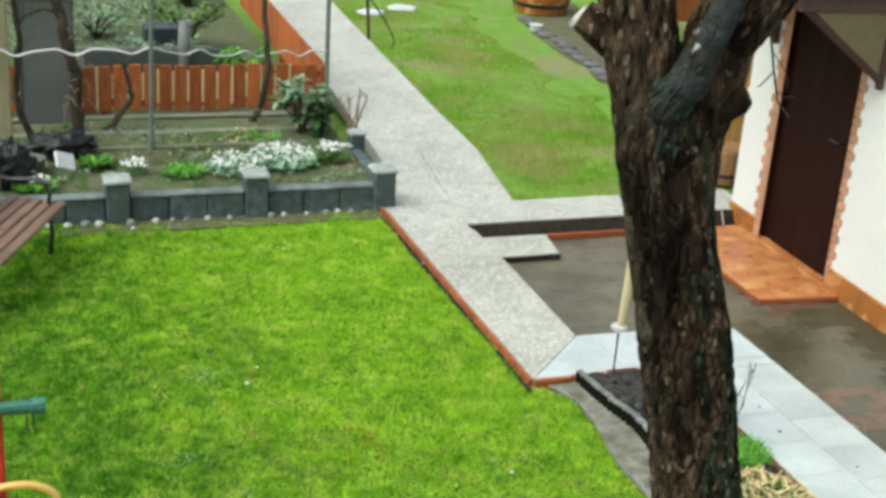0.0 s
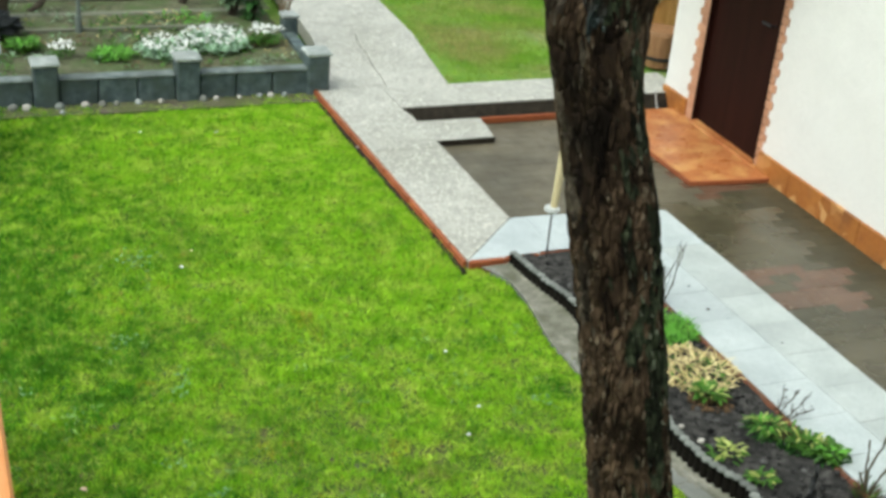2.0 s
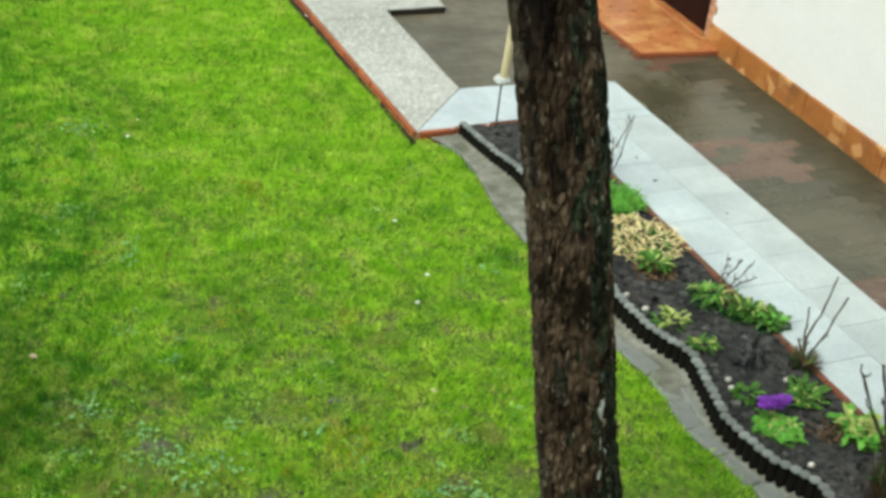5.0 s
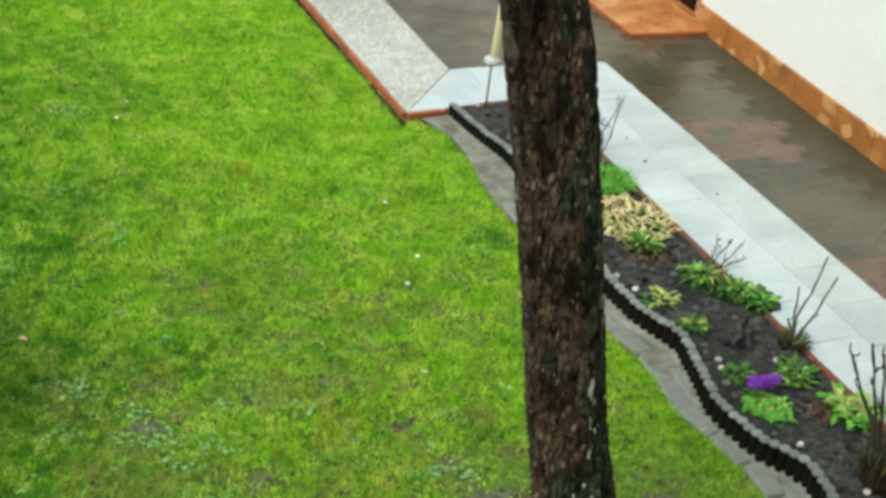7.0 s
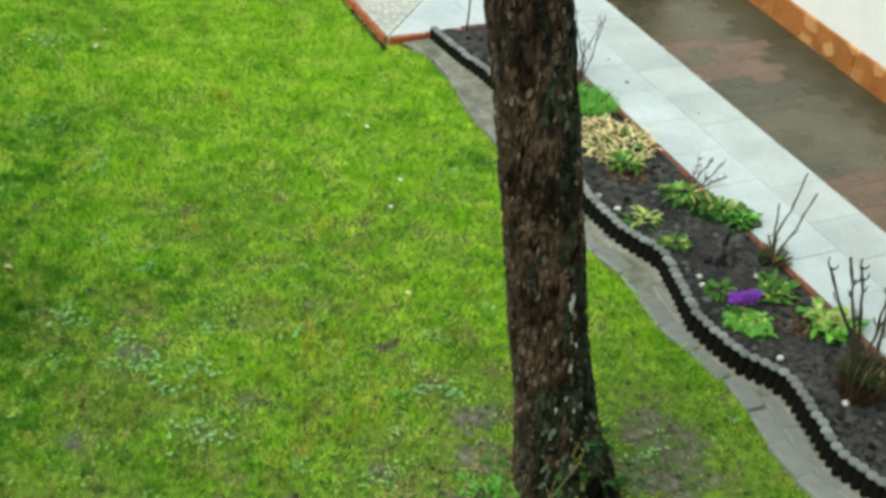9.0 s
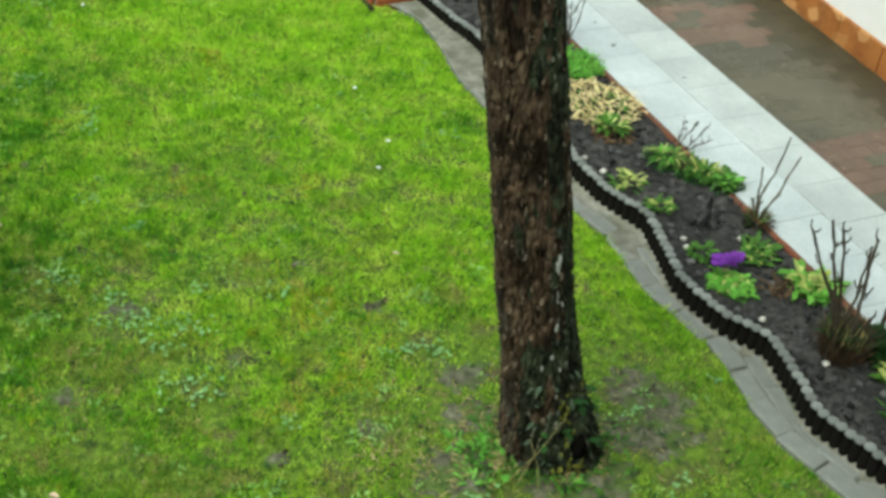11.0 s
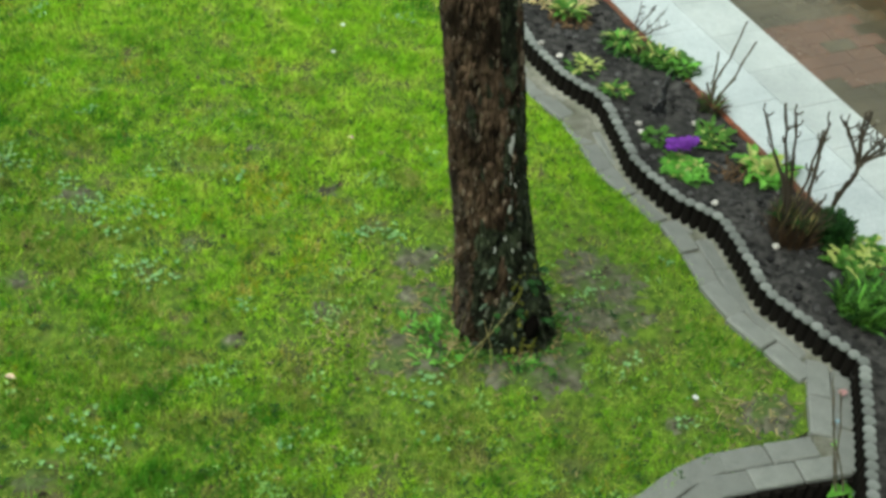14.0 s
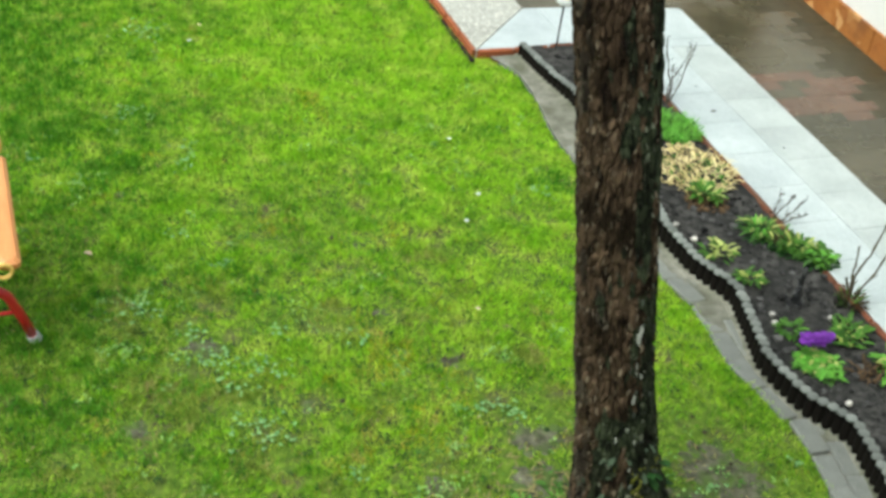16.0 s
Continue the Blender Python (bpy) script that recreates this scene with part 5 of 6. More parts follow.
part("rail", Shape().box((0, 0, 1.205), (0.42, 0.03, 0.03), 0.005), M_FRAME, screen)
tagged(part("wooden_post", Shape().box((1.01, 10.7, 0.9), (0.12, 0.12, 1.7), 0.012), mat("pale_post_wood", (0.22, 0.20, 0.12), (0.32, 0.30, 0.19), 5, 0.8, 0.3, 50, 0.2, stretch=(4, 4, 0.5))), "pale weathered wooden post beside the vine", "post")
tagged(part("plastic_sack", Shape().stone((1.44, 10.42, 0.28), (0.24, 0.15, 0.10), 4, 40, 24, 0.55), mat("black_plastic", (0.006, 0.008, 0.008), (0.018, 0.022, 0.021), 10, 0.4, 0.6, 25, 0.3), None, "", True), "crumpled black plastic sack lying in the planter", "sack")
tagged(part("plastic_sack", Shape().stone((1.02, 9.72, 0.34), (0.16, 0.14, 0.18), 11, 40, 24, 0.5), bpy.data.materials["black_plastic"], None, "", True), "upright crumpled black plastic sack behind the bench", "sack")
tagged(part("white_tray", Shape().box((0, 0, 0), (0.17, 0.15, 0.03), 0.008, pose(1.43, 9.9, 0.31, 48, 20, 25)), M_CAP), "small white plastic tray tilted among the plants", "tray")
tagged(part("grey_pot", Shape().tube([(1.18, 10.05, 0.17), (1.18, 10.05, 0.30)], [0.09, 0.12], 16), M_SHEET), "grey flower pot standing in the planter", "pot")

sh, sd = Shape(), Shape()
for k in range(260):
    x, y = random.uniform(0.6, 3.75), random.uniform(9.5, 11.3)
    if noise.noise(Vector((x * 1.3, y * 1.3, 2))) > -0.1:
        tuft(sh if k % 3 else sd, x, y, 0.175, random.randint(3, 7), 0.05, 0.06, 0.016, (0.3, 1.6), 0.4)
tagged(part("planter_weeds", sh, M_GREEN), "small green sprouts scattered over the planter soil", "weeds", "", "stuff")
tagged(part("planter_litter", sd, M_STRAW), "dry straw bits scattered over the planter soil", "litter", "", "stuff")

# beyond the fence
leafy_bush("garden_shrub", "loose green shrub in the vegetable garden", 3.0, 14.6, 0.06, 0.6, 0.6, 620, mat("olive_green_leaf", (0.10, 0.19, 0.05), (0.22, 0.34, 0.10), 15, 0.6, 0.1, 60, 0.2, rnd=0.35, translucent=0.25), (0.10, 0.04), 22)
leafy_bush("garden_shrub", "loose green shrub in the vegetable garden", 2.1, 15.2, 0.06, 0.5, 0.4, 300, M_SAGE, (0.10, 0.04), 16)
leafy_bush("garden_shrub", "fresh bright green leafy plants behind the fence", 3.35, 12.75, 0.06, 0.34, 0.46, 620, M_BRIGHT, (0.09, 0.04), 16)
leafy_bush("garden_shrub", "fresh green leafy plants behind the fence", 1.35, 13.3, 0.06, 0.3, 0.4, 240, M_GREEN, (0.10, 0.04), 12)
leafy_bush("garden_shrub", "low grey-green leafy plants beside the crate", 2.62, 13.72, 0.06, 0.42, 0.36, 320, M_SAGE, (0.10, 0.045), 14)
leafy_bush("garden_shrub", "loose green shrub in the vegetable garden", 3.4, 17.0, 0.06, 0.6, 0.5, 420, M_BRIGHT, (0.14, 0.06), 14)
frame_box = thing("cold_frame", "low grey-blue board cold frame in the vegetable garden", "cold frame")
part("front_panel", Shape().box((2.47, 12.9, 0.26), (1.36, 0.04, 0.42), 0.01), M_FRAME, frame_box)
for x in (1.81, 3.13):
    part("side_panel", Shape().box((x, 13.22, 0.2), (0.04, 0.6, 0.30), 0.01), M_FRAME, frame_box)
part("rear_panel", Shape().box((2.47, 13.54, 0.2), (1.36, 0.04, 0.30), 0.01), M_SHEET, frame_box)
tagged(part("crate", Shape().box((2.68, 14.0, 0.27), (0.36, 0.32, 0.42), 0.015), mat("dark_blue_plastic", (0.012, 0.018, 0.026), (0.03, 0.038, 0.05), 10, 0.4, 0.1, 60, 0.4)), "dark blue plastic crate standing in the garden", "crate")
tagged(part("rain_barrel", Shape().tube([(2.78, 12.9, 0.05), (2.78, 12.9, 0.4), (2.78, 12.9, 0.75)], [0.06, 0.07, 0.06], 18), M_SHEET, None, "", True), "pale grey plastic barrel behind the fence", "barrel")
sh = Shape()
for k in range(2600):
    x, y = random.uniform(-3, 3.8), random.uniform(12.2, 19.5)
    if noise.noise(Vector((x * 0.7, y * 0.7, 4))) > -0.08:
        tuft(sh, x, y, 0.06, 5, 0.1, 0.10, 0.03, (0.4, 1.8), 0.4)
tagged(part("vegetable_rows", sh, M_SAGE), "patchy green weeds over the vegetable garden soil", "weeds", "", "stuff")

# far lawn, stepping stones, tub and shed
sh = Shape()
for j in range(61):
    y = 9.26 + 16 * j / 60
    a = between(y, [(9.2, 4.94), (10.6, 5.10), (12.8, 5.20), (14.3, 5.27), (17.5, 5.45), (26, 5.9)])
    for i in range(41):
        x = a + (8.3 - a) * i / 40
        sh.v.append((x, y, 0.02 * noise.noise(Vector((x, y, 0))) + 0.008))
sh.f = [(j * 41 + i, j * 41 + i + 1, j * 41 + 42 + i, j * 41 + 41 + i) for j in range(60) for i in range(40)]
structure("far_lawn", sh, M_FARGRASS, "worn lawn beyond the cross path with bare patches", "lawn", True)
for x, y in ((5.84, 16.85), (6.36, 17.11)):
    tagged(part("stepping_stone", Shape().stone((x, y, 0.02), (0.21, 0.24, 0.03), x, 14, 6), M_CAP, None, "", True), "pale flat stepping stone set in the far lawn", "stone", "stepping stones")
structure("gravel_bed", flat([(7.5, 13.0), (8.9, 12.8), (9.2, 19.0), (8.3, 17.4), (7.7, 15.6)], -0.1, 0.018), M_EARTH, "grey-brown bare bed beyond the lawn", "soil")
for k in range(11):
    tagged(part("border_stone", Shape().stone((7.62 + 0.03 * k + random.uniform(-0.05, 0.05), 13.1 + k * 0.32, 0.035), (0.11, 0.15, 0.035), k + 9, 10, 6), M_COBBLE, None, "", True), "grey rounded border stone at the lawn's edge", "stone", "border stones")
tub = thing("wooden_tub", "orange wooden barrel tub beside the stone border", "planter", pose(8.35, 16.9, 0.03))
part("barrel", Shape().tube([(0, 0, 0), (0, 0, 0.25), (0, 0, 0.5)], [0.36, 0.43, 0.40], 24), M_PLINTH, tub)
part("hoop", Shape().tube([(0, 0, 0.10), (0, 0, 0.15)], [0.40, 0.415], 24), M_IRON, tub)
tagged(part("white_pail", Shape().tube([(7.75, 15.6, 0.03), (7.75, 15.6, 0.12)], [0.07, 0.09], 14), M_CAP), "small white pail lying by the border stones", "pail")
shed = thing("garden_shed", "orange-stained wooden garden shed beyond the house", "shed", pose(9.9, 16.3, 0))
for k in range(12):
    part("board", Shape().box((0.35 + k * 0.145, 0, 1.0), (0.14, 0.03, 2.0), 0.006), M_ORANGEWOOD, shed)
part("corner_post", Shape().box((0.22, -0.02, 1.0), (0.12, 0.12, 2.1), 0.01), M_ORANGEWOOD, shed)
tagged(part("tarpaulin", Shape().stone((9.75, 16.1, 0.5), (0.22, 0.22, 0.5), 7, 16, 12), mat("dark_blue_tarp", (0.012, 0.022, 0.06), (0.03, 0.045, 0.10), 8, 0.4, 0.4, 30, 0.4), None, "", True), "dark blue tarpaulin bundle leaning by the shed", "tarpaulin")
gate = thing("garden_gate", "light orange wooden board gate at the house corner", "gate", pose(6.95, 9.72, 0.04))
M_GATE = mat("light_orange_wood", (0.52, 0.27, 0.075), (0.64, 0.37, 0.13), 6, 0.5, 0.2, 60, 0.35, stretch=(4, 4, 0.5), rnd=0.08)
for k in range(9):
    part("board", Shape().box((0.07 + k * 0.142, 0, 0.62), (0.138, 0.025, 1.24), 0.005), M_GATE, gate)
for z in (0.2, 1.05):
    part("rail", Shape().box((0.64, 0.03, z), (1.28, 0.03, 0.09), 0.005), M_GATE, gate)

part("brace", Shape().tube([(0.10, -0.03, 0.50), (0.55, -0.03, 1.0)], 0.025, 4), M_PALESTRIP, gate, "pale unpainted brace")
pot = thing("plant_tub", "brown wooden plant tub before the gate", "planter", pose(7.05, 9.50, 0.04))
part("body", Shape().tube([(0, 0, 0), (0, 0, 0.14), (0, 0, 0.30), (0, 0, 0.33)], [0.14, 0.16, 0.175, 0.165], 18), mat("brown_tub_wood", (0.20, 0.10, 0.045), (0.33, 0.18, 0.085), 9, 0.6, 0.3, 60, 0.3, stretch=(5, 5, 0.6)), pot)
part("hoop", Shape().tube([(0, 0, 0.07), (0, 0, 0.10)], [0.157, 0.160], 18), M_IRON, pot)
rod = tagged(part("thin_rod", Shape().tube([(6.562, 8.628, -0.03), (6.548, 8.652, 0.06), (6.536, 8.66, 0.13)], 0.006, 6), M_CAP), "thin pale rod leaning on the path step", "rod")

# ---- bench ----
BENCH = pose(1.37, 8.79, 0, 0, 0, -23)
bench = thing("garden_bench", "brown slatted garden bench with black iron ends", "bench", BENCH)
for k in range(5):
    part("seat_slat", Shape().box((-0.035 - k * 0.085, -0.70, 0.36 + 0.004 * k), (0.076, 1.42, 0.028), 0.007), M_BENCHWOOD, bench)
for k in range(4):
    part("back_slat", Shape().box((-0.47 - k * 0.025, -0.70, 0.46 + k * 0.095), (0.026, 1.42, 0.078), 0.007), M_BENCHWOOD, bench)
for y in (-0.07, -1.33):
    side = part("iron_end", Shape().tube([(-0.10, y, 0.0), (-0.08, y, 0.18), (-0.10, y, 0.34), (-0.085, y, 0.46), (-0.12, y, 0.53)], [0.018, 0.014, 0.014, 0.014, 0.016], 8), M_IRON, bench, "black cast-iron end frame")
    part("armrest", Shape().tube([(-0.07, y, 0.52), (-0.2, y, 0.545), (-0.36, y, 0.53), (-0.5, y, 0.55)], 0.016, 8), M_IRON, side)
    part("rear_leg", Shape().tube([(-0.46, y, 0.0), (-0.42, y, 0.2), (-0.46, y, 0.4), (-0.56, y, 0.82)], [0.018, 0.015, 0.015, 0.012], 8), M_IRON, side)
    part("rail", Shape().tube([(-0.03, y, 0.335), (-0.44, y, 0.345)], 0.014, 8), M_IRON, side)

# ---- play swing ----
M_RED = mat("red_painted_steel", (0.52, 0.018, 0.022), (0.62, 0.03, 0.035), 6, 0.3, 0.03, 80, 0.5)
M_SLAT = mat("orange_play_slat", (0.60, 0.24, 0.075), (0.70, 0.32, 0.12), 5, 0.45, 0.1, 60, 0.4, stretch=(5, 0.6, 5), rnd=0.08)
M_YELLOW = mat("yellow_plastic", (0.70, 0.44, 0.10), (0.80, 0.54, 0.16), 8, 0.4, 0.03, 80, 0.4)
M_GREENTUBE = mat("green_plastic", (0.012, 0.10, 0.065), (0.035, 0.17, 0.12), 14, 0.4, 0.2, 60, 0.5)
swing = thing("play_swing", "children's play swing with orange slats and red tube frame", "play swing")
for k in range(5):
    part("slat", Shape().box((1.068 - k * 0.105, 4.27, 0.5), (0.085, 0.76, 0.05), 0.016), M_SLAT, swing)
for y in (4.0, 4.55):
    part("cross_bar", Shape().tube([(0.55, y, 0.462), (1.10, y, 0.462)], 0.012, 8), M_RED, swing)
for y, z in ((4.74, 0.52),):
    part("handle_ring", Shape().tube([(0.925 + 0.165 * math.cos(a), y, z - 0.008 + 0.10 * math.sin(a)) for a in np.linspace(0, 2 * math.pi, 25)], 0.016, 9), M_YELLOW, swing, "yellow ring handle")
part("end_ring", Shape().tube([(1.045 + 0.030 * math.cos(a), 3.878, 0.492 + 0.030 * math.sin(a)) for a in np.linspace(0, 2 * math.pi, 21)], 0.009, 8), M_YELLOW, swing, "yellow tube end")
leg = part("leg", Shape().tube([(1.14, 4.06, 0.02), (1.10, 4.05, 0.14), (1.055, 4.04, 0.25), (1.0, 4.03, 0.305), (0.9, 4.02, 0.325), (0.5, 4.0, 0.33)], 0.021, 10), M_RED, swing, "bent red steel leg", True)
part("foot_cap", Shape().tube([(1.152, 4.065, -0.005), (1.138, 4.058, 0.03)], 0.026, 10), M_CAP, leg, "white foot cap")
part("brace", Shape().tube([(1.09, 4.05, 0.16), (0.5, 4.02, 0.16)], 0.009, 8), M_RED, leg)
part("upright", Shape().tube([(0.872, 4.80, 0.0), (0.872, 4.80, 1.16)], 0.022, 10), M_RED, swing)
arm = part("arm_tube", Shape().tube([(0.2, 4.76, 0.955), (1.0, 4.76, 0.955), (1.005, 4.76, 0.955), (1.06, 4.76, 0.955)], [0.028, 0.028, 0.036, 0.036], 12), M_GREENTUBE, swing, "green plastic tube arm")
for x in (0.985, 1.01):
    part("hook", Shape().tube([(x, 4.76, 0.93), (x, 4.755, 0.86), (x + 0.012, 4.75, 0.84)], 0.004, 6), M_IRON, arm)

# ---- tree details ----
DEEP = Vector((0.616, 0.7875, 0))
STREAKS = [(0.098, 0.905, 0.062), (0.094, 0.79, 0.035), (0.108, 0.758, 0.012), (0.087, 0.669, 0.02), (0.066, 0.553, 0.012), (0.025, 0.497, 0.016), (0.087, 0.494, 0.012), (0.076, 0.382, 0.012), (0.060, 0.217, 0.014), (-0.102, 0.236, 0.015), (-0.119, 0.106, 0.013)]
moss = Shape()
for k in range(90):
    z = random.uniform(0.05, 1.15) ** 1.5
    w = random.uniform(-0.8, 0.35)
    p = trunk_at(z)
    d = Vector((math.cos(w - 0.9), math.sin(w - 0.9), 0))
    q = p + d * (between(z, WIDTH) * 1.0 + (max(0, 0.4 - z) * 0.08))
    s = random.uniform(0.003, 0.009)
    moss.stone(q, (s, s, s * 1.8), k, 6, 4)
part("lichen", moss, mat("grey_green_lichen", (0.030, 0.036, 0.027), (0.085, 0.098, 0.08), 30, 0.9, 0.4, 90, 0.1, rnd=0.4), tree, "grey-green lichen flecks on the bark")["kind"] = "stuff"
for k, (side, z, h) in enumerate(STREAKS):
    q = trunk_at(z) + SIDE * side - DEEP * 0.955 * math.sqrt(max(0.0, between(z, WIDTH) ** 2 - side**2))
    part("lichen_streak", Shape().stone(q, (0.010 if h > 0.025 else 0.006, 0.008, h), k, 8, 8, 0.4), M_LICHEN, tree, "pale lichen streak")
ivy = Shape()
for k in range(14):
    w = random.uniform(-2.6, 0.2)
    z = 0.02 + 0.34 * random.random() ** 1.8
    p = trunk_at(z)
    d = Vector((math.cos(w - 0.3), math.sin(w - 0.3), 0))
    q = p + d * (between(z, WIDTH) * (1.02 + max(0, 0.4 - z) * 0.9))
    ivy.leaf(q, d + Vector((random.uniform(-0.5, 0.5), random.uniform(-0.5, 0.5), random.uniform(-0.2, 0.9))), random.uniform(0.03, 0.06), random.uniform(0.025, 0.04), 0.3, 0.2)
part("foot_leaves", ivy, M_DARKGREEN, tree, "small dark ivy leaves round the foot")["kind"] = "stuff"
M_YMOSS = mat("yellow_green_moss", (0.07, 0.085, 0.012), (0.20, 0.20, 0.04), 40, 0.95, 0.8, 90, 0.05, rnd=0.4)
moss = Shape()
for k in range(260):
    z = 0.02 + 0.36 * random.random() ** 1.6
    w = random.gauss(0.15, 0.5)
    d = SIDE * math.cos(w) - Vector((0.616, 0.7875, 0)) * math.sin(w)
    q = trunk_at(z) + d * between(z, WIDTH) * (1.0 + max(0, 0.32 - z) * 0.85)
    s = random.uniform(0.004, 0.011)
    moss.stone(q, (s, s, s * 1.4), k, 6, 4)
part("moss", moss, M_YMOSS, tree, "yellow-green moss on the root flare")["kind"] = "stuff"
pale = Shape()
for k in range(26):
    z = random.uniform(0.06, 0.52)
    w = random.uniform(0.35, 2.3)
    d = SIDE * math.cos(w) - Vector((0.616, 0.7875, 0)) * math.sin(w)
    q = trunk_at(z) + d * between(z, WIDTH) * (1.04 + max(0, 0.32 - z) * 0.5)
    pale.leaf(q, d * 0.4 + Vector((random.uniform(-0.6, 0.6), random.uniform(-0.6, 0.6), random.uniform(-0.6, 0.8))), random.uniform(0.02, 0.045), random.uniform(0.012, 0.028), 0.3, 0.2)
part("clinging_leaves", pale, mat("dull_ivy_leaf", (0.016, 0.030, 0.016), (0.065, 0.095, 0.055), 40, 0.7, 0.1, 60, 0.2, rnd=0.5), tree, "dull grey-green ivy leaves clinging to the bark")["kind"] = "stuff"
# solid lump; the darkness inside the hollow is only its black colour
hollow = Vector((3.08, 2.62, 0.165)) + SIDE * 0.130 - Vector((0.616, 0.7875, 0)) * 0.120
part("hollow", Shape().stone(hollow, (0.026, 0.026, 0.055), 5, 12, 10, 0.3), mat("hollow_black", (0.002, 0.002, 0.0015), (0.006, 0.005, 0.004), 30, 0.95, 0, 60, 0.02), tree, "small black lump painting a dark hollow between the roots", True)
twigs = Shape()


def tw(rows, r):
    twigs.tube([Vector((3.08, 2.62, z)) + SIDE * s + DEEP * d for s, z, d in rows], [r * (1 - 0.6 * k / len(rows)) for k in range(len(rows))], 6)


tw([(-0.25, 3.1, 0.05), (-0.29, 2.90, 0.03), (-0.262, 2.80, 0.0), (-0.24, 2.72, 0.0), (-0.205, 2.685, 0.0)], 0.0042)
tw([(-0.262, 2.80, 0.0), (-0.285, 2.765, 0.0), (-0.30, 2.75, 0.0)], 0.0022)
tw([(-0.275, 2.85, 0.01), (-0.245, 2.82, 0.0), (-0.225, 2.79, 0.0), (-0.222, 2.76, 0.0)], 0.0022)
tw([(-0.25, 2.75, 0.0), (-0.225, 2.735, 0.0), (-0.20, 2.74, 0.0)], 0.0018)
tw([(-0.9, 3.7, 0.1), (-1.2, 3.5, 0.1), (-1.40, 3.1, 0.05), (-1.418, 2.85, 0.0), (-1.409, 2.73, 0.0)], 0.008)
tw([(-1.418, 2.86, 0.0), (-1.36, 2.79, 0.0), (-1.33, 2.74, 0.0), (-1.335, 2.71, 0.0)], 0.003)
tagged(part("twigs", twigs, M_DARKTWIG, tree), kind="stuff")

# ---- lawn growth ----
BARE = [(1.81, 3.90, 0.15, 0.8), (2.11, 2.90, 0.10, 0.7), (2.79, 3.61, 0.08, 0.7), (2.96, 3.09, 0.22, 0.75), (2.70, 2.62, 0.20, 0.95), (3.61, 2.74, 0.27, 0.90), (3.56, 2.52, 0.24, 0.85), (3.18, 2.38, 0.27, 0.92), (2.59, 3.98, 0.08, 0.6), (3.86, 1.88, 0.20, 0.8), (3.49, 1.97, 0.14, 0.5), (2.14, 3.46, 0.10, 0.65), (1.30, 2.51, 0.13, 0.7), (1.46, 3.46, 0.11, 0.7), (1.63, 5.08, 0.08, 0.6), (2.65, 4.49, 0.09, 0.5), (3.08, 2.62, 0.24, 0.95), (2.86, 2.86, 0.22, 0.78), (3.42, 2.60, 0.2, 0.85), (2.50, 2.92, 0.2, 0.45), (3.0, 2.40, 0.16, 0.8)]
# places of deep green tufts, yellow moss and clover: x, y and reach
DEEP_SPOTS = [(1.39, 3.24, 0.08), (1.76, 2.79, 0.14), (1.79, 2.32, 0.15), (2.11, 2.49, 0.10), (2.88, 2.27, 0.14), (2.39, 2.34, 0.11), (2.16, 4.15, 0.07), (3.81, 2.31, 0.13), (1.52, 2.37, 0.10), (3.78, 4.82, 0.11), (3.60, 5.40, 0.12), (3.11, 3.45, 0.10), (1.37, 5.69, 0.16), (2.10, 4.22, 0.12), (1.62, 5.37, 0.16), (1.82, 5.76, 0.14), (3.05, 7.55, 0.18), (2.3, 7.6, 0.12)]
MOSS_SPOTS = [(2.52, 3.16, 0.15), (1.73, 2.58, 0.06), (1.38, 2.76, 0.08), (2.55, 3.66, 0.10), (3.12, 1.88, 0.09), (2.79, 4.61, 0.12), (1.74, 4.38, 0.16), (2.79, 3.51, 0.11), (2.61, 2.86, 0.12), (3.91, 2.41, 0.07), (2.78, 5.81, 0.16), (2.24, 4.66, 0.11), (1.42, 3.51, 0.09)]
CLOVER = [(1.95, 3.35, 0.10), (2.66, 2.44, 0.09), (1.52, 2.59, 0.10), (3.96, 2.72, 0.05), (3.53, 2.66, 0.05), (3.50, 2.29, 0.06), (1.60, 4.17, 0.07), (1.78, 3.96, 0.07), (1.82, 4.71, 0.04), (1.98, 4.44, 0.04), (2.43, 3.82, 0.05), (2.81, 3.31, 0.06), (2.60, 2.23, 0.05), (3.52, 1.97, 0.05), (2.10, 2.36, 0.04), (1.83, 3.80, 0.09), (1.88, 3.60, 0.05), (1.75, 5.81, 0.07), (2.01, 5.44, 0.06), (3.70, 4.76, 0.05), (1.98, 6.70, 0.10), (1.98, 5.28, 0.06), (2.12, 3.93, 0.05), (2.91, 3.26, 0.06), (1.27, 5.43, 0.04), (2.04, 3.71, 0.08), (2.20, 3.05, 0.05), (3.30, 3.05, 0.05)]


def bareness(x, y):
    b = np.zeros_like(x)
    for bx, by, r, s in BARE:
        b = np.maximum(b, s * np.exp(-(((x - bx) ** 2 + (y - by) ** 2) / r**2)))
    return b


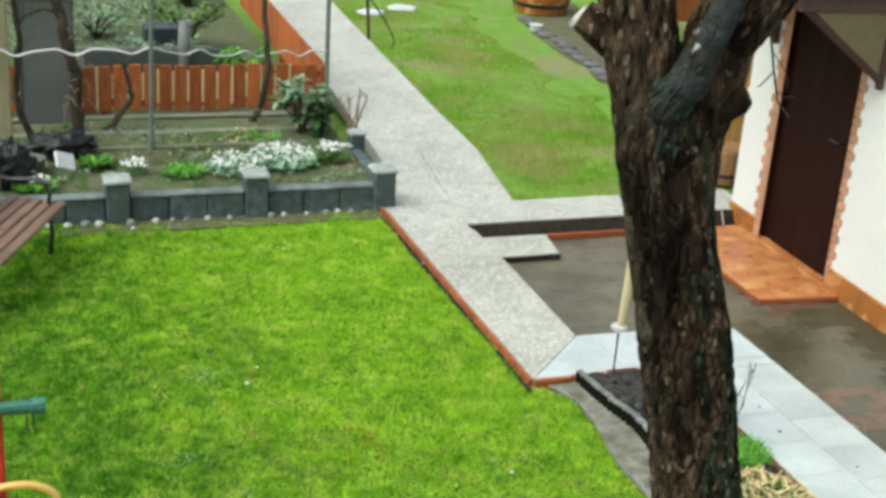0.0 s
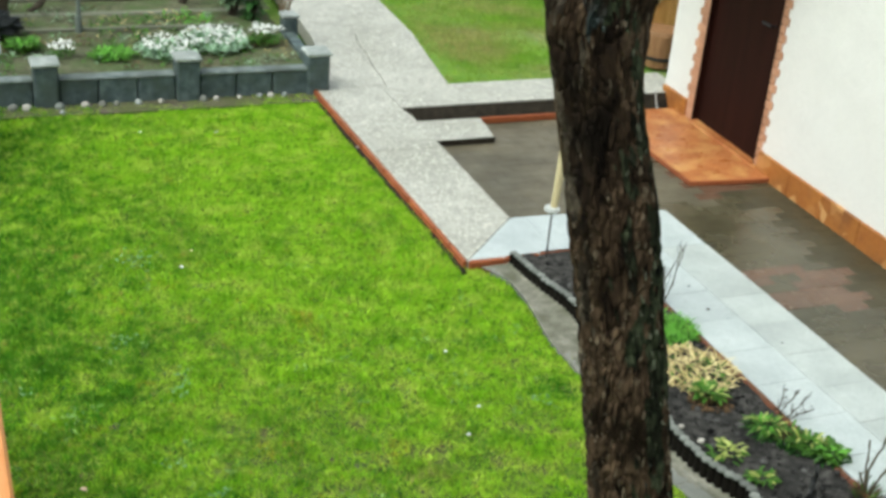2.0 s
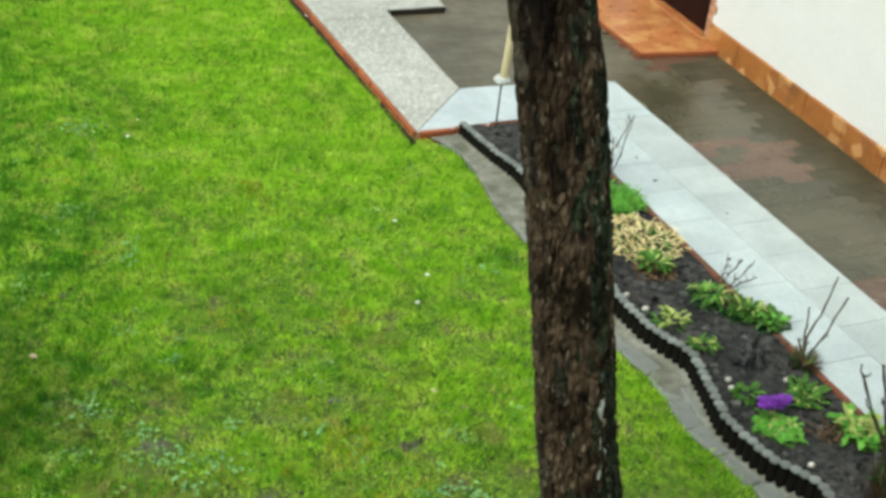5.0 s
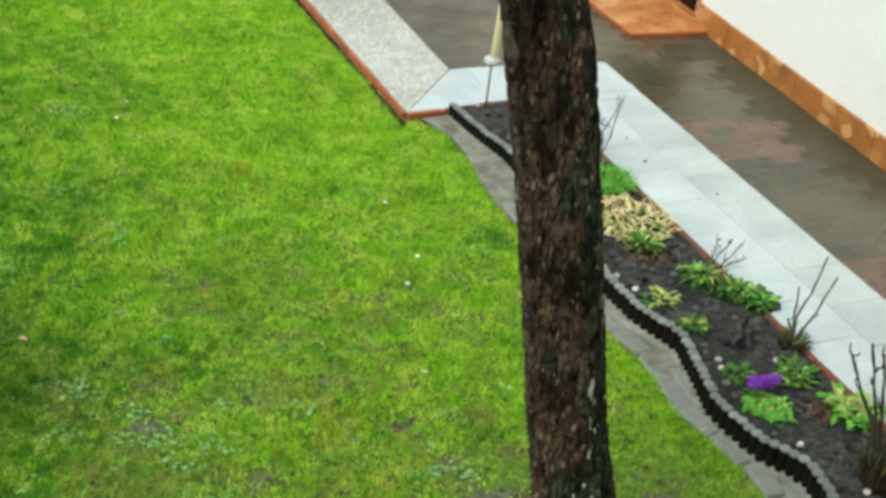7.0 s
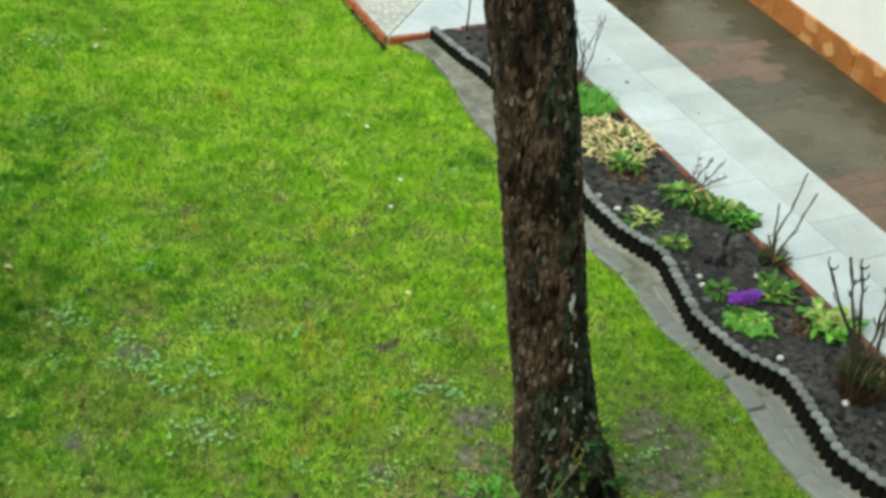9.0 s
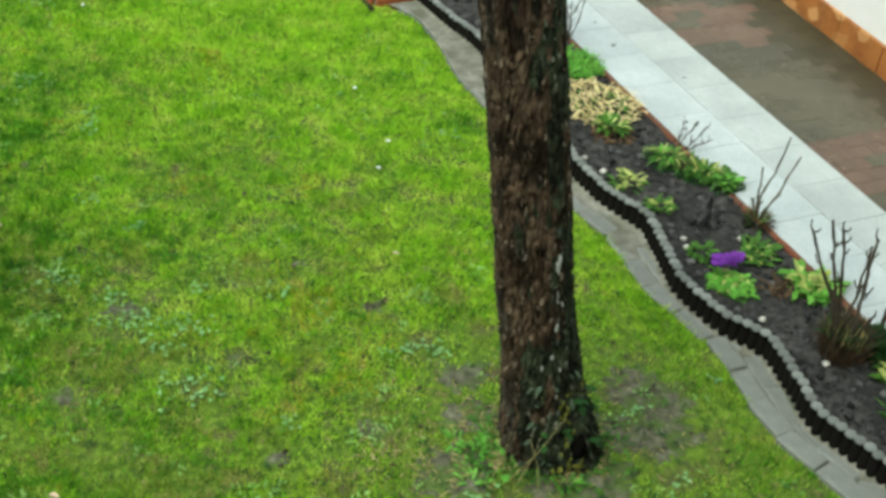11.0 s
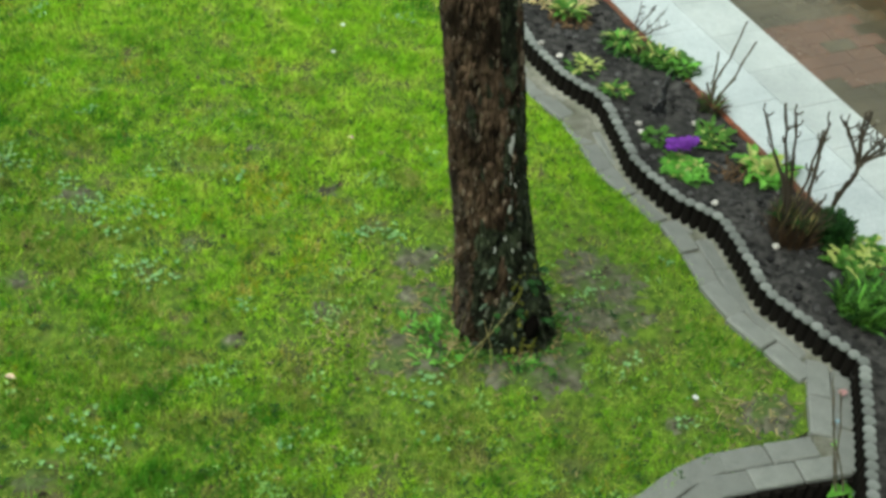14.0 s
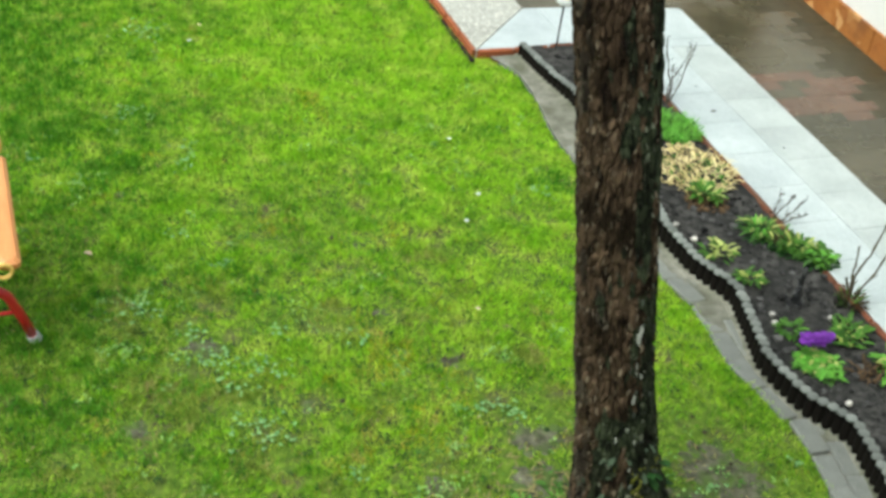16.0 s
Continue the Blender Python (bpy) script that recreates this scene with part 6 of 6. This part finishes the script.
M_BAREPATCH = mat("worn_lawn_earth", (0.052, 0.054, 0.032), (0.172, 0.170, 0.118), 22, 0.95, 1.0, 50, 0.1, c3=(0.085, 0.13, 0.035), big=9, wide_at=(0.46, 0.57), span=0.15)
for k, (bx, by, r, a) in enumerate(BARE):
    sh, n, rings = Shape(), 72, 16
    for j in range(rings + 1):
        for i in range(n):
            w = 2 * math.pi * i / n
            q = r * 0.85 * a * j / rings * (1 + 0.55 * noise.noise(Vector((math.cos(w) * 1.8, math.sin(w) * 1.8, k * 3.7))) + 0.25 * noise.noise(Vector((math.cos(w) * 6, math.sin(w) * 6, k))))
            x, y = bx + math.cos(w) * q, by + math.sin(w) * q * 0.8
            sh.v.append((min(x, lawn_edge(y)), y, lawn_z(x, y) + 0.011 * (1 - (j / rings) ** 2) - 0.003 + 0.009 * noise.noise(Vector((x * 38, y * 38, k)))))
    sh.f = [(j * n + i, j * n + (i + 1) % n, (j + 1) * n + (i + 1) % n, (j + 1) * n + i) for j in range(rings) for i in range(n)]
    tagged(part("bare_patch", sh, M_BAREPATCH, None, "", True), "worn patch of bare earth in the lawn", "soil", "", "structure")
rng = np.random.default_rng(5)


def value_noise(x, y, cell, seed):
    """Smooth random field from a lattice."""
    g = np.random.default_rng(seed).random((90, 90))
    u, v = x / cell + 30.0, y / cell + 30.0
    i, j = np.floor(u).astype(int) % 89, np.floor(v).astype(int) % 89
    a, b = u - np.floor(u), v - np.floor(v)
    a, b = a * a * (3 - 2 * a), b * b * (3 - 2 * b)
    return (g[i, j] * (1 - a) + g[i + 1, j] * a) * (1 - b) + (g[i, j + 1] * (1 - a) + g[i + 1, j + 1] * a) * b


def blades(name, x, y, z, height, width, material, label, lean=1.5):
    """One mesh of three-cornered grass blades."""
    n = len(x)
    ang, tilt, way = rng.random(n) * 2 * np.pi, rng.random(n) * lean, rng.random(n) * 2 * np.pi
    h = height * (0.55 + 0.75 * rng.random(n))
    dx, dy = np.cos(ang) * width / 2, np.sin(ang) * width / 2
    co = np.empty((n, 3, 3))
    co[:, 0] = np.stack([x - dx, y - dy, z - 0.004], 1)
    co[:, 1] = np.stack([x + dx, y + dy, z - 0.004], 1)
    co[:, 2] = np.stack([x + np.cos(way) * h * np.sin(tilt), y + np.sin(way) * h * np.sin(tilt), z + h * np.cos(tilt)], 1)
    me = bpy.data.meshes.new(name)
    me.vertices.add(3 * n)
    me.vertices.foreach_set("co", co.ravel())
    me.loops.add(3 * n)
    me.loops.foreach_set("vertex_index", np.arange(3 * n, dtype=np.int32))
    me.polygons.add(n)
    me.polygons.foreach_set("loop_start", np.arange(0, 3 * n, 3, dtype=np.int32))
    me.materials.append(material)
    me.update()
    me.validate()
    return tagged(new(name, me), label, "grass", "", "stuff")


def reach(x, y, rows):
    """How far a place lies within any of some round spots with wavering outlines."""
    wx, wy = x + 0.12 * (value_noise(x, y, 0.07, 31) - 0.5), y + 0.12 * (value_noise(x, y, 0.07, 32) - 0.5)
    out = np.zeros_like(x)
    for bx, by, r in rows:
        out = np.maximum(out, np.exp(-(((wx - bx) ** 2 + (wy - by) ** 2) / r**2) ** 1.5))
    return out


N = 780000
x, y = rng.uniform(0.4, 4.1, N), rng.uniform(1.2, 9.3, N)
edge = np.interp(y, np.linspace(1.2, 9.4, 400), [lawn_edge(v) for v in np.linspace(1.2, 9.4, 400)])
edge -= np.where(y > 6.3, 0.06 * value_noise(x * 0, y, 0.09, 41) - 0.018, np.where(y > 2, 0.045 * (0.38 - value_noise(x * 0, y, 0.12, 42)), 0))
patch = value_noise(x, y, 0.22, 1) * 0.45 + value_noise(x, y, 0.06, 2) * 0.55
gaps = np.clip((value_noise(x, y, 0.042, 33) * 0.7 + value_noise(x, y, 0.11, 34) * 0.3 - 0.20) * 5, np.interp(y, [2.5, 3.9], [0.08, 0.42]), 1)
keep_p = np.clip((patch - 0.24) * 3.2, 0.30, 1) * (1 - bareness(x, y)) ** 2.4 * np.maximum(gaps, np.clip((y - 4.0) / 4.0, 0, 0.8))
keep_p = np.maximum(keep_p, np.clip((y - 3.6) / 3.0, 0, 0.7))
ok = (x < edge + 0.015 * value_noise(x, y, 0.05, 8) - 0.005) & (rng.random(N) < keep_p)
ok &= ~((x > 3.36) & (y < np.interp(x, [3.36, 3.51, 3.71, 3.93], [1.80, 1.815, 1.785, 1.74])))
x, y, patch = x[ok], y[ok], patch[ok]
lz = np.array([lawn_z(a, b) for a, b in zip(x, y)])
sward = 0.8 * np.clip(1 - np.hypot((x - 2.6) / 1.2, (y - 3.5) / 1.6), 0, 1) + 0.46 * (x - 1.5) + 0.08 * (y - 3.1) + 1.5 * (value_noise(x, y, 0.45, 11) - 0.5) + 1.1 * (value_noise(x, y, 0.13, 12) - 0.5) + 1.5 * np.clip((6.0 - y) / 2.5, 0.15, 1) * (value_noise(x * 0.75, y, 0.05, 13) - 0.5)
dice = rng.random(len(x))
near_tree = np.clip(1.0 - np.hypot((x - 2.85) / 0.9, (y - 2.55) / 0.75), 0, 1)
near_tree = np.maximum(near_tree, 0.7 * np.clip(1.0 - np.hypot((x - 3.6) / 0.55, (y - 2.5) / 0.6), 0, 1))
muted = dice < np.clip(1.35 * near_tree + 2.8 * (value_noise(x, y, 0.15, 21) - 0.56) * np.clip((5.2 - y) / 1.2, 0, 1) * (x < 3.3), 0.02, 0.85)
# deep green thickens towards the left and near side, moss mid-lawn
deep_bias = np.clip((3.6 - x) / 1.8, 0.2, 1) * np.clip((6.6 - y) / 2.6, 0.3, 1)
deep_bias = np.maximum(deep_bias, np.clip((2.75 - y) / 0.5, 0, 1) * 1.2)
moss_bias = np.clip(1 - np.hypot((x - 2.55) / 1.0, (y - 3.4) / 1.4), 0, 1)
deep = ~muted & (rng.random(len(x)) < np.clip(0.75 * reach(x, y, DEEP_SPOTS) * np.clip((7.5 - y) / 3, 0.3, 1) + 3.0 * deep_bias * (value_noise(x, y, 0.17, 14) * 0.35 + value_noise(x * 0.7, y, 0.045, 15) * 0.65 - 0.58) + 0.85 * np.clip((2.1 - x) / 0.9, 0, 1) * value_noise(x, y, 0.12, 19), 0.03, 0.92))
mossy = ~muted & ~deep & (rng.random(len(x)) < np.clip(0.8 * reach(x, y, MOSS_SPOTS) + 2.2 * np.clip((3.7 - x) / 0.7, 0.35, 1) * (value_noise(x, y, 0.12, 16) * 0.6 + value_noise(x, y, 0.04, 17) * 0.4 - 0.66) + 0.7 * moss_bias * (value_noise(x, y, 0.10, 18) > 0.42), 0.02, 0.75))
lush = ~muted & ~deep & ~mossy & (rng.random(len(x)) < np.clip(sward, 0.06, 0.95)) & (rng.random(len(x)) > np.clip(1.6 - np.hypot((x - 3.72) / 0.55, (y - 2.35) / 0.75), 0, 0.85))
plain = ~muted & ~deep & ~mossy & ~lush
tall = (0.015 + 0.02 * patch) * np.where(deep, 1.35, np.where(mossy, 0.75, 1.0))
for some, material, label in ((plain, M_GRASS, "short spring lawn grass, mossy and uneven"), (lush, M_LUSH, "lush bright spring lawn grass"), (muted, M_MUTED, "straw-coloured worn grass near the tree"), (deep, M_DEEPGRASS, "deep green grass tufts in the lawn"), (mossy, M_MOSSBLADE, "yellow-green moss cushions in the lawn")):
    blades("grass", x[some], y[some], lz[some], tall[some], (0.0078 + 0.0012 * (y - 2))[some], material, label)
N = 260000
x, y = rng.uniform(-5, 2.6, N), rng.uniform(-0.7, 9.3, N)
ok = (x < 0.4) | (y < 1.2) & (x < np.interp(y, [-1, 0.9, 1.35], [1.55, 2.25, 2.65]))
x, y = x[ok], y[ok]
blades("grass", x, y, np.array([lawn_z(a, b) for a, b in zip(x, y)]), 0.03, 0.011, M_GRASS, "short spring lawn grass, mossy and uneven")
N = 150000
x, y = rng.uniform(4.9, 7.9, N), 9.27 + 9 * rng.random(N) ** 1.3
edge = np.interp(y, [9.2, 10.6, 12.8, 14.3, 17.5, 26], [4.94, 5.10, 5.20, 5.27, 5.45, 5.9])
ok = (x > edge) & (rng.random(N) < np.clip((value_noise(x, y, 0.7, 3) - 0.12) * 2.4, 0.1, 1)) & (x < 7.45 - 0.9 * value_noise(x, y, 0.4, 9))
x, y = x[ok], y[ok]
blades("grass", x, y, np.full(len(x), 0.008), 0.03, 0.012, M_WORN, "worn grass of the far lawn")

# weeds, petals and leaves on the lawn
clover = Shape()
for cx, cy, r in CLOVER:
    for k in range(int(max(10, min(48, 30 * (r / 0.08) ** 2)))):
        x, y = cx + random.gauss(0, 0.75 * r), cy + random.gauss(0, 0.6 * r)
        if x > lawn_edge(y) - 0.04 or math.hypot(x - 3.08, y - 2.62) < 0.22:
            continue
        w, z = random.uniform(0, 6.28), lawn_z(x, y) + random.uniform(0.010, 0.024)
        size = random.uniform(0.006, 0.014)
        for j in range(3):
            v = w + 2.094 * j
            clover.leaf((x, y, z), (math.cos(v), math.sin(v), random.uniform(0.0, 0.5)), size, size * 0.95, 0.15, 0.15)
tagged(part("clover", clover, mat("blue_green_clover", (0.10, 0.30, 0.07), (0.30, 0.50, 0.21), 60, 0.45, 0, 40, 0.3, rnd=0.3, translucent=0.2)), "clumps of pale blue-green clover in the lawn", "weeds", "", "stuff")
weed_l, weed_d, weed_f = Shape(), Shape(), Shape()
for k in range(620):
    x, y = random.uniform(0.9, 3.95), 1.6 + 4.9 * random.random() ** 1.3
    if x > lawn_edge(y) - 0.05 or noise.noise(Vector((x * 1.7, y * 1.7, 9))) < -0.05:
        continue
    tuft(weed_l if k % 3 else weed_d, x, y, lawn_z(x, y) + 0.012, random.randint(3, 8), random.uniform(0.01, 0.04), random.uniform(0.014, 0.028), random.uniform(0.007, 0.013), (0.2, 1.2), 0.4)
for k in range(16):
    cx, cy = random.uniform(1.0, 3.6), 2.2 + 3.0 * random.random() ** 1.3
    for j in range(random.randint(6, 18)):
        x, y = cx + random.gauss(0, 0.06), cy + random.gauss(0, 0.045)
        if x < lawn_edge(y) - 0.05 and math.hypot(x - 3.08, y - 2.62) > 0.3:
            tuft(weed_l, x, y, lawn_z(x, y) + 0.014, random.randint(2, 5), 0.02, random.uniform(0.010, 0.022), 0.010, (0.1, 0.8), 0.3)
for k in range(34):
    w, r = random.uniform(0, 6.28), random.uniform(0.19, 0.36)
    x, y = 3.08 + math.cos(w) * r, 2.62 + math.sin(w) * r
    tuft(weed_f if 2.7 < w < 3.5 else weed_d, x, y, lawn_z(x, y) + 0.005, random.randint(4, 10), 0.03, random.uniform(0.03, 0.065), 0.014, (0.3, 1.6), 0.5)
for k in range(24):
    x, y = 2.87 + random.gauss(0, 0.06), 2.66 + random.gauss(0, 0.06)
    tuft(weed_f if k % 2 else weed_d, x, y, lawn_z(x, y) + 0.01, random.randint(4, 8), 0.02, random.uniform(0.03, 0.055), 0.020, (0.4, 1.8), 0.5)
foot_dry, holes = Shape(), Shape()
for side, z, dx, dz in ((-0.10, 0.03, 0.16, 0.32), (-0.06, 0.04, 0.05, 0.22), (-0.16, 0.02, 0.04, 0.20), (0.02, 0.03, -0.07, 0.18)):
    p = Vector((3.08, 2.62, z)) + SIDE * side - DEEP * 0.25
    q = p + SIDE * dx + DEEP * 0.07 + Vector((0, 0, dz))
    foot_dry.tube([p, p.lerp(q, 0.5) + SIDE * 0.012, q], [0.0018, 0.0016, 0.0009], 5)
for k in range(900):
    x, y = random.uniform(1.0, 3.9), 1.75 + 2.6 * random.random() ** 1.3
    if x < lawn_edge(y) - 0.06 and math.hypot(x - 3.08, y - 2.62) > 0.2:
        if k % 3:
            tuft(holes, x, y, lawn_z(x, y) + 0.014, random.randint(3, 7), random.uniform(0.008, 0.02), random.uniform(0.012, 0.024), 0.008, (0.2, 0.9), 0.3)
        else:
            w = random.uniform(0, 6.28)
            foot_dry.leaf((x, y, lawn_z(x, y) + 0.018), (math.cos(w), math.sin(w), 0.1), random.uniform(0.015, 0.04), random.uniform(0.003, 0.006), 0.05, 0.3)
# dark tufts paint the shadowed gaps of the grass
tagged(part("lawn_weeds", holes, M_DARKGREEN), "tiny dark green tufts painting shadowed holes in the grass", "weeds", "", "stuff")
for k in range(110):
    w = random.uniform(0, 6.28)
    r = random.uniform(0.155, 0.215) * (1.12 if math.cos(w + 0.66) > 0.5 else 1)
    x, y = 3.08 + math.cos(w) * r, 2.62 + math.sin(w) * r
    tuft(foot_dry if k % 3 == 0 else weed_d if k % 3 == 1 or k % 2 else weed_f, x, y, lawn_z(x, y) + 0.004, random.randint(5, 11), 0.025, random.uniform(0.03, 0.075), 0.010, (0.4, 2.2), 0.4)
crumbs = Shape()
for k in range(90):
    bx, by, br, bs = BARE[k % 4 * 5 // 4 + (k // 4) % 16]
    x, y = bx + random.gauss(0, 0.9 * br), by + random.gauss(0, 0.7 * br)
    if x < lawn_edge(y) - 0.05 and math.hypot(x - 3.08, y - 2.62) > 0.22:
        r = random.uniform(0.003, 0.009)
        crumbs.stone((x, y, lawn_z(x, y) + 0.012), (r * 1.5, r, r * 0.6), k, 7, 4, 0.4)
tagged(part("earth_crumbs", crumbs, M_CRUMB), "dark crumbs of earth scattered on worn lawn patches", "soil", "", "stuff")
tagged(part("foot_litter", foot_dry, M_STRAW), "dry straw leaves caught at the tree's foot", "litter", "", "stuff")
tagged(part("lawn_weeds", weed_l, mat("pale_clover", (0.18, 0.39, 0.075), (0.31, 0.49, 0.15), 9, 0.6, 0, 40, 0.15, rnd=0.25, translucent=0.2)), "pale clover and plantain leaves among the grass", "weeds", "", "stuff")
tagged(part("foot_weeds", weed_f, M_BRIGHT), "fresh green weeds growing at the tree's foot", "weeds", "", "stuff")
tagged(part("lawn_weeds", weed_d, M_GREEN), "deep green weed leaves among the grass", "weeds", "", "stuff")
dry = Shape()
for k in range(460):
    x, y = (random.gauss(2.72, 0.22), random.gauss(2.72, 0.14)) if k % 3 == 1 else (random.gauss(3.0, 0.42), random.gauss(2.68, 0.3)) if k % 4 else (random.gauss(3.75, 0.14), random.gauss(1.95, 0.08))
    if x < lawn_edge(y) - 0.05 and math.hypot(x - 3.08, y - 2.62) > 0.18:
        w = random.uniform(0, 6.28)
        dry.leaf((x, y, lawn_z(x, y) + 0.012), (math.cos(w), math.sin(w), 0.1), random.uniform(0.02, 0.06), random.uniform(0.004, 0.009), 0.05, 0.3)
tagged(part("dry_litter", dry, M_STRAW), "scattered dry straw and leaf litter near the tree", "litter", "", "stuff")
for x, y in ((3.20, 4.55), (3.34, 4.76), (2.34, 8.65), (2.87, 8.58), (3.80, 8.14), (2.22, 6.53), (3.38, 5.31), (3.62, 2.04)):
    sh = Shape()
    for j in range(5):
        w = 2 * math.pi * j / 5 + x
        sh.leaf((x, y, lawn_z(x, y) + 0.032), (math.cos(w), math.sin(w), 0.25), 0.014, 0.011, 0.1, 0.2)
    tagged(part("daisy", sh, M_WHITEPETAL), "tiny white flower open in the lawn grass", "flower", "daisies in the lawn")
for x, y, s in ((1.403, 4.597, 0.045), (1.311, 2.96, 0.042), (2.30, 6.72, 0.03), (3.0, 3.9, 0.03)):
    sh = Shape()
    sh.leaf((x, y, lawn_z(x, y) + 0.034), (0.7, -0.7, 0.15), s, s * 0.6, 0.1, 0.5)
    tagged(part("fallen_leaf", sh, mat("tan_fallen_leaf", (0.42, 0.31, 0.19), (0.54, 0.43, 0.30), 20, 0.7, 0.1, 60, 0.3)), "curled tan fallen leaf on the grass", "leaf", "fallen leaves")
for x, y, r, name, c in ((4.165, 1.845, 0.020, "faded pink", (0.36, 0.20, 0.19)), (4.045, 1.735, 0.011, "pale blue", (0.19, 0.31, 0.35))):
    m = mat(name.replace(" ", "_") + "_scrap", c, tuple(v * 1.2 for v in c), 40, 0.6, 0.1, 80, 0.3)
    tagged(part("scrap", Shape().stone((x, y, 0.046), (r, r * 0.7, 0.005), 3, 9, 5, 0.4), m), name + " scrap lying on the grey pavers", "scrap")
